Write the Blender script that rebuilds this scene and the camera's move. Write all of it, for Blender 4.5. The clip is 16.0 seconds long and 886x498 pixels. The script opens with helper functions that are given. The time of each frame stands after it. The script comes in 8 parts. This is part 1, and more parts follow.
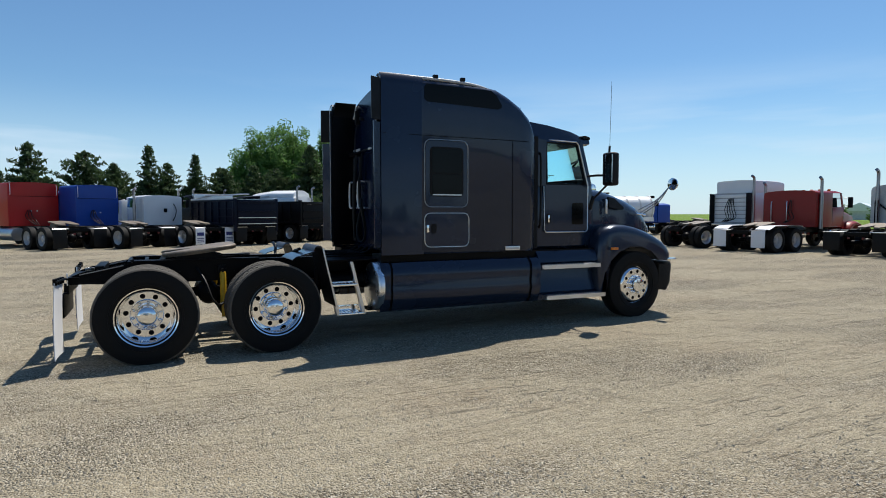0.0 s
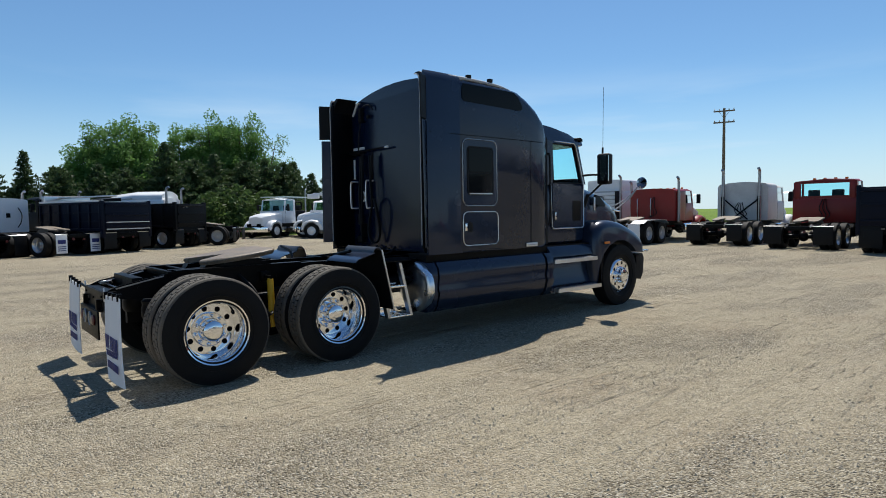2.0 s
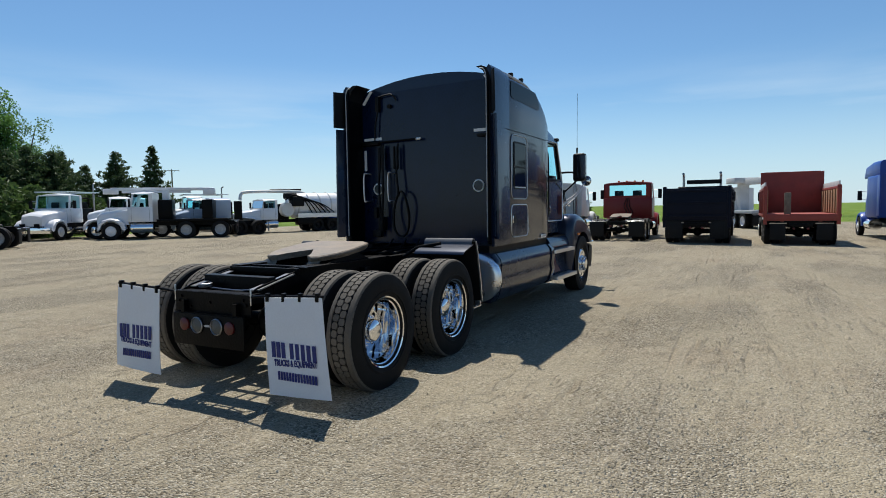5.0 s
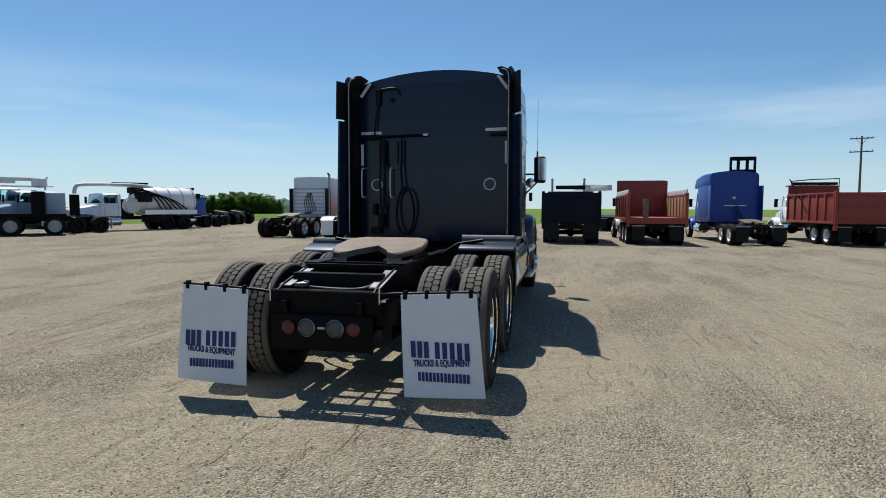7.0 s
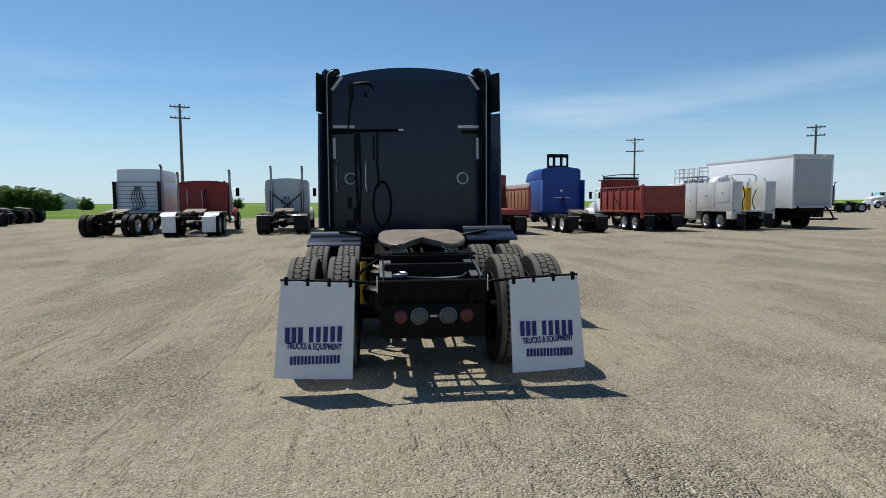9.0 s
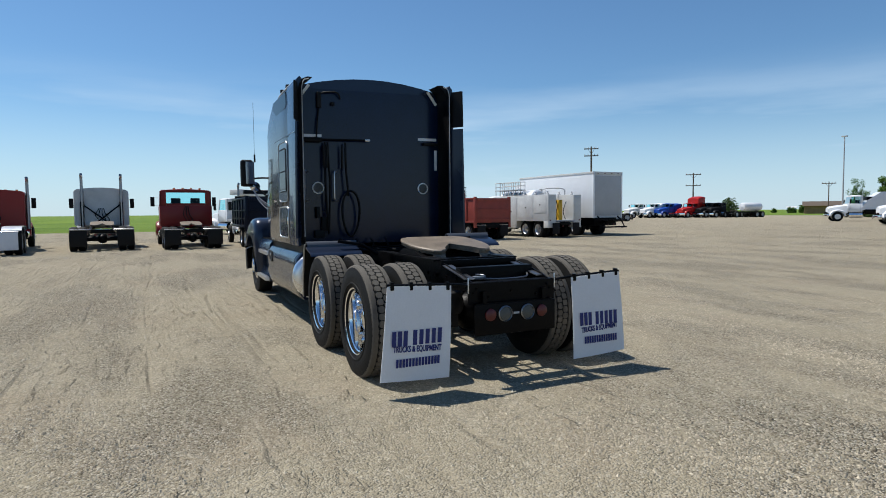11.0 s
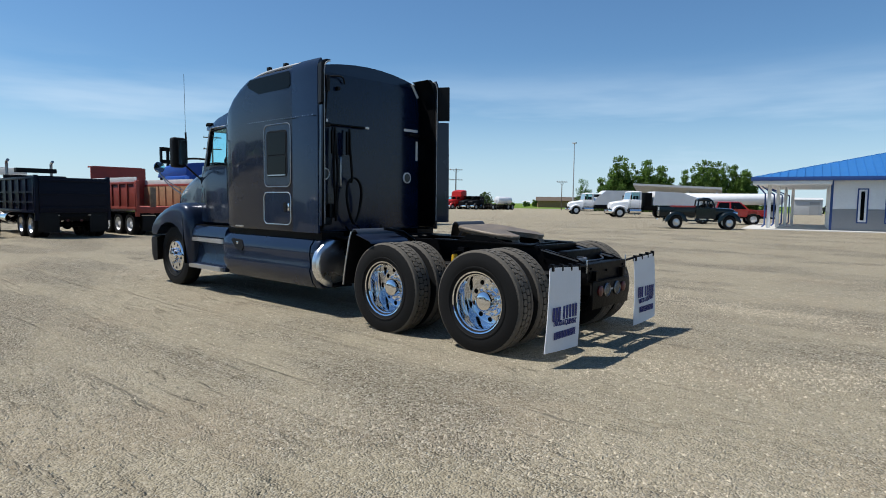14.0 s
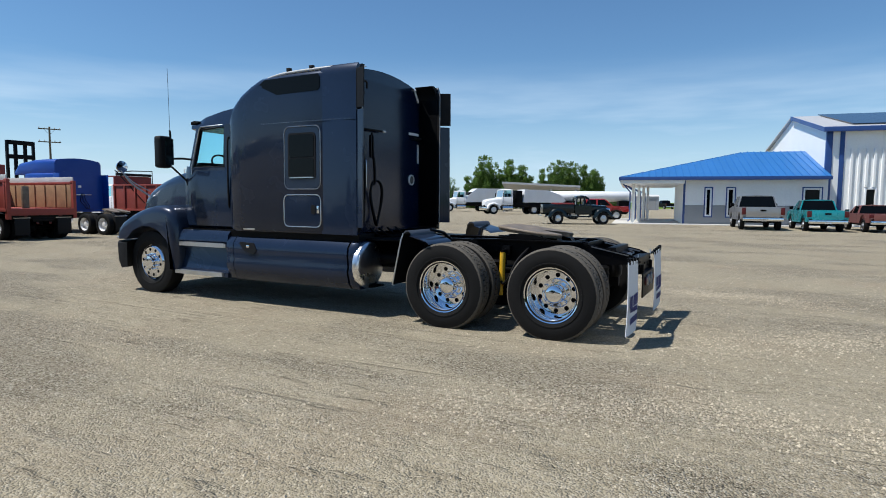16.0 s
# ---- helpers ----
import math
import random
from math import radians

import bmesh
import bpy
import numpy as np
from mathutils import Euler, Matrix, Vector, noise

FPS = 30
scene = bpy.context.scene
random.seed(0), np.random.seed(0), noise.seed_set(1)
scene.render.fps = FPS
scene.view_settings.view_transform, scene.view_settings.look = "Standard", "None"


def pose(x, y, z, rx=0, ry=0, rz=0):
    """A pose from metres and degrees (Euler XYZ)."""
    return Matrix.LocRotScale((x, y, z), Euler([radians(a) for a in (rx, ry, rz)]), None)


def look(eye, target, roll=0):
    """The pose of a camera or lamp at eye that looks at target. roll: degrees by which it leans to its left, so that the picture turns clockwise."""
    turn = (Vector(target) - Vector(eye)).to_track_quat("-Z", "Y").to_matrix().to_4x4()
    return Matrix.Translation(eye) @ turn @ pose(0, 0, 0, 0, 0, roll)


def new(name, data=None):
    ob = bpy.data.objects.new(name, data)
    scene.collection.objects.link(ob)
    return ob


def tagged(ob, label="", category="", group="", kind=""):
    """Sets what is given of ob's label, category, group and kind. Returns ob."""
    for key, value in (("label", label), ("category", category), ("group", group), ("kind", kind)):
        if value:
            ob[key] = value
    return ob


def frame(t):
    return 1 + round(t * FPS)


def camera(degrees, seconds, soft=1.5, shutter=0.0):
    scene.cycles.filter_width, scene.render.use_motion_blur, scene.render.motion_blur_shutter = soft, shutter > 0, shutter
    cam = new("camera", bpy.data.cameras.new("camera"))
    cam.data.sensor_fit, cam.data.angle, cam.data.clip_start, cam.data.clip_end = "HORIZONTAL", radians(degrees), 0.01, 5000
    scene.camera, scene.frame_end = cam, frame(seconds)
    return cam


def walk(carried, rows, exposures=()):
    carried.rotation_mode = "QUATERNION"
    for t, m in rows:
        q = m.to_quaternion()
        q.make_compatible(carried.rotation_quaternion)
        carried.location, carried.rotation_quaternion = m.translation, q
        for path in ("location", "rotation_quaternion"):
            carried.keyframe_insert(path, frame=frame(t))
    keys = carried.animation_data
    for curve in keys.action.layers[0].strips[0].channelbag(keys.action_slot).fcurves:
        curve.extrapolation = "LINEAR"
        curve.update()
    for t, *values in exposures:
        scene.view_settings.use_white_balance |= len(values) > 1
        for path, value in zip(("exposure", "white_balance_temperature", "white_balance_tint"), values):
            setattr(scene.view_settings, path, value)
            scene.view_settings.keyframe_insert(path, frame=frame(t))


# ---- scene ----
cam = camera(73.4, 16.0, 0.95)
PATH = [
    (0, (0.078, 0.731, 1.596), (0.993, 2.507, 1.478), -0.0),
    (0.5, (-0.482, 1.036, 1.608), (0.55, 2.746, 1.489), -0.3),
    (1, (-1.047, 1.315, 1.603), (0.092, 2.955, 1.488), -0.5),
    (1.5, (-1.54, 1.723, 1.59), (-0.296, 3.285, 1.476), -0.7),
    (2, (-2.0, 2.109, 1.601), (-0.662, 3.59, 1.479), -0.9),
    (2.5, (-2.42, 2.565, 1.596), (-0.99, 3.957, 1.467), -0.8),
    (3, (-2.828, 3.0, 1.592), (-1.315, 4.301, 1.454), -0.9),
    (3.5, (-3.196, 3.485, 1.588), (-1.603, 4.685, 1.44), -0.8),
    (4, (-3.525, 3.965, 1.575), (-1.863, 5.067, 1.42), -1.0),
    (4.5, (-3.842, 4.459, 1.58), (-2.114, 5.456, 1.427), -0.8),
    (4.7, (-4.007, 4.649, 1.576), (-2.254, 5.601, 1.43), -0.9),
    (6.8, (-4.937, 6.947, 1.56), (-2.987, 7.368, 1.429), 0.5),
    (7, (-4.964, 7.186, 1.537), (-3.002, 7.548, 1.4), 0.2),
    (7.5, (-5.113, 7.736, 1.528), (-3.13, 7.952, 1.38), -0.1),
    (8, (-5.219, 8.345, 1.519), (-3.225, 8.394, 1.368), -0.2),
    (8.5, (-5.328, 8.91, 1.516), (-3.336, 8.803, 1.364), -0.4),
    (9, (-5.393, 9.511, 1.531), (-3.418, 9.237, 1.372), -0.3),
    (9.5, (-5.349, 10.068, 1.536), (-3.403, 9.636, 1.372), -0.4),
    (9.7, (-5.371, 10.359, 1.533), (-3.443, 9.852, 1.372), -0.4),
    (11.8, (-4.625, 12.706, 1.498), (-2.978, 11.58, 1.363), -0.4),
    (12, (-4.513, 12.911, 1.54), (-2.903, 11.733, 1.395), -0.3),
    (12.5, (-4.295, 13.472, 1.534), (-2.766, 12.191, 1.389), -0.3),
    (13, (-4.046, 14.059, 1.546), (-2.601, 12.686, 1.387), -0.0),
    (13.5, (-3.652, 14.467, 1.53), (-2.293, 13.008, 1.368), 0.4),
    (14, (-3.268, 14.883, 1.496), (-1.998, 13.346, 1.339), 0.7),
    (14.5, (-2.887, 15.289, 1.509), (-1.705, 13.683, 1.349), 0.8),
    (15, (-2.451, 15.683, 1.496), (-1.369, 14.008, 1.34), 0.8),
    (15.5, (-2.015, 16.11, 1.517), (-1.037, 14.372, 1.357), 0.6),
    (16, (-1.568, 16.498, 1.533), (-0.694, 14.706, 1.372), 0.4),
]
walk(cam, [(t, look(eye, target, roll)) for t, eye, target, roll in PATH], [(0.0, 0.26, 6550, 10), (4.5, 0.23, 6550, 10), (7.0, 0.11, 6450, 10), (8.5, 0.11, 6450, 10), (9.5, 0.15, 6420, 10), (12.0, 0.19, 6350, 10), (14.0, 0.20, 6320, 10), (16.0, 0.25, 6300, 10)])

# ---------------------------------------------------------------- light
SUN = Vector((0.438, 0.313, 1.0)).normalized()
world = bpy.data.worlds.new("sky")
scene.world = world
world.use_nodes = True
nt = world.node_tree
nt.nodes.clear()
w_out = nt.nodes.new("ShaderNodeOutputWorld")
w_bg = nt.nodes.new("ShaderNodeBackground")
w_sky = nt.nodes.new("ShaderNodeTexSky")
w_sky.sky_type = "NISHITA"
w_sky.sun_disc = False
w_sky.sun_elevation = math.asin(SUN.z)
w_sky.sun_rotation = math.atan2(SUN.x, SUN.y)
w_sky.air_density, w_sky.dust_density, w_sky.ozone_density = 1.0, 0.15, 4.0
w_bg.inputs["Strength"].default_value = 0.088
# thin streaks of cloud low over the horizon
w_geo = nt.nodes.new("ShaderNodeTexCoord")
w_sep = nt.nodes.new("ShaderNodeSeparateXYZ")
nt.links.new(w_geo.outputs["Generated"], w_sep.inputs[0])
w_map = nt.nodes.new("ShaderNodeMapping")
w_map.inputs["Scale"].default_value = (1.6, 1.6, 13.0)
w_map.inputs["Location"].default_value = (0.4, 1.3, 0.2)
nt.links.new(w_geo.outputs["Generated"], w_map.inputs[0])
w_noise = nt.nodes.new("ShaderNodeTexNoise")
w_noise.inputs["Scale"].default_value = 1.0
w_noise.inputs["Detail"].default_value = 5.0
w_noise.inputs["Roughness"].default_value = 0.55
nt.links.new(w_map.outputs[0], w_noise.inputs["Vector"])
w_ramp = nt.nodes.new("ShaderNodeMapRange")
w_ramp.inputs["From Min"].default_value, w_ramp.inputs["From Max"].default_value = 0.42, 0.64
w_ramp.inputs["To Max"].default_value = 0.85
nt.links.new(w_noise.outputs["Fac"], w_ramp.inputs["Value"])
w_low = nt.nodes.new("ShaderNodeMapRange")
w_low.interpolation_type = "SMOOTHSTEP"
w_low.inputs["From Min"].default_value, w_low.inputs["From Max"].default_value = 0.24, 0.10
nt.links.new(w_sep.outputs["Z"], w_low.inputs["Value"])
w_mul = nt.nodes.new("ShaderNodeMath")
w_mul.operation = "MULTIPLY"
nt.links.new(w_ramp.outputs[0], w_mul.inputs[0])
nt.links.new(w_low.outputs[0], w_mul.inputs[1])
w_mul2 = nt.nodes.new("ShaderNodeMath")
w_mul2.operation = "MULTIPLY"
w_mul2.inputs[1].default_value = 0.85
w_haze = nt.nodes.new("ShaderNodeMapRange")
w_haze.interpolation_type = "SMOOTHSTEP"
w_haze.inputs["From Min"].default_value, w_haze.inputs["From Max"].default_value = 0.20, -0.02
w_haze.inputs["To Max"].default_value = 0.8
nt.links.new(w_sep.outputs["Z"], w_haze.inputs["Value"])
w_max = nt.nodes.new("ShaderNodeMath")
w_max.operation = "MAXIMUM"
nt.links.new(w_mul.outputs[0], w_max.inputs[0])
nt.links.new(w_haze.outputs[0], w_max.inputs[1])
nt.links.new(w_max.outputs[0], w_mul2.inputs[0])
w_mix = nt.nodes.new("ShaderNodeMix")
w_mix.data_type = "RGBA"
w_mix.inputs["B"].default_value = (6.1, 7.7, 9.2, 1)
nt.links.new(w_mul2.outputs[0], w_mix.inputs["Factor"])
w_tint = nt.nodes.new("ShaderNodeMix")
w_tint.data_type, w_tint.blend_type = "RGBA", "MULTIPLY"
w_tint.inputs["Factor"].default_value = 1.0
w_tint.inputs["B"].default_value = (0.78, 0.985, 1.075, 1)
nt.links.new(w_sky.outputs[0], w_tint.inputs["A"])
nt.links.new(w_tint.outputs["Result"], w_mix.inputs["A"])
nt.links.new(w_mix.outputs["Result"], w_bg.inputs["Color"])
nt.links.new(w_bg.outputs[0], w_out.inputs[0])

sun = new("sun", bpy.data.lights.new("sun", "SUN"))
sun.data.energy, sun.data.angle, sun.data.color = 5.0, radians(0.53), (1.0, 0.955, 0.88)
sun.matrix_world = look(SUN * 60, (0, 0, 0))


# ---------------------------------------------------------------- materials
def mat(name, col, rough=0.5, metal=0.0, var=0.12, scale=3.0, bump=0.0, bscale=60.0, coat=0.0, island=0.0, obj=0.0, spec=0.5):
    """A surface with two scales of variation in colour and gloss, and fine relief."""
    m = bpy.data.materials.new(name)
    m.use_nodes = True
    t = m.node_tree
    b = t.nodes["Principled BSDF"]
    tc = t.nodes.new("ShaderNodeTexCoord")
    big, fine = t.nodes.new("ShaderNodeTexNoise"), t.nodes.new("ShaderNodeTexNoise")
    for n, s in ((big, scale), (fine, scale * 14)):
        n.inputs["Scale"].default_value, n.inputs["Detail"].default_value = s, 4
        t.links.new(tc.outputs["Object"], n.inputs["Vector"])
    add = t.nodes.new("ShaderNodeMath")
    add.operation = "ADD"
    t.links.new(big.outputs["Fac"], add.inputs[0])
    t.links.new(fine.outputs["Fac"], add.inputs[1])
    src = add
    for amount, node, out in ((island, "ShaderNodeNewGeometry", "Random Per Island"), (obj, "ShaderNodeObjectInfo", "Random")):
        if amount:
            g = t.nodes.new(node)
            ma = t.nodes.new("ShaderNodeMath")
            ma.operation = "MULTIPLY_ADD"
            t.links.new(g.outputs[out], ma.inputs[0])
            ma.inputs[1].default_value = amount
            t.links.new(src.outputs[0], ma.inputs[2])
            src = ma
    mr = t.nodes.new("ShaderNodeMapRange")
    mr.inputs["From Min"].default_value, mr.inputs["From Max"].default_value = 0.6, 1.4 + island + obj
    t.links.new(src.outputs[0], mr.inputs["Value"])
    mix = t.nodes.new("ShaderNodeMix")
    mix.data_type = "RGBA"
    mix.inputs["A"].default_value = (*[c * (1 - var) for c in col], 1)
    mix.inputs["B"].default_value = (*[min(1, c * (1 + var)) for c in col], 1)
    t.links.new(mr.outputs[0], mix.inputs["Factor"])
    t.links.new(mix.outputs["Result"], b.inputs["Base Color"])
    rr = t.nodes.new("ShaderNodeMapRange")
    rr.inputs["To Min"].default_value, rr.inputs["To Max"].default_value = max(0.02, rough * 0.8), min(1, rough * 1.2)
    t.links.new(big.outputs["Fac"], rr.inputs["Value"])
    t.links.new(rr.outputs[0], b.inputs["Roughness"])
    b.inputs["Metallic"].default_value = metal
    b.inputs["Specular IOR Level"].default_value = spec
    b.inputs["Coat Weight"].default_value = coat
    b.inputs["Coat Roughness"].default_value = 0.06
    if bump:
        bn = t.nodes.new("ShaderNodeTexNoise")
        bn.inputs["Scale"].default_value, bn.inputs["Detail"].default_value = bscale, 3
        t.links.new(tc.outputs["Object"], bn.inputs["Vector"])
        bu = t.nodes.new("ShaderNodeBump")
        bu.inputs["Strength"].default_value, bu.inputs["Distance"].default_value = bump, 0.01
        t.links.new(bn.outputs["Fac"], bu.inputs["Height"])
        t.links.new(bu.outputs[0], b.inputs["Normal"])
    return m


def glass(name, tint, rough=0.02):
    m = bpy.data.materials.new(name)
    m.use_nodes = True
    t = m.node_tree
    t.nodes.clear()
    out, mx = t.nodes.new("ShaderNodeOutputMaterial"), t.nodes.new("ShaderNodeMixShader")
    clear, gl, fr = t.nodes.new("ShaderNodeBsdfTransparent"), t.nodes.new("ShaderNodeBsdfGlossy"), t.nodes.new("ShaderNodeLayerWeight")
    clear.inputs["Color"].default_value = (*tint, 1)
    gl.inputs["Roughness"].default_value = rough
    fr.inputs["Blend"].default_value = 0.12
    t.links.new(fr.outputs["Fresnel"], mx.inputs[0])
    t.links.new(clear.outputs[0], mx.inputs[1])
    t.links.new(gl.outputs[0], mx.inputs[2])
    t.links.new(mx.outputs[0], out.inputs[0])
    return m


def leaf_mat(name, col, through_light=0.4):
    """Leaves that let some light through."""
    m = mat(name, col, 0.6, 0.0, 0.45, 0.5, island=0.7, spec=0.2)
    t = m.node_tree
    b, out = t.nodes["Principled BSDF"], t.nodes["Material Output"]
    tr, mx = t.nodes.new("ShaderNodeBsdfTranslucent"), t.nodes.new("ShaderNodeMixShader")
    t.links.new(b.inputs["Base Color"].links[0].from_socket, tr.inputs["Color"])
    mx.inputs[0].default_value = through_light
    t.links.new(b.outputs[0], mx.inputs[1])
    t.links.new(tr.outputs[0], mx.inputs[2])
    t.links.new(mx.outputs[0], out.inputs["Surface"])
    return m


def ground_material():
    m = bpy.data.materials.new("gravel_and_grass")
    m.use_nodes = True
    t = m.node_tree
    b = t.nodes["Principled BSDF"]
    N, Lk = t.nodes.new, t.links.new
    tc = N("ShaderNodeTexCoord")

    def noise_at(scale, detail=4, stretch=None, rot=0.0):
        n = N("ShaderNodeTexNoise")
        n.inputs["Scale"].default_value, n.inputs["Detail"].default_value = scale, detail
        if stretch:
            mp = N("ShaderNodeMapping")
            mp.inputs["Scale"].default_value = (*stretch, 1)
            mp.inputs["Rotation"].default_value = (0, 0, rot)
            Lk(tc.outputs["Object"], mp.inputs[0])
            Lk(mp.outputs[0], n.inputs["Vector"])
        else:
            Lk(tc.outputs["Object"], n.inputs["Vector"])
        return n.outputs["Fac"]

    def rng(src, a, b2, lo=0.0, hi=1.0):
        r = N("ShaderNodeMapRange")
        r.inputs["From Min"].default_value, r.inputs["From Max"].default_value = a, b2
        r.inputs["To Min"].default_value, r.inputs["To Max"].default_value = lo, hi
        Lk(src, r.inputs["Value"])
        return r.outputs[0]

    def mixc(f, a, b2):
        x = N("ShaderNodeMix")
        x.data_type = "RGBA"
        Lk(f, x.inputs["Factor"])
        for key, v in (("A", a), ("B", b2)):
            if isinstance(v, tuple):
                x.inputs[key].default_value = (*v, 1)
            else:
                Lk(v, x.inputs[key])
        return x.outputs["Result"]

    def math_(op, a, b2):
        x = N("ShaderNodeMath")
        x.operation = op
        for k, v in ((0, a), (1, b2)):
            if isinstance(v, float):
                x.inputs[k].default_value = v
            else:
                Lk(v, x.inputs[k])
        return x.outputs[0]

    stones = N("ShaderNodeTexVoronoi")
    stones.inputs["Scale"].default_value = 70
    Lk(tc.outputs["Object"], stones.inputs["Vector"])
    sep = N("ShaderNodeSeparateColor")
    Lk(stones.outputs["Color"], sep.inputs[0])
    # bare, rolled dust between windrows of loose gravel
    band = math_("ADD", noise_at(1.0, 6, (0.20, 0.50), 0.22), math_("MULTIPLY", math_("SUBTRACT", noise_at(1.0, 5, (0.35, 0.9), -0.42), 0.5), 0.8))
    loose = rng(band, 0.46, 0.60)
    rut = math_("SUBTRACT", noise_at(1.0, 4, (0.05, 0.75), 0.30), 0.5)
    rut = rng(math_("ABSOLUTE", rut, 0.0), 0.0, 0.022, 1.0, 0.0)
    rut = math_("MULTIPLY", rut, rng(noise_at(0.5, 4), 0.42, 0.62))
    rut2 = math_("SUBTRACT", noise_at(1.0, 4, (0.07, 0.60), -0.50), 0.5)
    rut2 = rng(math_("ABSOLUTE", rut2, 0.0), 0.0, 0.020, 1.0, 0.0)
    rut2 = math_("MULTIPLY", rut2, rng(noise_at(0.4, 4, (1.3, 1.1)), 0.46, 0.62))
    rut = math_("MAXIMUM", rut, rut2)
    base = mixc(rng(noise_at(0.22, 5), 0.35, 0.65), (0.298, 0.260, 0.182), (0.322, 0.282, 0.200))
    base = mixc(rng(noise_at(0.6, 6), 0.50, 0.72, 0.0, 0.45), base, (0.258, 0.198, 0.135))
    base = mixc(math_("MULTIPLY", loose, 0.18), base, (0.300, 0.264, 0.200))
    base = mixc(rng(noise_at(1.0, 6, (0.16, 1.5), -0.45), 0.52, 0.74, 0.0, 0.18), base, (0.365, 0.322, 0.240))
    speck = rng(loose, 0.0, 1.0, 0.44, 0.95)
    base = mixc(math_("MULTIPLY", rng(sep.outputs[0], 0.55, 0.9), speck), base, (0.500, 0.455, 0.365))
    base = mixc(math_("MULTIPLY", rng(sep.outputs[1], 0.55, 0.9), speck), base, (0.110, 0.090, 0.062))
    base = mixc(rng(noise_at(22, 5), 0.45, 0.75, 0.0, 0.28), base, (0.185, 0.152, 0.100))
    clods = math_("MULTIPLY", rng(noise_at(1.0, 5, (2.2, 8.0), 0.25), 0.57, 0.65), rng(noise_at(0.45, 5), 0.40, 0.58))
    base = mixc(math_("MULTIPLY", clods, 0.22), base, (0.190, 0.150, 0.100))
    pale = rng(noise_at(1.0, 6, (0.5, 5.0), -0.15), 0.52, 0.72, 0.0, 0.20)
    base = mixc(pale, base, (0.400, 0.356, 0.272))
    grey = rng(noise_at(1.0, 6, (0.4, 3.6), 0.55), 0.52, 0.74, 0.0, 0.14)
    base = mixc(grey, base, (0.255, 0.215, 0.150))
    base = mixc(math_("MULTIPLY", rut, 0.16), base, (0.180, 0.140, 0.092))
    # grass beyond the yard, by place
    xyz = N("ShaderNodeSeparateXYZ")
    Lk(tc.outputs["Object"], xyz.inputs[0])
    wob = rng(noise_at(0.35, 4), 0.3, 0.7, -3.0, 3.0)
    far_e = rng(math_("ADD", xyz.outputs["X"], wob), 54.5, 56.0)
    south = rng(math_("ADD", math_("ADD", xyz.outputs["Y"], math_("MULTIPLY", xyz.outputs["X"], 0.0)), wob), -20.0, -22.0)
    sfar = rng(math_("ADD", xyz.outputs["X"], wob), 112.0, 114.0)
    east = math_("MAXIMUM", math_("MULTIPLY", far_e, math_("SUBTRACT", 1.0, south)), sfar)
    north = rng(math_("ADD", xyz.outputs["Y"], math_("MULTIPLY", wob, 0.5)), 44.5, 45.5)
    green = math_("MAXIMUM", east, north)
    sth2 = rng(math_("ADD", xyz.outputs["Y"], wob), -112.0, -114.0)
    green = math_("MAXIMUM", green, sth2)
    grass = mixc(rng(noise_at(0.06, 5), 0.3, 0.7), (0.085, 0.150, 0.018), (0.170, 0.245, 0.035))
    grass = mixc(rng(noise_at(6, 3), 0.3, 0.7, 0.0, 0.4), grass, (0.055, 0.100, 0.015))
    col = mixc(green, base, grass)
    Lk(col, b.inputs["Base Color"])
    b.inputs["Roughness"].default_value = 0.95
    b.inputs["Specular IOR Level"].default_value = 0.15
    hgt = math_("MULTIPLY", math_("MULTIPLY", stones.outputs["Distance"], -1.6), rng(loose, 0.0, 1.0, 0.45, 0.75))
    hgt = math_("ADD", hgt, math_("MULTIPLY", noise_at(7, 5), 1.6))
    hgt = math_("ADD", hgt, math_("MULTIPLY", loose, 1.2))
    hgt = math_("ADD", hgt, math_("MULTIPLY", rut, -1.5))
    hgt = math_("ADD", hgt, math_("MULTIPLY", clods, 1.2))
    hgt = math_("ADD", hgt, math_("MULTIPLY", noise_at(1.0, 6, (0.5, 5.0), -0.15), 0.9))
    hgt = math_("ADD", hgt, math_("MULTIPLY", noise_at(1.0, 6, (0.4, 3.6), 0.55), 0.8))
    hgt = math_("ADD", hgt, math_("MULTIPLY", noise_at(1.0, 5, (0.35, 2.6), 0.20), 1.4))
    hgt = math_("ADD", hgt, math_("MULTIPLY", noise_at(2.4, 6), 5.0))
    bu = N("ShaderNodeBump")
    bu.inputs["Strength"].default_value, bu.inputs["Distance"].default_value = 1.0, 0.022
    Lk(hgt, bu.inputs["Height"])
    Lk(bu.outputs[0], b.inputs["Normal"])
    return m


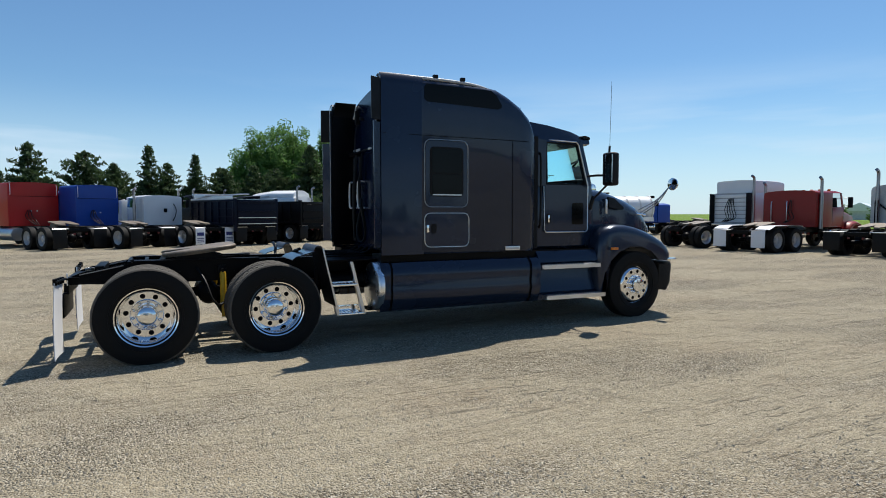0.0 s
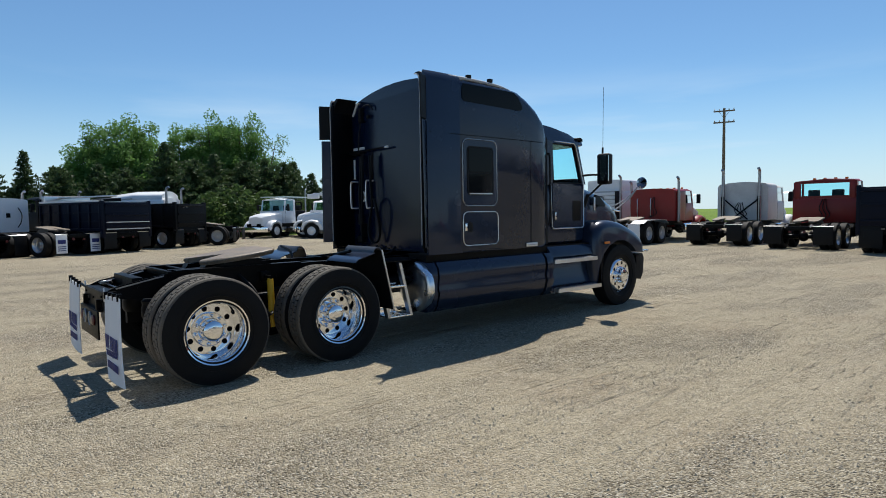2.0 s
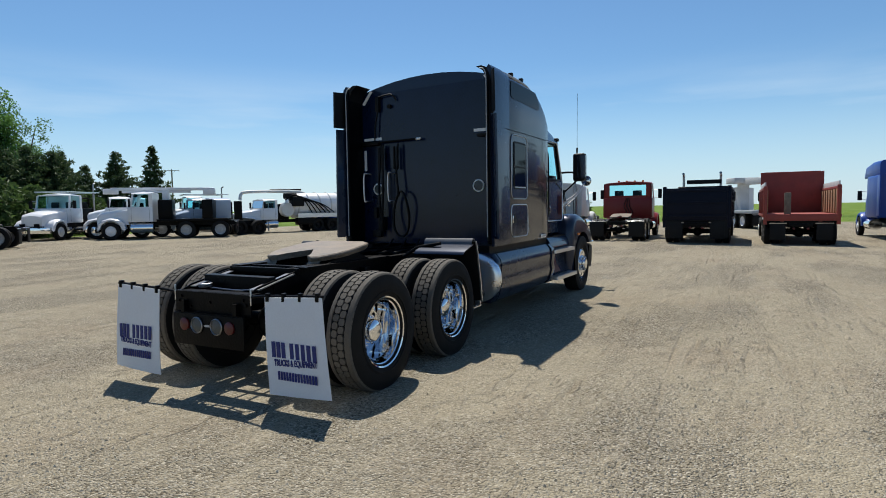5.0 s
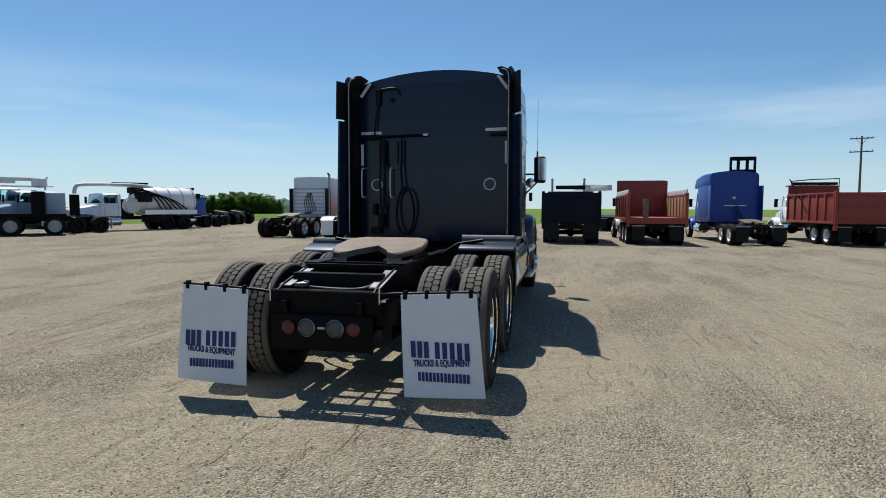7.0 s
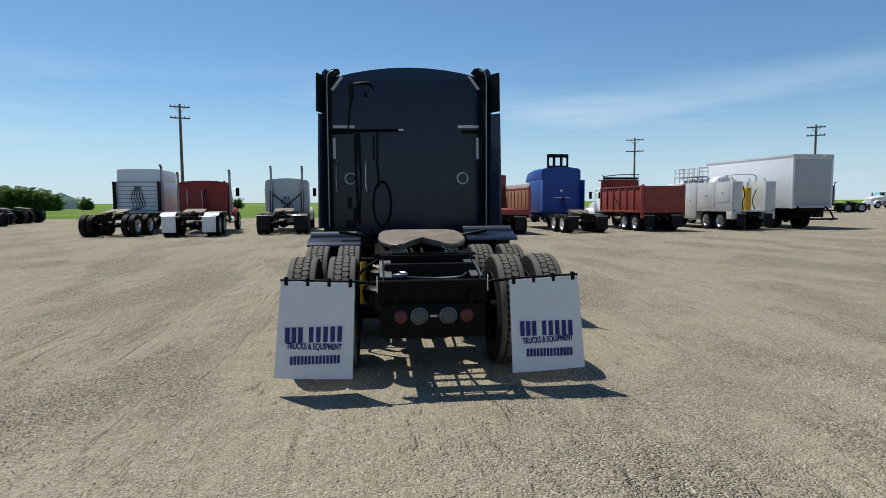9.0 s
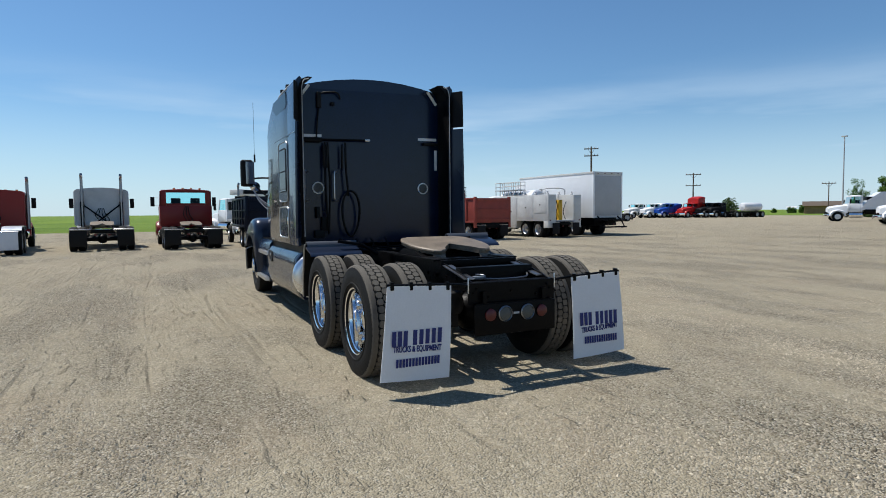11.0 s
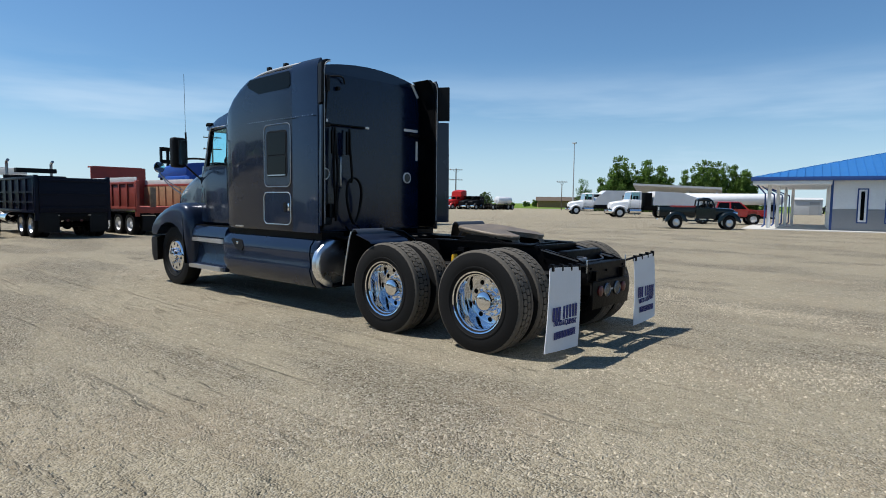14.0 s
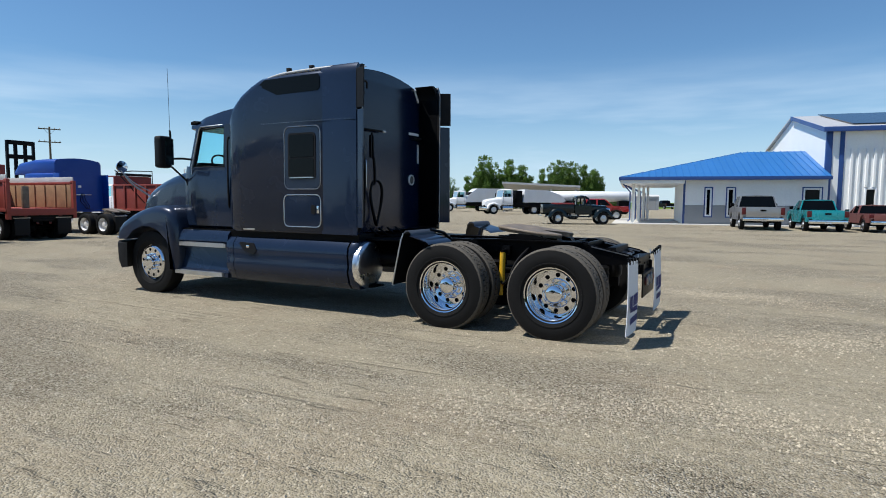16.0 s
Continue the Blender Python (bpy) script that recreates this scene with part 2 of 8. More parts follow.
M = {
    "paint": mat("slate_metallic_paint", (0.0115, 0.0205, 0.043), 0.26, 0.25, 0.10, 2.0, coat=0.50, spec=0.15),
    "paint_blue": mat("blue_slate_fender_paint", (0.014, 0.022, 0.044), 0.30, 0.25, 0.10, 2.0, coat=0.55, spec=0.2),
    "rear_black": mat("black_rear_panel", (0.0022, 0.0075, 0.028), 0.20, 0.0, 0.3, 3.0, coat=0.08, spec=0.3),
    "black": mat("black_frame_paint", (0.0022, 0.0022, 0.0026), 0.42, 0.0, 0.4, 6.0, 0.3, 40, spec=0.10),
    "plastic": mat("black_plastic", (0.004, 0.004, 0.0045), 0.55, 0.0, 0.2, 6.0, 0.15, 160, spec=0.22),
    "rubber": mat("tyre_rubber", (0.006, 0.006, 0.006), 0.72, 0.0, 0.25, 4.0, 0.2, 90, spec=0.2),
    "tread": mat("dusty_tyre_tread", (0.088, 0.078, 0.063), 0.9, 0.0, 0.35, 5.0, 0.3, 120, island=0.6),
    "chrome": mat("polished_aluminium", (0.82, 0.83, 0.85), 0.08, 1.0, 0.04, 4.0),
    "pipe": mat("dull_exhaust_steel", (0.30, 0.30, 0.31), 0.34, 1.0, 0.25, 4.0),
    "satin": mat("satin_aluminium", (0.55, 0.56, 0.58), 0.22, 1.0, 0.08, 5.0, 0.05, 60),
    "tankend": mat("bright_domed_aluminium", (0.80, 0.81, 0.83), 0.28, 1.0, 0.06, 5.0, 0.04, 40),
    "rolled": mat("dull_slate_edge", (0.050, 0.060, 0.078), 0.55, 0.0, 0.2, 6.0),
    "brushed": mat("brushed_aluminium", (0.62, 0.63, 0.65), 0.32, 1.0, 0.10, 6.0, 0.1, 90),
    "steel": mat("worn_greasy_steel", (0.150, 0.118, 0.085), 0.55, 0.1, 0.6, 5.0, 0.3, 30),
    "white": mat("white_paint", (0.74, 0.75, 0.76), 0.35, 0.0, 0.06, 1.5, coat=0.3),
    "flap": mat("white_rubber_flap", (0.70, 0.71, 0.73), 0.6, 0.0, 0.05, 5.0),
    "offwhite": mat("dirty_white_paint", (0.58, 0.58, 0.56), 0.5, 0.0, 0.18, 2.0),
    "navy": mat("navy_print", (0.010, 0.018, 0.140), 0.6, 0.0, 0.1, 20.0),
    "red": mat("red_truck_paint", (0.40, 0.010, 0.008), 0.40, 0.0, 0.12, 1.5, coat=0.1, spec=0.3),
    "darkred": mat("dark_red_truck_paint", (0.22, 0.010, 0.009), 0.40, 0.0, 0.12, 1.5, coat=0.1, spec=0.3),
    "blue": mat("blue_truck_paint", (0.005, 0.050, 0.290), 0.40, 0.0, 0.12, 1.5, coat=0.1, spec=0.3),
    "rust": mat("rusty_red_box_paint", (0.260, 0.042, 0.028), 0.6, 0.0, 0.30, 2.5, 0.2, 20),
    "woodside": mat("weathered_tan_boards", (0.290, 0.170, 0.085), 0.8, 0.0, 0.35, 3.0, 0.3, 30),
    "grey": mat("light_grey_paint", (0.40, 0.41, 0.42), 0.45, 0.0, 0.10, 2.0),
    "navyblue": mat("navy_truck_paint", (0.006, 0.014, 0.070), 0.35, 0.0, 0.1, 2.0, coat=0.3),
    "palegrey": mat("pale_blue_grey_paint", (0.34, 0.41, 0.50), 0.4, 0.0, 0.08, 2.0, coat=0.2),
    "darkblue": mat("blue_black_box_paint", (0.0015, 0.004, 0.014), 0.42, 0.0, 0.2, 2.0, spec=0.14),
    "dumpblack": mat("black_box_paint", (0.004, 0.004, 0.005), 0.5, 0.0, 0.3, 2.0, spec=0.14),
    "silver": mat("silver_car_paint", (0.31, 0.305, 0.295), 0.3, 0.5, 0.06, 2.0, coat=0.5),
    "teal": mat("teal_car_paint", (0.010, 0.270, 0.300), 0.28, 0.1, 0.08, 2.0, coat=0.6),
    "green": mat("dark_green_car_paint", (0.003, 0.008, 0.011), 0.25, 0.0, 0.1, 2.0, coat=0.3, spec=0.25),
    "dullred": mat("faded_dull_red_car_paint", (0.170, 0.060, 0.050), 0.4, 0.0, 0.12, 2.0, coat=0.2),
    "carred": mat("bright_red_car_paint", (0.30, 0.014, 0.013), 0.28, 0.0, 0.08, 2.0, coat=0.6),
    "roofblue": mat("blue_standing_seam_roof", (0.026, 0.150, 0.410), 0.42, 0.1, 0.08, 0.8),
    "siding": mat("white_steel_siding", (0.82, 0.83, 0.82), 0.45, 0.0, 0.05, 0.7),
    "wains": mat("grey_steel_wainscot", (0.27, 0.28, 0.285), 0.5, 0.0, 0.08, 1.0),
    "trimblue": mat("blue_trim", (0.020, 0.060, 0.210), 0.4, 0.0, 0.08, 2.0),
    "concrete": mat("concrete_apron", (0.46, 0.45, 0.42), 0.85, 0.0, 0.10, 1.5, 0.2, 40),
    "solar": mat("solar_panel", (0.010, 0.013, 0.025), 0.12, 0.0, 0.1, 2.0),
    "yellow": mat("yellow_paint", (0.62, 0.36, 0.015), 0.45, 0.0, 0.15, 6.0),
    "redlens": mat("red_lamp_lens", (0.085, 0.004, 0.004), 0.35, 0.0, 0.1, 20.0),
    "whitelens": mat("clear_ribbed_lamp_lens", (0.060, 0.066, 0.062), 0.35, 0.0, 0.2, 40.0, 0.4, 200),
    "amber": mat("amber_lamp_lens", (0.65, 0.18, 0.02), 0.25, 0.0, 0.1, 20.0),
    "tape": mat("reflective_white_tape", (0.78, 0.78, 0.76), 0.45, 0.0, 0.08, 20.0),
    "darkglass": mat("dark_tinted_glass", (0.003, 0.004, 0.005), 0.06, 0.0, 0.1, 2.0, spec=0.12),
    "glass": glass("cab_glass", (0.66, 0.95, 1.0)),
    "wood": mat("weathered_pole_wood", (0.15, 0.115, 0.080), 0.85, 0.0, 0.3, 4.0, 0.4, 30),
    "bark": mat("bark", (0.090, 0.065, 0.045), 0.9, 0.0, 0.35, 6.0, 0.5, 20),
    "leaf": leaf_mat("broad_leaves", (0.120, 0.235, 0.062), 0.5),
    "leaf2": leaf_mat("pale_broad_leaves", (0.130, 0.230, 0.080)),
    "leaf3": leaf_mat("dense_broad_leaves", (0.112, 0.195, 0.042), 0.5),
    "bush": leaf_mat("feathery_bush", (0.070, 0.120, 0.034), 0.4),
    "needle": leaf_mat("cedar_needles", (0.055, 0.090, 0.036), 0.35),
    "pebble": mat("gravel_stones", (0.40, 0.345, 0.255), 0.9, 0.0, 0.45, 30.0, island=1.2),
    "ground": ground_material(),
    "seat": mat("dark_seat_cloth", (0.020, 0.019, 0.019), 0.9, 0.0, 0.2, 8.0),
}


# ---------------------------------------------------------------- mesh helpers
def box(bm, x0, x1, y0, y1, z0, z1, bev=0.0, segs=2):
    vs = [bm.verts.new((x, y, z)) for x in (x0, x1) for y in (y0, y1) for z in (z0, z1)]
    fs = [bm.faces.new([vs[i] for i in q]) for q in ((0, 1, 3, 2), (4, 6, 7, 5), (0, 4, 5, 1), (2, 3, 7, 6), (0, 2, 6, 4), (1, 5, 7, 3))]
    if bev:
        es = {e for f in fs for e in f.edges}
        bmesh.ops.bevel(bm, geom=list(es), offset=bev, segments=segs, profile=0.6, affect="EDGES")


def ring_loft(bm, rings, caps=True, closed=True):
    rs = [[bm.verts.new(p) for p in r] for r in rings]
    n = len(rs[0])
    for a, b in zip(rs, rs[1:]):
        for i in range(n if closed else n - 1):
            j = (i + 1) % n
            bm.faces.new((a[i], a[j], b[j], b[i]))
    if caps:
        bm.faces.new(rs[0][::-1])
        bm.faces.new(rs[-1])
    return rs


def prism(bm, pts, axis, a0, a1):
    """A flat outline, pushed from a0 to a1 along an axis ('x': pts are y,z; 'y': x,z; 'z': x,y)."""
    f = {"x": lambda a, p: (a, p[0], p[1]), "y": lambda a, p: (p[0], a, p[1]), "z": lambda a, p: (p[0], p[1], a)}[axis]
    ring_loft(bm, [[f(a, p) for p in pts] for a in (a0, a1)])


def cyl(bm, p0, p1, r0, r1=None, seg=14, caps=True):
    p0, p1 = Vector(p0), Vector(p1)
    r1 = r0 if r1 is None else r1
    d = (p1 - p0).normalized()
    u = d.orthogonal().normalized()
    v = d.cross(u)
    ring_loft(bm, [[p + (u * math.cos(2 * math.pi * i / seg) + v * math.sin(2 * math.pi * i / seg)) * r for i in range(seg)] for p, r in ((p0, r0), (p1, r1))], caps)


def lathe(bm, prof, seg=32, c=(0, 0, 0), axis="y", caps=False):
    """prof: (radius, along the axis) pairs."""
    rings = []
    for r, h in prof:
        ring = []
        for i in range(seg):
            a = 2 * math.pi * i / seg
            p = {"y": (r * math.cos(a), h, r * math.sin(a)), "x": (h, r * math.cos(a), r * math.sin(a)), "z": (r * math.cos(a), r * math.sin(a), h)}[axis]
            ring.append((c[0] + p[0], c[1] + p[1], c[2] + p[2]))
        rings.append(ring)
    ring_loft(bm, rings, caps)


def tube(bm, pts, r, seg=8, closed=False):
    pts = [Vector(p) for p in pts]
    n = len(pts)
    rings = []
    u = None
    for i, p in enumerate(pts):
        a = pts[(i - 1) % n] if closed or i > 0 else p
        b = pts[(i + 1) % n] if closed or i < n - 1 else p
        d = (b - a).normalized()
        u = d.orthogonal().normalized() if u is None else (u - d * u.dot(d)).normalized()
        v = d.cross(u)
        rings.append([p + (u * math.cos(2 * math.pi * k / seg) + v * math.sin(2 * math.pi * k / seg)) * r for k in range(seg)])
    if closed:
        rings.append(rings[0])
    ring_loft(bm, rings, not closed)
    if closed:
        bmesh.ops.remove_doubles(bm, verts=bm.verts, dist=1e-5)


def curve(pts, n=6):
    """A smooth line through the points."""
    pts = [Vector(p) for p in pts]
    out = []
    for i in range(len(pts) - 1):
        p0, p1, p2, p3 = pts[max(i - 1, 0)], pts[i], pts[i + 1], pts[min(i + 2, len(pts) - 1)]
        for k in range(n):
            t = k / n
            out.append(0.5 * (2 * p1 + (p2 - p0) * t + (2 * p0 - 5 * p1 + 4 * p2 - p3) * t * t + (3 * p1 - p0 - 3 * p2 + p3) * t ** 3))
    out.append(pts[-1])
    return out


def rrect(u0, u1, v0, v1, r, n=4):
    out = []
    for cu, cv, a0 in ((u1 - r, v1 - r, 0), (u0 + r, v1 - r, 90), (u0 + r, v0 + r, 180), (u1 - r, v0 + r, 270)):
        for k in range(n + 1):
            a = radians(a0 + 90 * k / n)
            out.append((cu + r * math.cos(a), cv + r * math.sin(a)))
    return out


def finish(bm, name, material, angle=38):
    bmesh.ops.recalc_face_normals(bm, faces=bm.faces)
    me = bpy.data.meshes.new(name)
    bm.to_mesh(me)
    bm.free()
    me.materials.append(material)
    me.polygons.foreach_set("use_smooth", [True] * len(me.polygons))
    me.set_sharp_from_angle(angle=radians(angle))
    return me


def part(name, bm, material, parent, label="", angle=38):
    """Links a bmesh, or a mesh made before, as one part under a thing."""
    me = bm if isinstance(bm, bpy.types.Mesh) else finish(bm, name, M[material], angle)
    ob = new(name, me)
    ob.parent = parent
    if label:
        tagged(ob, label)
    return ob


def thing(name, m, label, category, group="", kind=""):
    ob = new(name)
    ob.empty_display_size = 0.3
    ob.matrix_world = m
    return tagged(ob, label, category, group, kind)


def made(fn, *a):
    bm = bmesh.new()
    fn(bm, *a)
    return bm


def boxes(*specs):
    bm = bmesh.new()
    for s in specs:
        box(bm, *s)
    return bm


# ---------------------------------------------------------------- ground
SOUTH = ((-8.0, 0.0), (-20.0, 0.09), (-38.0, 0.11), (-60.0, 0.16), (-90.0, 0.20))


def ground_height(x, y):
    """The yard rises a little to the north and the south and dips to the east."""
    k = min(1.0, max(0.0, (y - 13.0) / 19.0))
    q = min(1.0, max(0.0, (x + 14.0) / 6.0))
    f = 0.0
    for (y0, z0), (y1, z1) in zip(SOUTH, SOUTH[1:]):
        if y1 <= y <= y0:
            f = z0 + (z1 - z0) * (y0 - y) / (y0 - y1)
    f = SOUTH[-1][1] if y < SOUTH[-1][0] else f
    e = min(1.0, max(0.0, (x - 14.0) / 9.0)) * min(1.0, max(0.0, (9.0 - y) / 9.0)) * min(1.0, max(0.0, (y + 22.0) / 8.0))
    return -0.08 * e * e * (3 - 2 * e) + 0.03 * k * k * (3 - 2 * k) + f * q


def build_ground():
    bm = bmesh.new()
    xs = [-2500, -600, -200, -80] + list(range(-40, 61, 3)) + [68, 80, 120, 200, 600, 2500]
    ys = [-2500, -600, -200, -120, -95] + list(range(-75, 13, 4)) + list(range(13, 34, 1)) + list(range(36, 61, 6)) + [90, 150, 300, 800, 2500]
    g = [[bm.verts.new((x, y, ground_height(x, y))) for y in ys] for x in xs]
    for i in range(len(xs) - 1):
        for j in range(len(ys) - 1):
            bm.faces.new((g[i][j], g[i + 1][j], g[i + 1][j + 1], g[i][j + 1]))
    ob = new("ground", finish(bm, "ground", M["ground"]))
    tagged(ob, "tan gravel yard with tyre tracks, grass beyond its edge", "ground", kind="structure")


build_ground()


# ---------------------------------------------------------------- the dark sleeper truck
TRUCK = pose(0, 8.917, 0, 0, 0, -1.45)
truck = thing("semi_truck", TRUCK, "dark slate-grey sleeper semi tractor with polished wheels, parked on gravel", "truck")
AXLES = (0.178, 1.525)
FRONT = 6.96
SIDES = ((1, "left"), (-1, "right"))


def mirrored(bm, s):
    """Flips a mesh built for the left side over to the right."""
    if s < 0:
        bmesh.ops.scale(bm, vec=(1, -1, 1), verts=bm.verts)
    return bm


# --- wheels
TYRE_R, TYRE_W = 0.527, 0.275


def tyre_mesh(r=TYRE_R, w=TYRE_W, seg=56):
    bm = bmesh.new()
    h = w / 2
    prof = [(0.285, -h * 0.72), (0.30, -h * 0.84), (0.36, -h * 0.97), (0.41, -h), (0.455, -h * 0.97), (r - 0.022, -h * 0.88), (r - 0.014, -h * 0.80),
            (r - 0.012, 0), (r - 0.014, h * 0.80), (r - 0.022, h * 0.88), (0.455, h * 0.97), (0.41, h), (0.36, h * 0.97), (0.30, h * 0.84), (0.285, h * 0.72)]
    lathe(bm, prof, seg)
    # raised ring on each sidewall
    for s in (-1, 1):
        lathe(bm, [(0.345, s * h * 0.90), (0.350, s * (h + 0.001)), (0.362, s * (h + 0.001)), (0.367, s * h * 0.90)], seg)
    return finish(bm, "tyre", M["rubber"])


def tread_mesh(r=TYRE_R, w=TYRE_W, n=50):
    """Two staggered rows of six-sided blocks between smooth, round-edged shoulder ribs."""
    bm = bmesh.new()
    for k, (yc, hw) in enumerate(((-0.031, 0.0285), (0.031, 0.0285))):
        for i in range(n):
            a0 = 2 * math.pi * (i + 0.5 * k) / n
            da = 2 * math.pi / n * 0.45
            shape = ((-da, -hw * 0.55), (-da * 0.55, -hw), (da * 0.55, -hw), (da, -hw * 0.55), (da, hw * 0.55), (da * 0.55, hw), (-da * 0.55, hw), (-da, hw * 0.55))
            rings = []
            for rr, q in ((r - 0.02, 1.0), (r - 0.001, 0.95)):
                rings.append([(rr * math.cos(a0 + a * q), yc + y * q, rr * math.sin(a0 + a * q)) for a, y in shape])
            rs = [[bm.verts.new(p) for p in ring] for ring in rings]
            m = len(shape)
            for j in range(m):
                bm.faces.new((rs[0][j], rs[0][(j + 1) % m], rs[1][(j + 1) % m], rs[1][j]))
            bm.faces.new(rs[1])
    # shoulder ribs, notched along the inner edge
    for s in (-1, 1):
        m = 2 * n
        rings = []
        for i in range(m):
            a = 2 * math.pi * (i + (0.5 if s > 0 else 0)) / m
            notch = 0.006 if i % 2 else 0.0
            rings.append([(rr * math.cos(a), s * y, rr * math.sin(a)) for rr, y in ((r - 0.020, 0.068 + notch), (r - 0.003, 0.069 + notch), (r - 0.004, 0.095), (r - 0.010, 0.113), (r - 0.026, 0.123))])
        rings.append(rings[0])
        ring_loft(bm, rings, False, False)
    bmesh.ops.remove_doubles(bm, verts=bm.verts, dist=1e-5)
    return finish(bm, "tread", M["tread"], 30)


def holed_disc(bm, r_in, r_out, h, holes, hr, rc, thick):
    """A disc with round hand holes."""
    def circle(cx, cz, r, y, n):
        vs = [bm.verts.new((cx + r * math.cos(2 * math.pi * i / n), y, cz + r * math.sin(2 * math.pi * i / n))) for i in range(n)]
        return vs, [bm.edges.new((vs[i], vs[(i + 1) % n])) for i in range(n)]
    edges, rims = [], []
    for cx, cz, r, n in [(0, 0, r_in, 40), (0, 0, r_out, 60)] + [(rc * math.cos(2 * math.pi * k / holes), rc * math.sin(2 * math.pi * k / holes), hr, 16) for k in range(holes)]:
        vs, es = circle(cx, cz, r, h, n)
        edges += es
        if r == hr:
            rims.append((cx, cz, vs))
    bmesh.ops.triangle_fill(bm, edges=edges, use_beauty=True)
    for cx, cz, vs in rims:
        low = [bm.verts.new((v.co.x, h - thick, v.co.z)) for v in vs]
        for i in range(len(vs)):
            j = (i + 1) % len(vs)
            bm.faces.new((vs[i], vs[j], low[j], low[i]))


def rim_rear():
    """A deep-dished outer rim, lip at +y."""
    bm = bmesh.new()
    lathe(bm, [(0.300, 0.118), (0.313, 0.124), (0.313, 0.112), (0.296, 0.104), (0.276, 0.088), (0.266, 0.05), (0.258, -0.02), (0.252, -0.100), (0.246, -0.122), (0.262, -0.135), (0.25, -0.15)], 64)
    holed_disc(bm, 0.110, 0.248, -0.122, 10, 0.027, 0.205, 0.022)
    return finish(bm, "rim", M["chrome"], 30)


def rim_front():
    bm = bmesh.new()
    lathe(bm, [(0.290, 0.055), (0.306, 0.095), (0.318, 0.108), (0.318, 0.095), (0.300, 0.04), (0.285, 0.03)], 64)
    lathe(bm, [(0.292, 0.070), (0.268, 0.105), (0.245, 0.118)], 80)
    holed_disc(bm, 0.100, 0.246, 0.118, 10, 0.026, 0.208, 0.014)
    return finish(bm, "rim", M["chrome"], 30)


def hub_mesh(front):
    bm = bmesh.new()
    if front:
        lathe(bm, [(0.150, 0.112), (0.150, 0.125), (0.112, 0.130), (0.108, 0.175), (0.100, 0.190), (0.06, 0.197), (0.0005, 0.199)], 40)
    else:
        lathe(bm, [(0.170, -0.124), (0.168, -0.098), (0.160, -0.090), (0.116, -0.094), (0.106, -0.086), (0.104, 0.000), (0.100, 0.022), (0.084, 0.036), (0.045, 0.044), (0.0005, 0.046)], 40)
    return finish(bm, "hub_cover", M["chrome"], 30)


def nut_mesh(h):
    bm = bmesh.new()
    lathe(bm, [(0.020, 0), (0.020, 0.008), (0.015, 0.012), (0.014, h), (0.009, h + 0.006), (0.0004, h + 0.008)], 8)
    return finish(bm, "lug_nut", M["chrome"], 30)


def drum_mesh(h):
    bm = bmesh.new()
    lathe(bm, [(0.258, h - 0.10), (0.252, h), (0.06, h)], 32)
    return finish(bm, "brake_drum", M["black"])


ME = {"drum_r": drum_mesh(-0.150), "drum_f": drum_mesh(0.06), "tyre": tyre_mesh(), "tread": tread_mesh(), "rim_r": rim_rear(), "rim_f": rim_front(), "hub_r": hub_mesh(False), "hub_f": hub_mesh(True), "nut_r": nut_mesh(0.03), "nut_f": nut_mesh(0.055)}


def put(me, name, parent, m=None, label=""):
    ob = part(name, me, None, parent, label)
    if m is not None:
        ob.matrix_local = m
    return ob


def truck_wheel(x, y, s, kind):
    """kind: 'f' steer wheel, 'o' outer drive wheel, 'i' inner drive wheel."""
    w = put(ME["tyre"], "wheel", truck, pose(x, y, TYRE_R - 0.026, 0, random.uniform(0, 360), 0) @ pose(0, 0, 0, 0, 0, 0 if s > 0 else 180), "black truck tyre with dusty block tread" if kind != "f" else "black steer tyre on a polished rim")
    if kind != "f":
        put(ME["tread"], "tread", w)
    if kind == "i":
        return
    k = "f" if kind == "f" else "r"
    put(ME["rim_" + k], "rim", w, None, "polished aluminium rim with ten hand holes")
    put(ME["hub_" + k], "hub_cover", w, None, "chrome hub cover")
    put(ME["drum_" + k], "brake_drum", w)
    for i in range(10):
        a = 36 * i + 18
        rr = 0.125 if k == "f" else 0.140
        put(ME["nut_" + k], "lug_nut", w, pose(rr * math.cos(radians(a)), 0.120 if k == "f" else -0.096, rr * math.sin(radians(a))))


for x in AXLES:
    for s, _ in SIDES:
        truck_wheel(x, s * 1.108, s, "o")
        truck_wheel(x, s * 0.760, s, "i")
for s, _ in SIDES:
    truck_wheel(FRONT + 0.02, s * 1.035 - 0.048, s, "f")

# --- frame, axles, springs
for s, side in SIDES:
    bm = bmesh.new()
    y = s * 0.40
    side_pts = [(-0.60, 0.80), (-0.60, 0.885), (-0.48, 0.935), (0.05, 1.035), (6.6, 1.035), (6.6, 0.78), (-0.10, 0.78), (-0.40, 0.80)]
    prism(bm, side_pts, "y", y - 0.006, y + 0.006)
    box(bm, 0.05, 6.6, y - s * 0.002, y - s * 0.085, 1.023, 1.035)
    box(bm, -0.10, 6.6, y - s * 0.002, y - s * 0.085, 0.78, 0.792)
    # bolted reinforcement and a row of bolts
    for k in range(14):
        cyl(bm, (-0.3 + 0.21 * k, y + s * 0.004, 0.90), (-0.3 + 0.21 * k, y + s * 0.018, 0.90), 0.012, seg=6)
    part("frame_rail", bm, "black", truck)

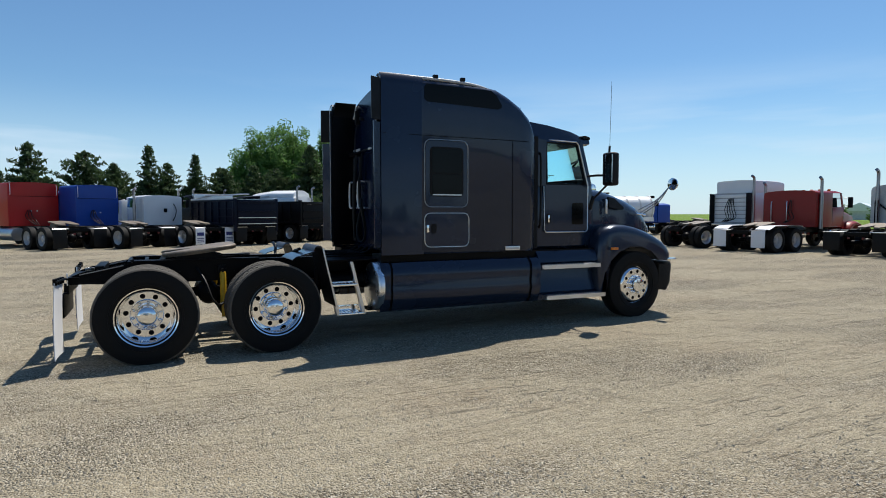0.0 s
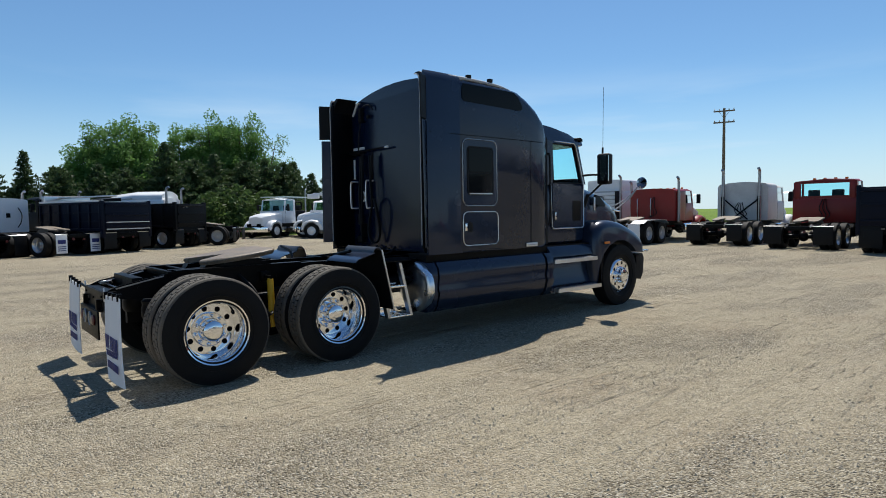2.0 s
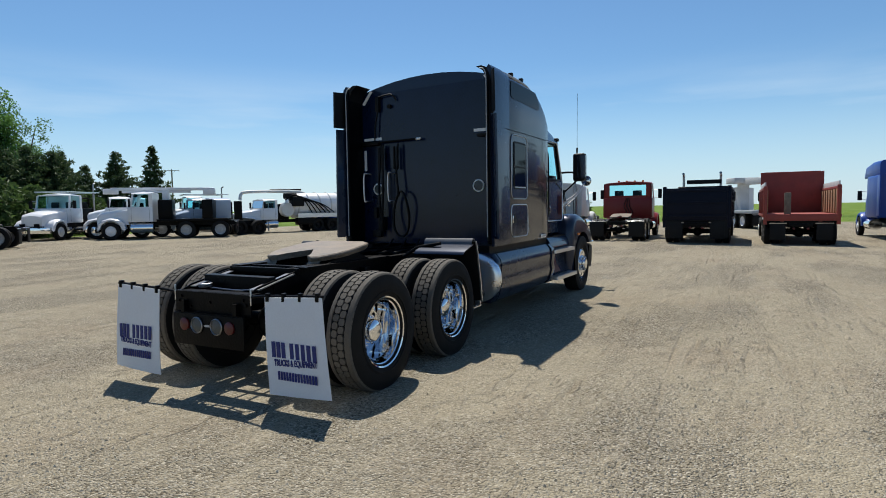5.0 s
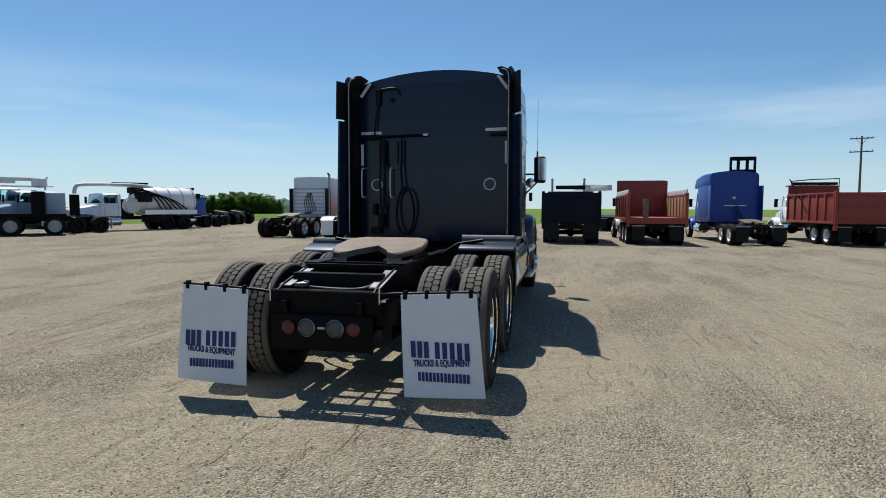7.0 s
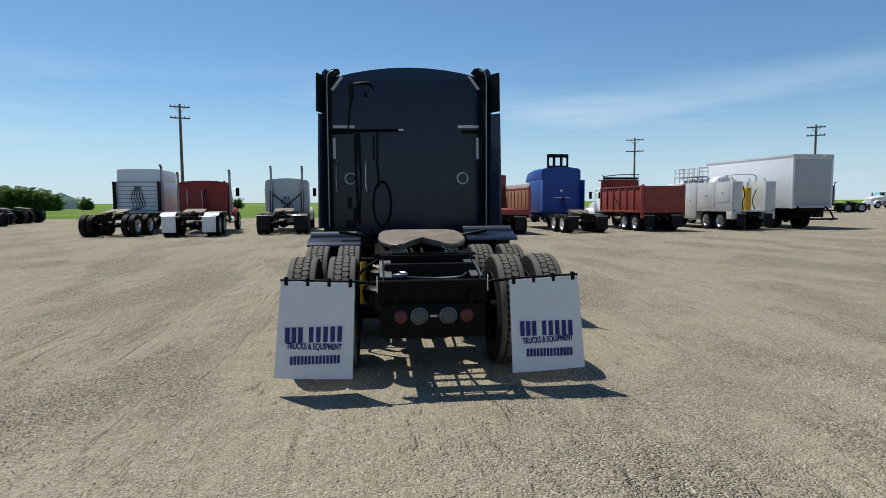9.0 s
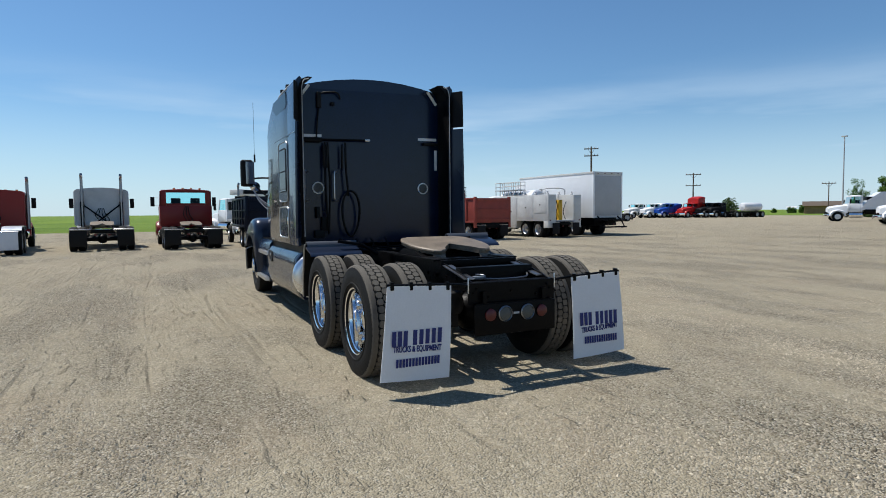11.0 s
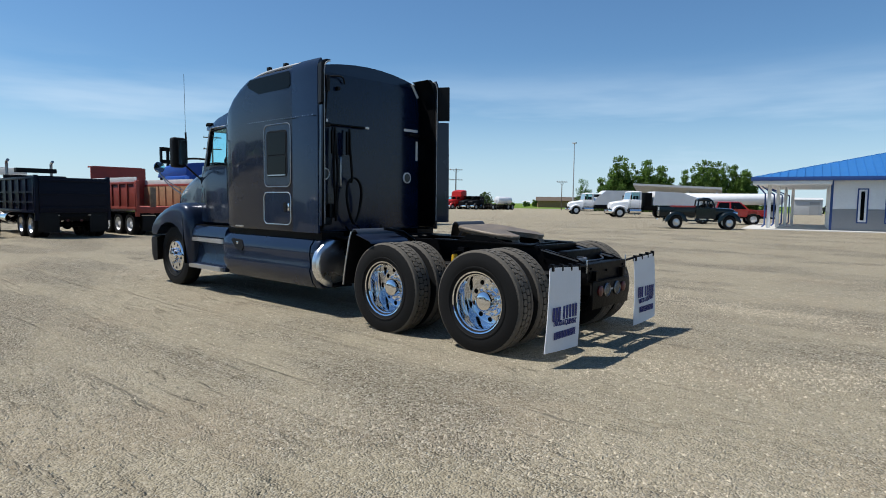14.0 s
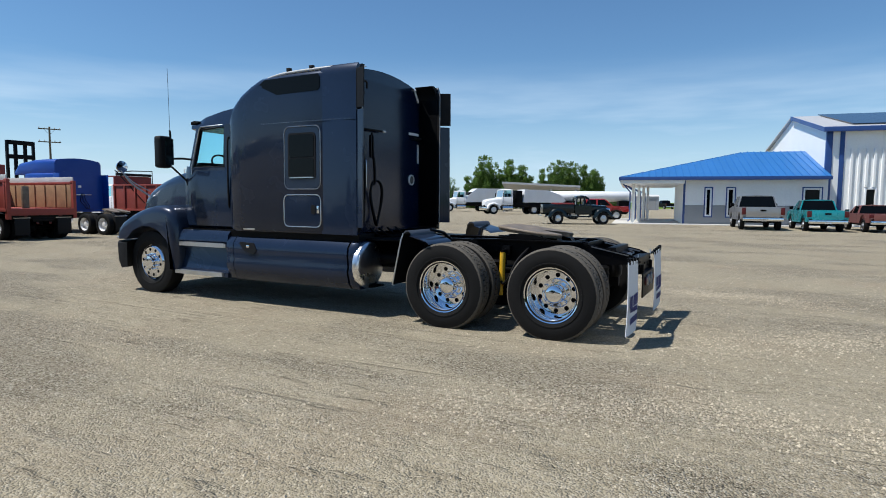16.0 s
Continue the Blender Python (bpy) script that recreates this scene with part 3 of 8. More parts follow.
bm = bmesh.new()
prism(bm, [(-0.45, 0.70), (-0.45, 0.885), (0.45, 0.885), (0.45, 0.70)], "x", -0.615, -0.602)
box(bm, -0.60, -0.50, -0.45, 0.45, 0.876, 0.888)
for y, z in ((-0.40, 0.80), (-0.37, 0.84), (0.40, 0.80), (0.37, 0.84), (0.02, 0.80), (-0.25, 0.755), (0.25, 0.755)):
    cyl(bm, (-0.615, y, z), (-0.629, y, z), 0.012, seg=6)
part("rear_crossmember", bm, "black", truck)
part("light_bar", boxes((-0.672, -0.655, -0.42, 0.42, 0.430, 0.705, 0.006), (-0.66, -0.60, -0.40, 0.40, 0.700, 0.712), (-0.66, -0.62, -0.33, -0.29, 0.705, 0.81), (-0.66, -0.62, 0.29, 0.33, 0.705, 0.81)), "black", truck)
for s, _ in SIDES:
    bm = bmesh.new()
    lathe(bm, [(0.070, -0.672), (0.072, -0.684), (0.065, -0.690), (0.061, -0.684)], 28, (0, s * 0.117, 0.610), "x")
    ring = part("work_lamp", bm, "pipe", truck, "round clear reversing lamp with a metal rim")
    bm = bmesh.new()
    lathe(bm, [(0.061, -0.682), (0.045, -0.688), (0.0005, -0.691)], 28, (0, s * 0.117, 0.610), "x")
    part("lens", bm, "whitelens", ring)
    part("tail_lamp", made(lambda b: lathe(b, [(0.054, -0.672), (0.054, -0.686), (0.040, -0.694), (0.0005, -0.697)], 24, (0, s * 0.268, 0.610), "x")), "redlens", truck, "round red tail lamp")
# bright edges of the rail ends, a gladhand bracket and a hose coil behind the crossmember
for s, _ in SIDES:
    part("rail_end_edge", boxes((-0.618, -0.606, s * 0.448, s * 0.458, 0.80, 0.935, 0.002)), "brushed", truck, "bright metal edge of the frame rail")
    bm = bmesh.new()
    prism(bm, [(-0.50, 0.905), (-0.50, 0.915), (-0.06, 1.005), (-0.06, 0.995)], "y", s * 0.33, s * 0.43)
    part("rail_ramp", bm, "pipe", truck, "grey steel ramp on the frame rail")
bm = bmesh.new()
tube(bm, [(-0.45 + 0.05 * math.cos(a * 0.7), 0.26 + 0.06 * math.sin(a * 0.7), 0.90 + 0.012 * a / 6) for a in range(19)], 0.009, 6)
tube(bm, curve([(-0.45, 0.20, 0.90), (-0.42, -0.05, 0.885), (-0.44, -0.26, 0.90), (-0.30, -0.34, 0.94)], 6), 0.009, 6)
part("air_hose", bm, "pipe", truck, "coiled dull grey air line")
part("crossmember", boxes((-0.02, 0.02, -0.42, 0.42, 0.985, 1.045, 0.004), (0.16, 0.20, -0.42, 0.42, 1.02, 1.05, 0.004)), "black", truck)
part("light_label", boxes((-0.676, -0.6725, -0.030, 0.030, 0.600, 0.618, 0.0)), "grey", truck)

for x in AXLES:
    bm = bmesh.new()
    cyl(bm, (x, -0.95, 0.505), (x, 0.95, 0.505), 0.075, seg=16)
    bmesh.ops.create_uvsphere(bm, u_segments=16, v_segments=10, radius=0.20, matrix=pose(x, 0, 0.505))
    cyl(bm, (x + 0.05, 0, 0.55), (x + 0.42, 0, 0.62), 0.10, 0.06)
    part("drive_axle", bm, "black", truck)
    for s, _ in SIDES:
        # air spring behind the axle, on its arm
        bm = bmesh.new()
        lathe(bm, [(0.10, 0.56), (0.125, 0.60), (0.128, 0.68), (0.115, 0.72), (0.128, 0.76), (0.10, 0.78)], 18, (x - 0.33, s * 0.40, 0), "z", True)
        box(bm, x - 0.42, x + 0.40, s * 0.36, s * 0.44, 0.44, 0.56)
        part("air_spring", bm, "plastic", truck)
        bm = bmesh.new()
        sx = x + (0.825 if x == AXLES[0] else 0.62)
        cyl(bm, (sx, s * 0.63, 0.36), (sx, s * 0.60, 0.60), 0.024)
        cyl(bm, (sx, s * 0.61, 0.50), (sx, s * 0.59, 0.885), 0.036)
        cyl(bm, (sx, s * 0.59, 0.885), (sx, s * 0.59, 0.90), 0.030)
        if x == AXLES[0]:
            shock = part("shock_absorber", bm, "yellow", truck, "yellow shock absorber")
            part("mount", made(lambda b: (cyl(b, (sx, s * 0.62, 0.915), (sx, s * 0.42, 0.915), 0.02), box(b, sx - 0.05, sx + 0.05, s * 0.40, s * 0.48, 0.86, 0.97, 0.006))), "black", shock)
        else:
            part("shock_absorber", bm, "plastic", truck)
for x in (-0.30, 0.85, 1.9, 2.6, 3.6, 4.8, 5.9):
    part("crossmember", boxes((x - 0.05, x + 0.05, -0.39, 0.39, 0.82, 1.0, 0.01)), "black", truck)
# cylinders added between the rails to block sunlight under the truck
for x, r in ((0.86, 0.13), (2.02, 0.12)):
    bm = bmesh.new()
    lathe(bm, [(0.0005, -0.40), (r * 0.8, -0.385), (r, -0.35), (r, 0.35), (r * 0.8, 0.385), (0.0005, 0.40)], 20, (x, 0, 0.62), "y")
    part("air_tank", bm, "black", truck, "black cylinder added to keep sunlight off the ground below")
part("driveshaft", made(lambda b: cyl(b, (0.45, 0, 0.6), (5.6, 0, 0.72), 0.06)), "black", truck)
part("front_axle", made(lambda b: cyl(b, (FRONT, -0.85, 0.42), (FRONT, 0.85, 0.42), 0.06)), "black", truck)
bm = bmesh.new()
box(bm, 5.4, 7.4, -0.40, 0.40, 0.55, 1.2, 0.08)
part("engine_block", bm, "black", truck)
# hoses and cables between the rails
for k in range(5):
    bm = bmesh.new()
    y0 = random.uniform(-0.3, 0.3)
    tube(bm, curve([(-0.55, y0, 0.86), (0.0, y0 + random.uniform(-.08, .08), 0.80), (0.7, y0 * 0.5, 0.86), (1.6, y0 * 0.6, 0.97), (2.9, y0, 0.98)], 5), 0.014, 6)
    part("air_hose", bm, "plastic", truck)
for s, _ in SIDES:
    bm = bmesh.new()
    tube(bm, curve([(0.72, s * 0.42, 0.95), (0.80, s * 0.62, 0.80), (0.88, s * 0.72, 0.58), (0.98, s * 0.66, 0.52), (1.08, s * 0.45, 0.68)], 6), 0.016, 6)
    part("brake_hose", bm, "plastic", truck)
    for x in AXLES:
        bm = bmesh.new()
        cyl(bm, (x + 0.17, s * 0.50, 0.62), (x + 0.36, s * 0.50, 0.66), 0.085, seg=18)
        cyl(bm, (x + 0.26, s * 0.50, 0.64), (x + 0.30, s * 0.50, 0.648), 0.098, seg=18)
        part("brake_chamber", bm, "black", truck)

# --- fifth wheel
bm = bmesh.new()
half = [(0.60, 0.075), (0.47, 0.165), (0.37, 0.205), (0.34, 0.27), (0.38, 0.345), (0.55, 0.435), (0.72, 0.465), (1.00, 0.455), (1.13, 0.41), (1.20, 0.30)]
plate = half + [(x, -y) for x, y in reversed(half)] + [(0.70, 0.0)]


def tilt(x, z):
    a = radians(7.0)
    return (0.75 + (x - 0.75) * math.cos(a) - z * math.sin(a), 1.150 + (x - 0.75) * math.sin(a) + z * math.cos(a))


def plate_ring(z, inset):
    out = []
    for px, py in plate:
        q = 1 - inset
        x, zz = tilt(0.76 + (px - 0.76) * q, z)
        out.append((x, py * q * 0.97 - 0.015, zz))
    return out


ring_loft(bm, [plate_ring(-0.035, 0.03), plate_ring(0.0, 0.0), plate_ring(0.012, 0.006), plate_ring(0.022, 0.03)])
for s in (-1, 1):   # turned-down skirt at the rear lips
    pts = [(tilt(0.385, -0.03), s * 0.335 - 0.015), (tilt(0.345, -0.03), s * 0.27 - 0.015), (tilt(0.375, -0.03), s * 0.20 - 0.015)]
    a = [bm.verts.new((p[0], y, p[1])) for p, y in pts]
    b = [bm.verts.new((p[0] - 0.035, y, p[1] - 0.055)) for p, y in pts]
    for i in range(2):
        bm.faces.new((a[i], a[i + 1], b[i + 1], b[i]))
fifth = part("fifth_wheel", bm, "steel", truck, "greasy worn steel fifth wheel plate, tilted back", 30)
part("fifth_wheel_ribs", boxes((0.55, 1.0, -0.40, -0.34, 1.05, 1.12, 0.01), (0.55, 1.0, 0.34, 0.40, 1.05, 1.12, 0.01), (0.80, 0.88, -0.38, 0.38, 1.05, 1.13, 0.01)), "black", fifth)
bm = bmesh.new()
for s in (-1, 1):
    prism(bm, [(0.35, 1.035), (1.15, 1.035), (0.92, 1.12), (0.68, 1.12)], "y", s * 0.40 - 0.03, s * 0.40 + 0.03)
    box(bm, 0.05, 1.45, s * 0.36, s * 0.47, 1.036, 1.052)
part("slider_bracket", bm, "black", truck)
for s, _ in SIDES:
    bm = bmesh.new()
    box(bm, 0.0, 0.75, s * 0.31, s * 0.36, 1.037, 1.056, 0.006)
    part("pickup_ramp", bm, "black", truck)

# --- quarter fenders ahead of the drive tyres
for s, _ in SIDES:
    bm = bmesh.new()
    drop = 0.055 if s > 0 else 0.0

    def sheet(line, y0, y1, thick=0.010):
        b = bmesh.new()
        line = [(x, z - drop) for x, z in line]
        ring_loft(b, [[(x, y0, z), (x, y1, z), (x + thick * 0.3, y1, z + thick), (x + thick * 0.3, y0, z + thick)] for x, z in line])
        return mirrored(b, s)
    bm.free()
    q = part("quarter_fender", sheet([(1.70, 1.060), (1.735, 1.088), (1.92, 1.140), (1.960, 1.150)], 0.64, 1.265), "paint_blue", truck, "glossy dark blue quarter fender with a rolled grey top")
    part("rolled_edge", sheet([(1.952, 1.152), (1.965, 1.190), (1.995, 1.212), (2.035, 1.208), (2.058, 1.180)], 0.63, 1.245, 0.012), "rolled", q, "dull grey rolled top edge")
    bm = bmesh.new()
    ring_loft(bm, [[(x, y0, z), (x, y1, z), (x + 0.012, y1, z), (x + 0.012, y0, z)] for x, y0, y1, z in ((2.056, 0.63, 1.245, 1.188 - drop), (2.085, 0.63, 1.25, 1.05), (2.16, 0.66, 1.25, 0.72), (2.215, 0.70, 1.24, 0.48))])
    part("apron", mirrored(bm, s), "plastic", q)
    bm = bmesh.new()
    ring_loft(bm, [[(x - 0.004, y, z), (x + 0.014, y, z), (x + 0.014, y + 0.014, z), (x - 0.004, y + 0.014, z)] for x, y, z in ((2.056, 1.245, 1.188 - drop), (2.085, 1.25, 1.05), (2.16, 1.25, 0.72), (2.215, 1.24, 0.48))])
    part("bright_edge", mirrored(bm, s), "brushed", q, "bright folded edge of the apron")
    bm = bmesh.new()
    tube(bm, [(1.80, 0.42, 1.00), (1.84, 0.60, 1.12), (1.86, 0.90, 1.17)], 0.020, 8)
    part("bracket", mirrored(bm, s), "black", q)

# --- deck step on the right, behind the tank
bm = bmesh.new()
for x in (2.14, 2.47):
    ring_loft(bm, [[(x + d - 0.02, -1.05, z), (x + d + 0.02, -1.05, z), (x + d + 0.02, -0.98, z), (x + d - 0.02, -0.98, z)] for d, z in ((0.0, 1.00), (0.16, 0.34))])
ladder = part("deck_ladder", bm, "brushed", truck, "aluminium ladder step leaning against the deck")
for z, d, high in ((0.345, 0.16, 0.09), (0.715, 0.075, 0.022)):
    bm = bmesh.new()
    box(bm, 2.14 + d, 2.47 + d, -1.055, -0.84, z - 0.015, z + 0.012, 0.006)
    box(bm, 2.14 + d, 2.47 + d, -0.845, -0.835, z - 0.015, z + high, 0.003)
    for k in range(6):
        box(bm, 2.17 + d + 0.048 * k, 2.185 + d + 0.048 * k, -1.04, -0.86, z + 0.012, z + 0.018)
    part("tread_plate", bm, "chrome", ladder)
bm = bmesh.new()
box(bm, 2.2, 2.95, -0.92, 0.92, 1.000, 1.020, 0.006)
part("deck_plate", bm, "black", truck, "black ribbed deck plate behind the sleeper")
# air tanks below the deck plate
for s in (1, -1):
    bm = bmesh.new()
    cyl(bm, (2.15, s * 0.62, 0.74), (2.80, s * 0.62, 0.74), 0.12, seg=20)
    part("air_tank", bm, "black", truck)


# --- mud flaps
def text_mesh(words, size):
    c = bpy.data.curves.new("lettering", "FONT")
    c.body, c.size, c.align_x, c.align_y, c.extrude = words, size, "CENTER", "CENTER", 0.0015
    c.offset = 0.0022
    ob = new("lettering", c)
    me = bpy.data.meshes.new_from_object(ob.evaluated_get(bpy.context.evaluated_depsgraph_get()))
    bpy.data.objects.remove(ob)
    me.materials.clear()
    me.materials.append(M["navy"])
    return me


for s, _ in SIDES:
    y0, y1 = s * 0.630, s * 1.206
    lean = -s * 1.6
    bm = bmesh.new()
    tube(bm, curve([(-0.60, s * 0.44, 0.865), (-0.62, s * 0.60, 0.888), (-0.63, s * 1.21, 0.918)], 4), 0.013, 8)
    hang = part("flap_hanger", bm, "black", truck)
    flap = bmesh.new()
    ys = [y0 + (y1 - y0) * k / 10 for k in range(11)]
    grid = []
    for k in range(13):
        z = 0.885 - 0.780 * k / 12
        row = []
        for y in ys:
            bow = 0.012 * math.sin(math.pi * (y - y0) / (y1 - y0)) + 0.014 * math.sin(k / 12 * 2.6)
            lift = 0.030 * (y - y0) / (y1 - y0)
            yy = y + s * (0.030 + 0.045 * (y - y0) / (y1 - y0)) * k / 12
            row.append((yy, -0.640 - bow, z + lift))
        grid.append(row)
    for back in (0.0, 0.007):
        vs = [[flap.verts.new((x + back, y, z)) for y, x, z in row] for row in grid]
        for a in range(12):
            for b in range(10):
                flap.faces.new((vs[a][b], vs[a][b + 1], vs[a + 1][b + 1], vs[a + 1][b]))
        if back == 0:
            first = vs
    edge = lambda v: [v[0][i] for i in range(11)] + [v[k][10] for k in range(1, 13)] + [v[12][i] for i in range(9, -1, -1)] + [v[k][0] for k in range(11, 0, -1)]
    ea, eb = edge(first), edge(vs)
    for i in range(len(ea)):
        j = (i + 1) % len(ea)
        flap.faces.new((ea[i], ea[j], eb[j], eb[i]))
    fo = part("mud_flap", flap, "flap", truck, "white mud flap with navy printed lines")
    for k in range(4):
        y = y0 + (y1 - y0) * (0.06 + 0.29 * k)
        zc = 0.895 + 0.030 * (y - y0) / (y1 - y0)
        part("clamp", boxes((-0.655, -0.615, y - 0.014, y + 0.014, zc - 0.045, zc + 0.022, 0.004)), "black", fo)
    yc = (y0 + y1) / 2 + s * 0.024
    roll = s * 2.9

    def on_flap(v, z):
        return pose(-0.668, yc + v + s * 0.018 * (0.6 - z) / 0.3, z, roll, 0, 0) @ pose(0, 0, 0, 90, 0, -90)
    # a heading of plain bars, a line of words, a row of bars below
    for v in (0.195, 0.150, 0.105, 0.030, -0.020, -0.070, -0.120, -0.170):
        bm = bmesh.new()
        box(bm, -0.018, 0.018, -0.062, 0.062, -0.0015, 0.0015)
        put(finish(bm, "print_bar", M["navy"]), "print_bar", fo, on_flap(v * 1.12 - 0.004, 0.482))
    put(text_mesh("TRUCKS & EQUIPMENT", 0.066), "lettering", fo, on_flap(0.002, 0.385) @ Matrix.Diagonal((0.63, 1.05, 1, 1)))
    for k in range(14):
        bm = bmesh.new()
        box(bm, -0.010, 0.010, -0.034, 0.034, -0.0015, 0.0015)
        put(finish(bm, "print_bar", M["navy"]), "print_bar", fo, on_flap(0.178 - 0.0285 * k, 0.278))


# --- sleeper
def section(x, hw, z0, zs, zc, rs, n=7, tuck=0.03):
    """Upright sides from z0, rounded at the shoulder zs and crowned to zc."""
    half = [(hw - tuck, z0), (hw, z0 + 0.05), (hw, zs - rs)]
    for k in range(1, n + 1):
        a = math.pi / 2 * k / n
        half.append((hw - rs + rs * math.cos(a), zs - rs + rs * math.sin(a)))
    for k in (0.75, 0.5, 0.25):
        y = (hw - rs) * k
        half.append((y, zs + (zc - zs) * (1 - k * k)))
    full = [(x, y, z) for y, z in half] + [(x, 0, zc)] + [(x, -y, z) for y, z in half[::-1]]
    return full


ZB = 1.075
bm = bmesh.new()
secs = [(3.10, 1.120, 3.29, 3.425, 0.10), (3.30, 1.160, 3.30, 3.44, 0.10), (3.8, 1.165, 3.30, 3.445, 0.10), (4.25, 1.165, 3.295, 3.445, 0.12),
        (4.50, 1.165, 3.270, 3.430, 0.13), (4.70, 1.165, 3.190, 3.392, 0.14), (4.885, 1.163, 3.085, 3.312, 0.15), (5.035, 1.155, 2.962, 3.220, 0.17),
        (5.12, 1.130, 2.84, 3.12, 0.18), (5.165, 1.085, 2.765, 3.045, 0.18), (5.195, 1.03, 2.74, 3.00, 0.18)]
ring_loft(bm, [section(x, hw, ZB, zs, zc, rs) for x, hw, zs, zc, rs in secs])
sleeper = part("sleeper", bm, "paint", truck, "dark slate metallic sleeper box", 32)
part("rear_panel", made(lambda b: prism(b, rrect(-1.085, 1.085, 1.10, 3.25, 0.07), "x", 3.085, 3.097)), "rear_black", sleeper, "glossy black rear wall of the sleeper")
# side fairings that reach behind the rear wall
for s, _ in SIDES:
    bm = bmesh.new()
    rings = []
    for x, y in ((3.32, 1.158), (3.10, 1.166), (2.92, 1.166), (2.83, 1.160)):
        rings.append([(x, y - 0.035, ZB), (x, y, ZB), (x, y, 3.20), (x, y - 0.02, 3.29), (x, y - 0.06, 3.335), (x, y - 0.09, 3.30), (x, y - 0.035, 3.18)])
    ring_loft(bm, rings)
    part("side_fairing", mirrored(bm, s), "paint", sleeper)
    splay = 0.06 if s < 0 else 0.0
    bm = bmesh.new()
    ring_loft(bm, [[(2.83, 1.125, z), (2.83, 1.155, z), (2.68, 1.155 + o + splay * 0.5, z), (2.68, 1.13 + o + splay * 0.5, z)] for z, o in ((2.74, 0.065), (3.00, 0.06), (3.245, 0.055))])
    ex = part("side_extender", mirrored(bm, s), "plastic", truck, "black rubber side extender flap")
    bm = bmesh.new()
    ring_loft(bm, [[(2.83, 1.115, z), (2.83, 1.150, z), (2.70, 1.150 + o + splay, z), (2.70, 1.125 + o + splay, z)] for z, o in ((1.18, 0.07), (2.0, 0.06), (2.715, 0.045))])
    part("lower_flap", mirrored(bm, s), "paint", ex)
    bm = bmesh.new()
    box(bm, 2.80, 2.83, 1.065, 1.095, 1.15, 3.15, 0.008)
    part("edge_strip", mirrored(bm, s), "plastic", ex)
    bm = bmesh.new()
    box(bm, 2.83, 3.09, 1.06, 1.125, 1.10, 3.26, 0.02)
    part("inner_column", mirrored(bm, s), "black", ex)
    # dark cap that closes the gap above the rear wall
    bm = bmesh.new()
    prism(bm, [(1.13, 3.22), (1.09, 3.295), (0.99, 3.340), (0.92, 3.335), (1.01, 3.275), (1.055, 3.18), (1.07, 3.05), (1.12, 3.05)], "x", 2.85, 3.088)
    part("roof_cap", mirrored(bm, s), "plastic", ex)
    # the sky's glint on cap and column edge, modelled as a pale tube
    bm = bmesh.new()
    tube(bm, curve([(2.792, 0.985, 3.300), (2.792, 1.05, 3.275), (2.792, 1.078, 3.19), (2.792, 1.080, 3.05), (2.792, 1.080, 2.2), (2.792, 1.080, 1.20)], 5), 0.007, 6)
    part("pale_edge", mirrored(bm, s), "grey", ex, "thin pale line drawn for the sky's glint on the edge")
    # roof-edge rail
    bm = bmesh.new()
    tube(bm, curve([(2.86, 1.085, 3.312), (3.4, 1.105, 3.312), (4.0, 1.105, 3.300), (4.30, 1.10, 3.265), (4.40, 1.095, 3.235)], 5), 0.020, 10)
    rail = part("roof_rail", mirrored(bm, s), "grey", truck, "pale grey strip along the roof edge")
    for x in (3.52, 3.95):
        bm = bmesh.new()
        box(bm, x - 0.035, x + 0.035, 1.07, 1.125, 3.32, 3.37, 0.012)
        part("marker_lamp", mirrored(bm, s), "plastic", rail)
    # skylight window, cab-high window, hatch
    up = [(3.36, 3.235), (3.33, 3.19), (3.33, 3.05), (3.37, 3.015), (4.50, 2.99), (4.555, 3.01), (4.56, 3.05), (4.47, 3.17), (4.38, 3.225)]
    bm = bmesh.new()
    prism(bm, up, "y", 1.150, 1.1685)
    part("upper_window", mirrored(bm, s), "darkglass", sleeper, "dark tinted skylight window")
    bm = bmesh.new()
    tube(bm, [(x, 1.166, z) for x, z in rrect(3.33, 4.0, 1.685, 2.545, 0.09)], 0.008, 6, True)
    part("window_trim", mirrored(bm, s), "pipe", sleeper, "bright rounded trim")
    bm = bmesh.new()
    prism(bm, rrect(3.345, 3.985, 1.70, 2.53, 0.085), "y", 1.150, 1.1675)
    door = part("bunk_door", mirrored(bm, s), "paint", sleeper)
    bm = bmesh.new()
    prism(bm, rrect(3.405, 3.925, 1.82, 2.455, 0.06), "y", 1.155, 1.174)
    part("bezel", mirrored(bm, s), "plastic", door)
    for z0, z1 in ((1.85, 2.105), (2.125, 2.43)):
        bm = bmesh.new()
        prism(bm, rrect(3.435, 3.895, z0, z1, 0.03), "y", 1.160, 1.1775)
        part("pane", mirrored(bm, s), "darkglass", door)
    part("sill_bar", mirrored(boxes((3.44, 3.89, 1.160, 1.182, 1.835, 1.85)), s), "brushed", door)
    bm = bmesh.new()
    tube(bm, [(x, 1.166, z) for x, z in rrect(3.33, 4.02, 1.165, 1.605, 0.08)], 0.0075, 6, True)
    part("hatch_trim", mirrored(bm, s), "brushed", sleeper, "bright rounded trim")
    bm = bmesh.new()
    prism(bm, rrect(3.345, 4.005, 1.18, 1.59, 0.075), "y", 1.150, 1.1675)
    hatch = part("luggage_hatch", mirrored(bm, s), "paint", sleeper)
    bm = bmesh.new()
    prism(bm, rrect(3.42, 3.50, 1.34, 1.47, 0.035), "y", 1.155, 1.173)
    latch = part("latch_cup", mirrored(bm, s), "plastic", hatch)
    part("latch", mirrored(boxes((3.44, 3.475, 1.168, 1.180, 1.355, 1.455, 0.006)), s), "chrome", latch)
    part("name_plate", mirrored(boxes((4.63, 4.865, 1.160, 1.1705, 1.095, 1.150, 0.004)), s), "brushed", sleeper, "small bright plate")
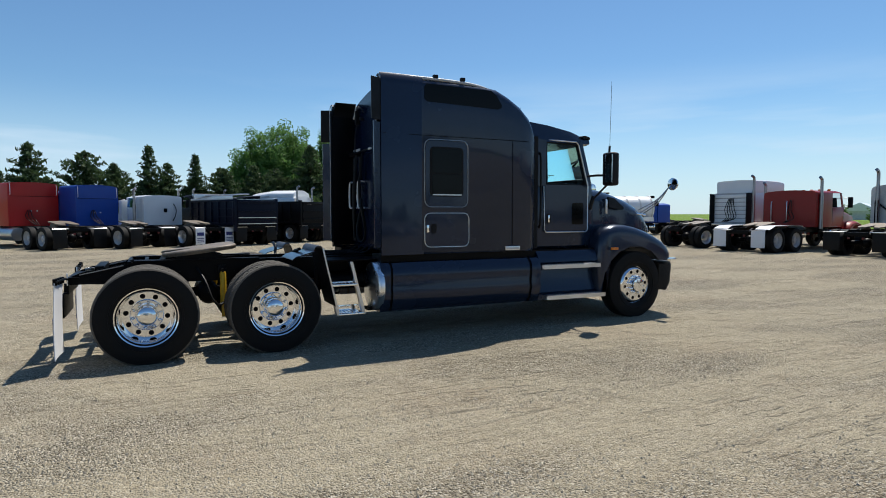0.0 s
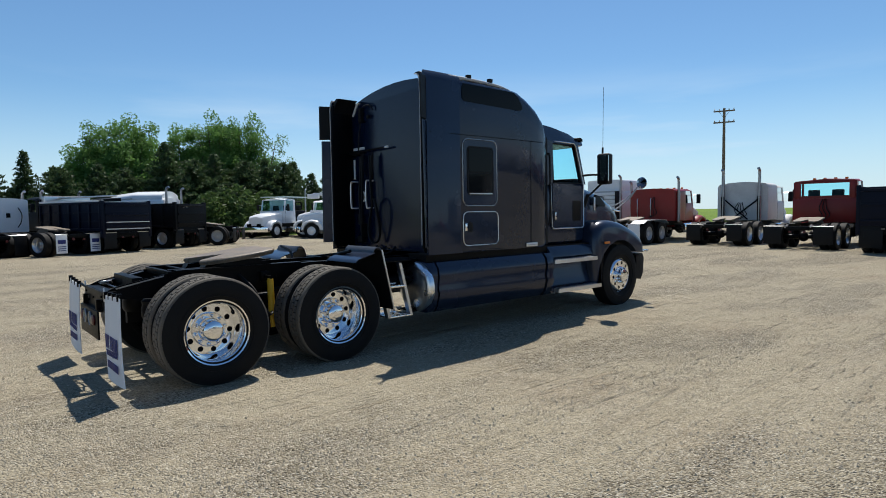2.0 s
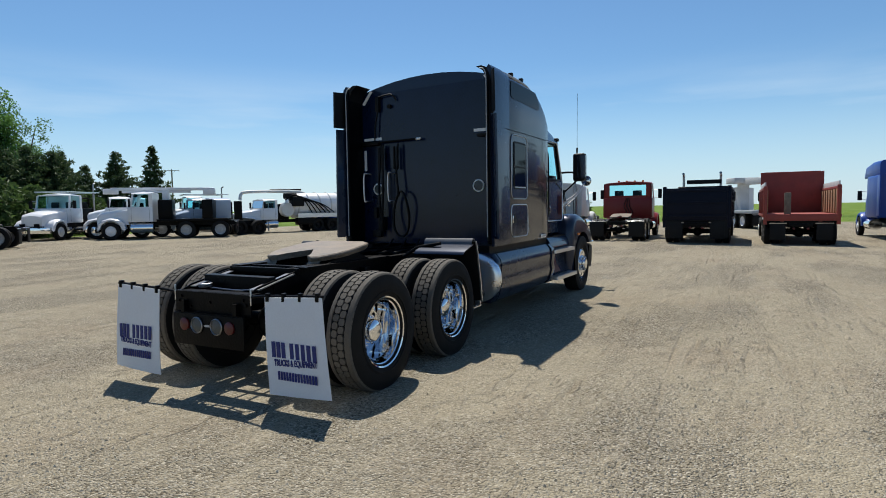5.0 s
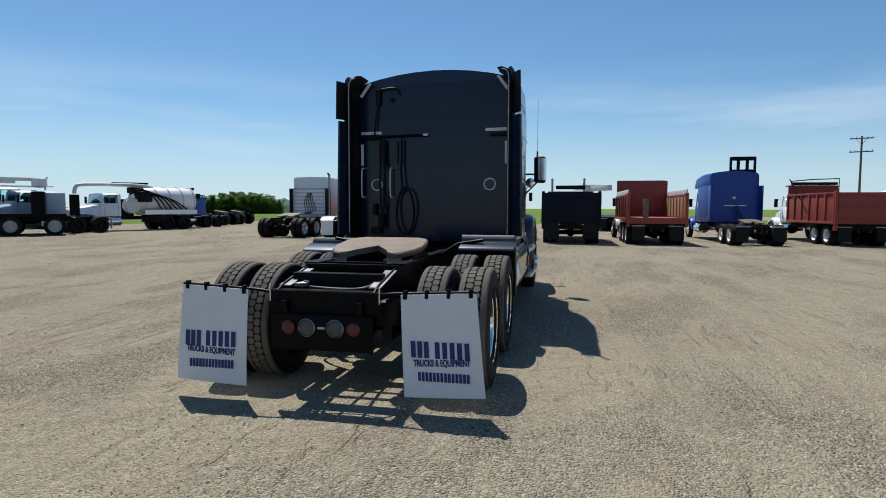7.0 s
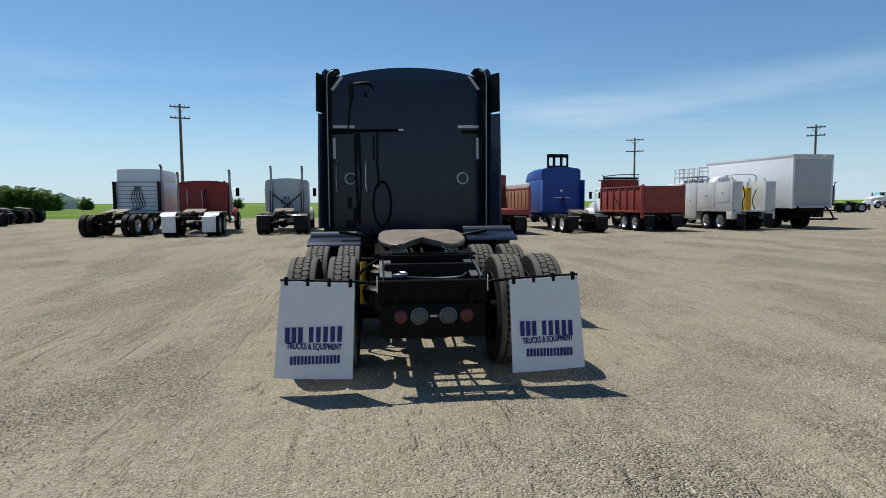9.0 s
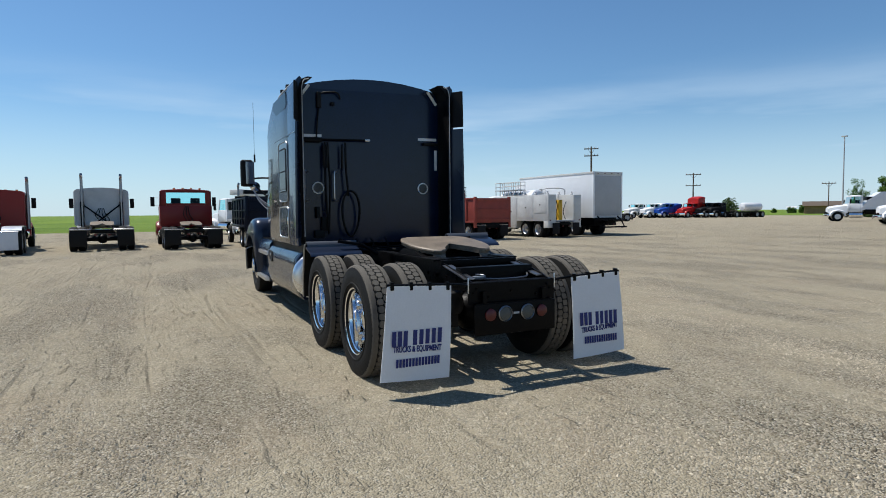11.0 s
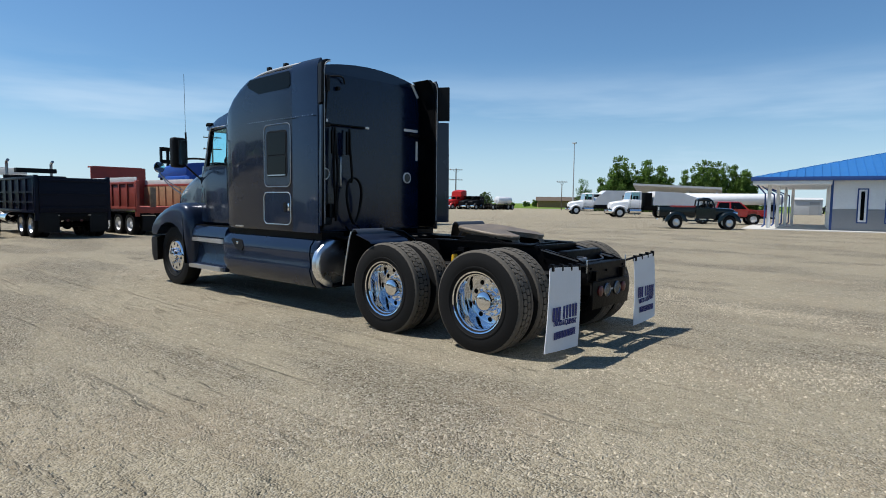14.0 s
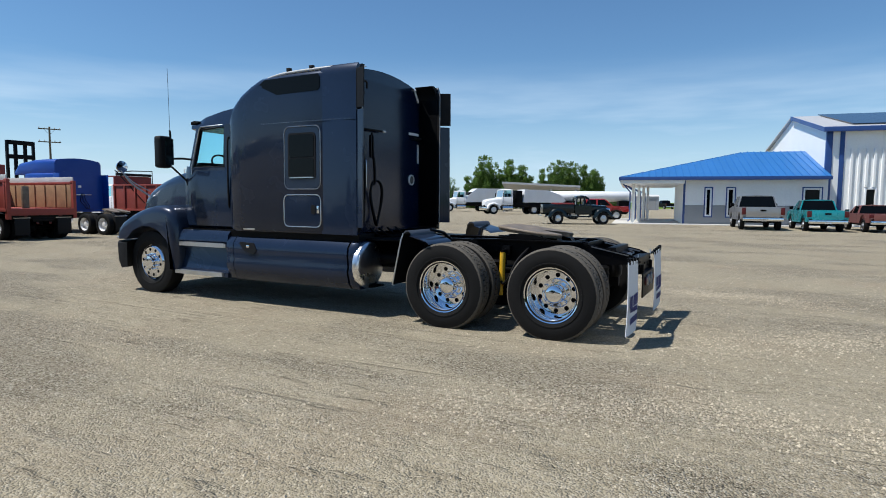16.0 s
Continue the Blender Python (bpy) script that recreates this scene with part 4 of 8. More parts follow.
    part("plate_print", mirrored(boxes((4.65, 4.845, 1.168, 1.172, 1.113, 1.130)), s), "grey", sleeper)
    # panel seams
    bm = bmesh.new()
    box(bm, 2.85, 5.0, 1.160, 1.1672 if s > 0 else 1.163, 2.588, 2.594)
    box(bm, 4.742, 4.748, 1.160, 1.1672 if s > 0 else 1.163, 1.10, 2.58)
    part("panel_seam", mirrored(bm, s), "black", sleeper)
    if s < 0:
        continue
    bm = bmesh.new()
    for k in range(42):
        box(bm, 2.90 + 0.05 * k, 2.908 + 0.05 * k, 1.162, 1.1690, 2.605, 2.613)
    part("rivets", mirrored(bm, s), "brushed", sleeper)
# rear wall fittings
def rear(name, bm, m, label=""):
    return part(name, bm, m, sleeper, label)


for s in (1, -1):
    rear("tape_strip", boxes((3.076, 3.0855, s * 0.735, s * 1.035, 2.575, 2.615)), "tape", "strip of white reflective tape")
    rear("tape_strip", boxes((3.076, 3.0855, s * 1.000, s * 1.040, 2.14, 2.44)), "tape", "strip of white reflective tape")
    bm = bmesh.new()
    prism(bm, [(s * 1.055, 3.12), (s * 1.020, 3.10), (s * 0.880, 3.29), (s * 0.915, 3.305)], "x", 3.075, 3.0855)
    rear("tape_strip", bm, "tape", "strip of white reflective tape")
    bm = bmesh.new()
    lathe(bm, [(0.082, 3.086), (0.085, 3.066), (0.070, 3.058), (0.066, 3.072)], 28, (0, s * 0.80, 1.865), "x")
    lamp = rear("rear_lamp", bm, "tape", "round clear lamp with a bright ring")
    bm = bmesh.new()
    lathe(bm, [(0.068, 3.070), (0.05, 3.064), (0.0005, 3.062)], 24, (0, s * 0.80, 1.865), "x")
    put(finish(bm, "lens", M["whitelens"]), "lens", lamp)
bm = bmesh.new()
cyl(bm, (3.02, 1.00, 2.535), (3.02, 0.06, 2.545), 0.014, seg=10)
cyl(bm, (3.02, 0.93, 2.535), (3.09, 0.93, 2.535), 0.02, seg=10)
box(bm, 3.00, 3.09, 0.75, 1.05, 2.50, 2.56, 0.01)
rear("hose_bar", bm, "black", "thin bar that carries the air lines")
# small black arm below the right-hand tape strip
rear("clearance_lamp", boxes((3.02, 3.088, -1.04, -0.80, 2.505, 2.545, 0.008)), "plastic")
rear("bar_tip", made(lambda b: cyl(b, (3.02, 0.12, 2.544), (3.02, 0.05, 2.545), 0.017, seg=10)), "tape")
for y in (1.0, 0.585):
    bm = bmesh.new()
    tube(bm, curve([(3.085, y - 0.06, 2.09), (3.02, y - 0.03, 2.095), (3.0, y, 2.06), (3.0, y, 1.72), (3.02, y - 0.03, 1.69), (3.085, y - 0.06, 1.69)], 4), 0.012, 8)
    rear("grab_handle", bm, "brushed", "bright grab handle")
for k, (y, zt, zl, sw) in enumerate(((0.71, 2.50, 1.30, 0.012), (0.67, 2.50, 1.22, -0.012), (0.415, 2.50, 1.75, 0.012))):
    bm = bmesh.new()
    tube(bm, curve([(3.01, y, zt), (2.99, y + sw * 0.4, zt - 0.35), (2.98, y + sw, (zt + zl) / 2), (2.98, y - sw, zl + 0.1), (2.99, y - sw, zl)], 6), 0.014, 7)
    rear("air_line", bm, "plastic")
bm = bmesh.new()
tube(bm, [(2.985 + 0.02 * math.sin(2 * a), 0.36 + 0.125 * math.sin(a), 1.50 + 0.32 * math.cos(a)) for a in [2 * math.pi * k / 28 for k in range(28)]], 0.016, 7, True)
rear("cable_loop", bm, "plastic", "looped black power cable")
for y in (0.68, 0.42):
    for k in range(2):
        bm = bmesh.new()
        box(bm, 2.985, 3.015, y + 0.05 * k - 0.012, y + 0.05 * k + 0.012, 2.14, 2.46, 0.006)
        rear("hose_sleeve", bm, "plastic")
bm = bmesh.new()
box(bm, 3.02, 3.085, 0.74, 0.80, 2.98, 3.20, 0.012)
box(bm, 3.03, 3.085, 0.55, 0.60, 3.02, 3.07, 0.01)
tube(bm, curve([(3.06, 0.78, 3.18), (3.03, 0.66, 3.20), (3.03, 0.52, 3.20), (3.06, 0.46, 3.12)], 5), 0.012, 6)
tube(bm, curve([(3.05, 0.77, 3.0), (3.03, 0.80, 2.8), (3.03, 0.82, 2.56)], 5), 0.012, 6)
rear("hose_hook", bm, "plastic", "short black hose on a hook")
for k, (y, z, w, h) in enumerate(((0.80, 1.22, 0.14, 0.10), (0.72, 1.36, 0.10, 0.20), (0.82, 1.52, 0.05, 0.16))):
    rear("connector_box", boxes((3.00, 3.088, y - w / 2, y + w / 2, z - h / 2, z + h / 2, 0.012)), "plastic")
for k in range(4):
    bm = bmesh.new()
    y = -0.15 + 0.22 * k
    tube(bm, curve([(3.06, y, 1.14), (2.95, y, 1.06), (2.80, y + 0.05, 1.04), (2.5, y + 0.02, 1.045), (2.1, y * 0.8, 1.03)], 5), 0.015, 6)
    part("deck_hose", bm, "plastic", truck)

# the tall box leans a little to its left, and its rear end is drawn in
def settle(ob):
    for v in ob.data.vertices:
        v.co.x += 0.085 * min(1.0, max(0.0, (4.6 - v.co.x) / 1.15)) * min(1.0, max(0.0, (v.co.x - 2.86) / 0.14))
        h = max(0.0, v.co.z - 1.1)
        k = max(-1.0, min(1.0, v.co.y / 1.16))
        v.co.z -= k * 0.005 * h * h


for ob in list(bpy.data.objects):
    if ob.type == "MESH" and (ob == sleeper or ob.parent == sleeper or (ob.parent and ob.parent.parent == sleeper) or ob.name.split(".")[0] in ("side_extender", "lower_flap", "edge_strip", "inner_column", "roof_cap", "roof_rail", "pale_edge") or (ob.parent and ob.parent.name.split(".")[0] == "roof_rail")):
        settle(ob)

# --- cab
bm = bmesh.new()
cab_secs = []
for x, hw, zt in ((5.16, 1.02, 2.02), (5.4, 1.02, 2.02), (6.0, 1.005, 2.03), (6.22, 0.985, 2.04), (6.34, 0.93, 2.06)):
    cab_secs.append([(x, y, z) for y, z in ((hw - 0.06, ZB), (hw, ZB + 0.05), (hw + 0.012, 1.5), (hw, 1.85), (hw - 0.03, zt), (-hw + 0.03, zt), (-hw, 1.85), (-hw - 0.012, 1.5), (-hw, ZB + 0.05), (-hw + 0.06, ZB))])
ring_loft(bm, cab_secs)
cab = part("cab", bm, "paint", truck, "dark slate metallic cab")
bm = bmesh.new()
rings = []
for x, hw, z0, zc in ((5.16, 1.01, 2.64, 3.005), (5.5, 0.985, 2.64, 2.975), (5.9, 0.965, 2.64, 2.91), (6.12, 0.945, 2.64, 2.845), (6.24, 0.92, 2.65, 2.785)):
    rings.append([(x, y, z) for y, z in ((hw, z0), (hw - 0.01, z0 + 0.06), (hw - 0.07, zc - 0.09), (hw * 0.7, zc - 0.03), (0, zc), (-hw * 0.7, zc - 0.03), (-hw + 0.07, zc - 0.09), (-hw + 0.01, z0 + 0.06), (-hw, z0), (-hw + 0.08, z0 - 0.02), (hw - 0.08, z0 - 0.02))])
ring_loft(bm, rings)
part("cab_roof", bm, "paint", cab)
for s, _ in SIDES:
    bm = bmesh.new()
    prism(bm, [(5.16, 2.0), (5.40, 2.0), (5.40, 2.66), (5.16, 2.68)], "y", 0.93, 1.012)
    part("rear_pillar", mirrored(bm, s), "paint", cab)
    bm = bmesh.new()
    ring_loft(bm, [[(6.14, 0.93, 2.02), (6.14, 0.995, 2.02), (6.25, 0.975, 2.02), (6.25, 0.92, 2.02)], [(5.97, 0.905, 2.68), (5.97, 0.965, 2.68), (6.08, 0.95, 2.68), (6.08, 0.89, 2.68)]])
    part("front_pillar", mirrored(bm, s), "paint", cab)
    # door with trim, handle, low vision pane
    outline = [(5.37, 1.36), (5.40, 1.33), (6.11, 1.33), (6.14, 1.36), (6.14, 2.02), (5.995, 2.62), (5.955, 2.66), (5.44, 2.67), (5.37, 2.61)]
    bm = bmesh.new()
    tube(bm, [(x, 1.018 if z < 2.0 else 1.018 - 0.045 * (z - 2.0) / 0.66, z) for x, z in outline], 0.011, 6, True)
    part("door_trim", mirrored(bm, s), "brushed", cab, "bright trim round the door")
    bm = bmesh.new()
    prism(bm, [(5.38, 1.35), (6.13, 1.35), (6.13, 2.02), (5.38, 2.02)], "y", 0.99, 1.0245)
    cd = part("cab_door", mirrored(bm, s), "paint", cab)
    bm = bmesh.new()
    tube(bm, [(5.42, 1.0, 2.03), (6.12, 0.985, 2.03), (5.985, 0.955, 2.62), (5.43, 0.965, 2.64)], 0.020, 6, True)
    part("window_seal", mirrored(bm, s), "plastic", cd)
    bm = bmesh.new()
    vs = [bm.verts.new(p) for p in ((5.42, 0.998, 2.03), (6.12, 0.983, 2.03), (5.985, 0.953, 2.62), (5.43, 0.963, 2.64))]
    bm.faces.new(vs)
    pane = part("window_pane", mirrored(bm, s), "glass", cd, "clear green-tinted side window")
    pane.visible_shadow = False
    bm = bmesh.new()
    prism(bm, rrect(5.85, 6.06, 1.44, 1.76, 0.03), "y", 1.00, 1.0275)
    part("vision_pane", mirrored(bm, s), "darkglass", cd)
    bm = bmesh.new()
    prism(bm, rrect(5.40, 5.47, 1.45, 1.60, 0.03), "y", 1.00, 1.030)
    hd = part("handle_cup", mirrored(bm, s), "plastic", cd)
    part("handle", mirrored(boxes((5.42, 5.45, 1.02, 1.042, 1.47, 1.58, 0.006)), s), "chrome", hd)
    bm = bmesh.new()
    tube(bm, curve([(5.28, 1.00, 2.45), (5.27, 1.06, 2.42), (5.27, 1.07, 1.9), (5.27, 1.06, 1.45), (5.28, 1.00, 1.42)], 4), 0.014, 8)
    part("grab_rail", mirrored(bm, s), "plastic", cab)
    part("sleeper_gap", mirrored(boxes((5.175, 5.235, 1.0, 1.045, 1.10, 2.70)), s), "plastic", cab)
# windscreen and cowl
bm = bmesh.new()
lo = [(6.26 + 0.20 * (1 - (y / 0.92) ** 2), y, 2.05) for y in [0.92 * (k / 6 - 1) for k in range(13)]]
hi = [(6.10 + 0.14 * (1 - (y / 0.90) ** 2), y * 0.97, 2.70) for y in [0.92 * (k / 6 - 1) for k in range(13)]]
ring_loft(bm, [lo, hi], False, False)
ws = part("windscreen", bm, "glass", cab)
ws.visible_shadow = False
bm = bmesh.new()
rings = []
for x, hw, z in ((6.06, 0.945, 2.735), (6.14, 0.95, 2.75), (6.22, 0.94, 2.735), (6.25, 0.92, 2.715)):
    rings.append([(x, y, z + 0.03 * (1 - (y / hw) ** 2) + dz) for dz, order in ((0.0, 1), (0.018, -1)) for y in [hw * (k / 5 - 1) for k in range(11)][::order]])
ring_loft(bm, rings)
part("sun_visor", bm, "plastic", cab)
# seats, wheel, floor of the cab
for y in (0.50, -0.50):
    bm = bmesh.new()
    box(bm, 5.35, 5.52, y - 0.24, y + 0.24, 2.0, 2.26, 0.06)
    box(bm, 5.36, 5.50, y - 0.13, y + 0.13, 2.24, 2.42, 0.05)
    part("cab_seat", bm, "seat", cab)
bm = bmesh.new()
tube(bm, [(6.0 + 0.10 * math.sin(a), 0.50 + 0.22 * math.cos(a), 2.10 + 0.16 * math.sin(a)) for a in [2 * math.pi * k / 20 for k in range(20)]], 0.016, 6, True)
part("steering_wheel", bm, "plastic", cab)
part("dashboard", boxes((6.05, 6.28, -0.88, 0.88, 2.0, 2.12, 0.04)), "plastic", cab)
part("cab_back_wall", boxes((5.185, 5.20, -0.98, 0.98, 1.9, 2.68)), "seat", cab)

# --- hood, fenders, bumper
def hood_section(x, hw, z0, zs, zc, r):
    return section(x, hw, z0, zs, zc, r, 6, 0.0)


bm = bmesh.new()
ring_loft(bm, [hood_section(*a) for a in ((6.30, 0.925, 1.15, 1.99, 2.08, 0.22), (6.55, 0.895, 1.13, 1.975, 2.06, 0.20), (6.85, 0.845, 1.10, 1.92, 2.02, 0.20), (7.15, 0.80, 1.05, 1.84, 1.95, 0.20), (7.45, 0.75, 0.98, 1.73, 1.84, 0.20), (7.62, 0.71, 0.92, 1.63, 1.74, 0.20), (7.76, 0.65, 0.88, 1.50, 1.60, 0.20), (7.82, 0.56, 0.88, 1.38, 1.46, 0.18))])
hood = part("hood", bm, "paint", truck, "dark slate metallic sloping hood", 45)
part("grille", made(lambda b: prism(b, rrect(-0.42, 0.42, 0.72, 1.42, 0.1), "x", 7.79, 7.86)), "brushed", hood)
for s, _ in SIDES:
    # fender: outer line, arch line, in layers from inside to outside
    top = [(6.27, 0.42), (6.255, 0.80), (6.265, 1.12), (6.32, 1.31), (6.42, 1.395), (6.60, 1.435), (6.80, 1.43), (7.00, 1.395), (7.20, 1.335), (7.40, 1.255), (7.56, 1.175), (7.68, 1.08), (7.74, 0.97), (7.745, 0.87)]
    arch = [(FRONT + 0.635 * math.cos(radians(a)), 0.50 + 0.60 * math.sin(radians(a))) for a in (38, 60, 80, 100, 120, 140, 160, 178)] + [(6.31, 0.42)]
    arch = [(7.50, 0.87)] + arch

    def layer(y, o):
        pts = []
        for i, (x, z) in enumerate(top):
            a, b = top[max(i - 1, 0)], top[min(i + 1, len(top) - 1)]
            d = Vector((b[0] - a[0], b[1] - a[1])).normalized()
            pts.append((x + d.y * o, y, z - d.x * o))
        return pts + [(x, y, z) for x, z in arch]
    bm = bmesh.new()
    ring_loft(bm, [layer(0.55, 0.02), layer(0.80, 0.0), layer(1.08, 0.0), layer(1.14, 0.012), layer(1.185, 0.04), layer(1.212, 0.085), layer(1.22, 0.13)])
    fen = part("front_fender", mirrored(bm, s), "paint_blue", truck, "dark blue-grey metallic front fender", 50)
    part("marker_light", mirrored(boxes((6.43, 6.57, 1.205, 1.228, 1.055, 1.095, 0.01)), s), "amber", fen)
    bm = bmesh.new()
    rings = []
    for y, x0, x1, zt in ((0.0, 7.70, 7.92, 0.84), (0.6, 7.68, 7.90, 0.84), (0.95, 7.58, 7.86, 0.84), (1.14, 7.50, 7.80, 0.83), (1.21, 7.46, 7.70, 0.80)):
        rings.append([(x0, y, 0.40), (x0, y, zt), (x1 - 0.03, y, zt), (x1, y, zt - 0.05), (x1 - 0.02, y, 0.50), (x1 - 0.09, y, 0.38)])
    ring_loft(bm, rings)
    part("bumper", mirrored(bm, s), "plastic", truck, "dark bumper end")
    part("headlamp_edge", mirrored(boxes((7.55, 7.72, 1.05, 1.20, 0.855, 0.895, 0.012)), s), "chrome", fen)
    # hood vent and badge, hood latch
    bm = bmesh.new()
    tri = [(6.66, 1.86), (6.66, 1.70), (6.98, 1.66), (7.02, 1.69), (6.80, 1.84)]
    ring_loft(bm, [[(x, 0.900 - 0.17 * (x - 6.55) + o - max(0, z - 1.70) * 0.10, z) for x, z in tri] for o in (-0.02, 0.018)])
    part("hood_vent", mirrored(bm, s), "plastic", hood, "dark hood intake")
    part("badge", mirrored(boxes((6.585, 6.625, 0.88, 0.905, 1.60, 1.82, 0.006)), s), "brushed", hood)
    bm = bmesh.new()
    cyl(bm, (7.30, 0.785, 1.60), (7.50, 0.755, 1.58), 0.016, seg=8)
    part("hood_latch", mirrored(bm, s), "chrome", hood)
    # round convex mirror on a tripod
    bm = bmesh.new()
    hub = Vector((7.82, 1.00, 2.08))
    for p in ((7.50, 0.70, 1.66), (7.40, 0.77, 1.58), (7.64, 0.67, 1.60)):
        tube(bm, curve([p, (Vector(p) + hub) / 2 + Vector((0.05, 0.03, -0.05)), hub + Vector((0.03, 0, -0.06))], 5), 0.009, 7)
    arm = part("hood_mirror", mirrored(bm, s), "pipe", truck, "round chrome convex mirror on thin arms")
    bm = bmesh.new()
    lathe(bm, [(0.0005, 0.07), (0.05, 0.055), (0.09, 0.02), (0.103, -0.01), (0.100, -0.02), (0.0005, -0.035)], 24, tuple(hub), "x")
    part("mirror_head", mirrored(bm, s), "chrome", arm)
    # door mirror
    bm = bmesh.new()
    box(bm, 6.27, 6.43, 1.21, 1.43, 2.01, 2.50, 0.06, 4)
    mm = part("door_mirror", mirrored(bm, s), "plastic", truck, "black upright door mirror with an aerial")
    part("mirror_glass", mirrored(boxes((6.262, 6.272, 1.245, 1.395, 2.06, 2.46, 0.0)), s), "chrome", mm)
    bm = bmesh.new()
    tube(bm, curve([(6.17, 0.985, 2.16), (6.25, 1.10, 2.17), (6.33, 1.24, 2.16)], 4), 0.017, 8)
    tube(bm, [(6.22, 0.99, 1.78), (6.34, 1.26, 2.06)], 0.015, 8)
    tube(bm, [(6.20, 0.99, 1.66), (6.25, 1.02, 1.86)], 0.030, 8)
    part("mirror_arm", mirrored(bm, s), "plastic", mm)
    bm = bmesh.new()
    cyl(bm, (6.36, 1.22, 2.46), (6.37, 1.22, 2.60), 0.016, seg=8)
    cyl(bm, (6.37, 1.22, 2.58), (6.39, 1.22, 3.55), 0.0032, seg=5)
    part("aerial", mirrored(bm, s), "plastic", mm)

    # --- side skirt: tank fairing, straps, cab steps
    def skirt(x, k=1.0, o=0.0):
        return [(x, 0.70, 0.96), (x, 1.00, 1.0), (x, 1.13 + o, 0.975), (x, 1.19 + o, 0.90), (x, 1.205 + o, 0.80), (x, 1.185 + o, 0.64), (x, 1.207 + o, 0.585), (x, 1.160 + o, 0.42), (x, 1.10, 0.35), (x, 0.70, 0.36)]
    bm = bmesh.new()
    ring_loft(bm, [skirt(2.965), skirt(3.6), skirt(4.4), skirt(5.02)])
    sk = part("tank_fairing", mirrored(bm, s), "paint", truck, "dark metallic fuel tank fairing")
    bm = bmesh.new()
    ring_loft(bm, [skirt(2.815, 1, -0.015), skirt(2.830), skirt(2.935)])
    part("fairing_end", mirrored(bm, s), "paint", sk)
    for x in (2.935, 5.02):
        bm = bmesh.new()
        ring_loft(bm, [skirt(x, 1, -0.02), skirt(x + 0.03, 1, -0.02)])
        part("strap_gap", mirrored(bm, s), "black", sk)
    bm = bmesh.new()
    ring_loft(bm, [skirt(5.05), skirt(5.14, 1, 0.0), skirt(5.20, 1, -0.01)])
    part("step_post", mirrored(bm, s), "paint", sk)
    bm = bmesh.new()
    lathe(bm, [(0.312, 2.84), (0.312, 2.775), (0.304, 2.763), (0.25, 2.745), (0.14, 2.730), (0.0005, 2.725)], 56, (0, 0.940, 0.672), "x")
    part("fuel_tank", mirrored(bm, s), "tankend", truck, "satin aluminium domed fuel tank end", 50)
    bm = bmesh.new()
    box(bm, 2.70, 2.80, 0.70, 0.99, 0.365, 0.385)
    part("tank_strap", mirrored(bm, s), "black", truck)
    bm = bmesh.new()
    ring_loft(bm, [[(x, 0.70, 1.06), (x, 1.08, 1.06), (x, 1.13, 1.00), (x, 1.15, 0.90), (x, 1.10, 0.86), (x, 1.03, 0.80), (x, 1.05, 0.62), (x, 1.10, 0.46), (x, 1.15, 0.43), (x, 1.15, 0.36), (x, 0.70, 0.36)] for x in (5.20, 6.28)])
    steps = part("cab_step", mirrored(bm, s), "paint", truck, "dark cab step well with two bright treads")
    for z, y1, x0 in ((0.845, 1.215, 5.22), (0.405, 1.235, 5.28)):
        bm = bmesh.new()
        prism(bm, rrect(x0, 6.26 if z > 0.5 else 6.34, 1.00, y1, 0.03), "z", z - 0.035, z + 0.022)
        tread = part("step_tread", mirrored(bm, s), "brushed", steps, "bright ribbed step tread")
        bm = bmesh.new()
        for k in range(20):
            box(bm, x0 + 0.06 + 0.045 * k, x0 + 0.08 + 0.045 * k, 1.03, y1 - 0.03, z + 0.022, z + 0.030)
        part("grip", mirrored(bm, s), "brushed", tread)
    # black boxes stand in for the shade between fairing and body
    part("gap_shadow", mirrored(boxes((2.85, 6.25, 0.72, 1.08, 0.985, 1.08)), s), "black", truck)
hexa = [(4.55, 0.80), (4.62, 0.905), (4.88, 0.915), (4.90, 0.89), (4.80, 0.80), (4.62, 0.745)]
bm = bmesh.new()
ring_loft(bm, [[(x, 1.19 + o - max(0, z - 0.80) * 0.12, z) for x, z in hexa] for o in (0.0, 0.024)])
cupp = part("filler_recess", bm, "plastic", truck, "black filler recess in the fairing")
part("filler_knob", boxes((4.70, 4.76, 1.20, 1.222, 0.835, 0.875, 0.01)), "chrome", cupp)


# the front stands a little to the right of the frame's line, and the nose reaches on
for ob in truck.children_recursive:
    if ob.type == "MESH" and ob.data.users == 1 and ob.matrix_local == Matrix.Identity(4):
        for v in ob.data.vertices:
            v.co.y -= 0.048 * min(1.0, max(0.0, (v.co.x - 4.3) / 2.0))
            v.co.x += 0.085 * min(1.0, max(0.0, (v.co.x - 7.15) / 0.6))


# ---------------------------------------------------------------- other vehicles in the yard
def bg_tyre(r, w):
    bm = bmesh.new()
    h = w / 2
    lathe(bm, [(r * 0.58, -h * 0.75), (r * 0.72, -h), (r * 0.90, -h * 0.97), (r * 0.985, -h * 0.82), (r, -h * 0.5), (r, h * 0.5), (r * 0.985, h * 0.82), (r * 0.90, h * 0.97), (r * 0.72, h), (r * 0.58, h * 0.75)], 26)
    return finish(bm, "tyre", M["rubber"])


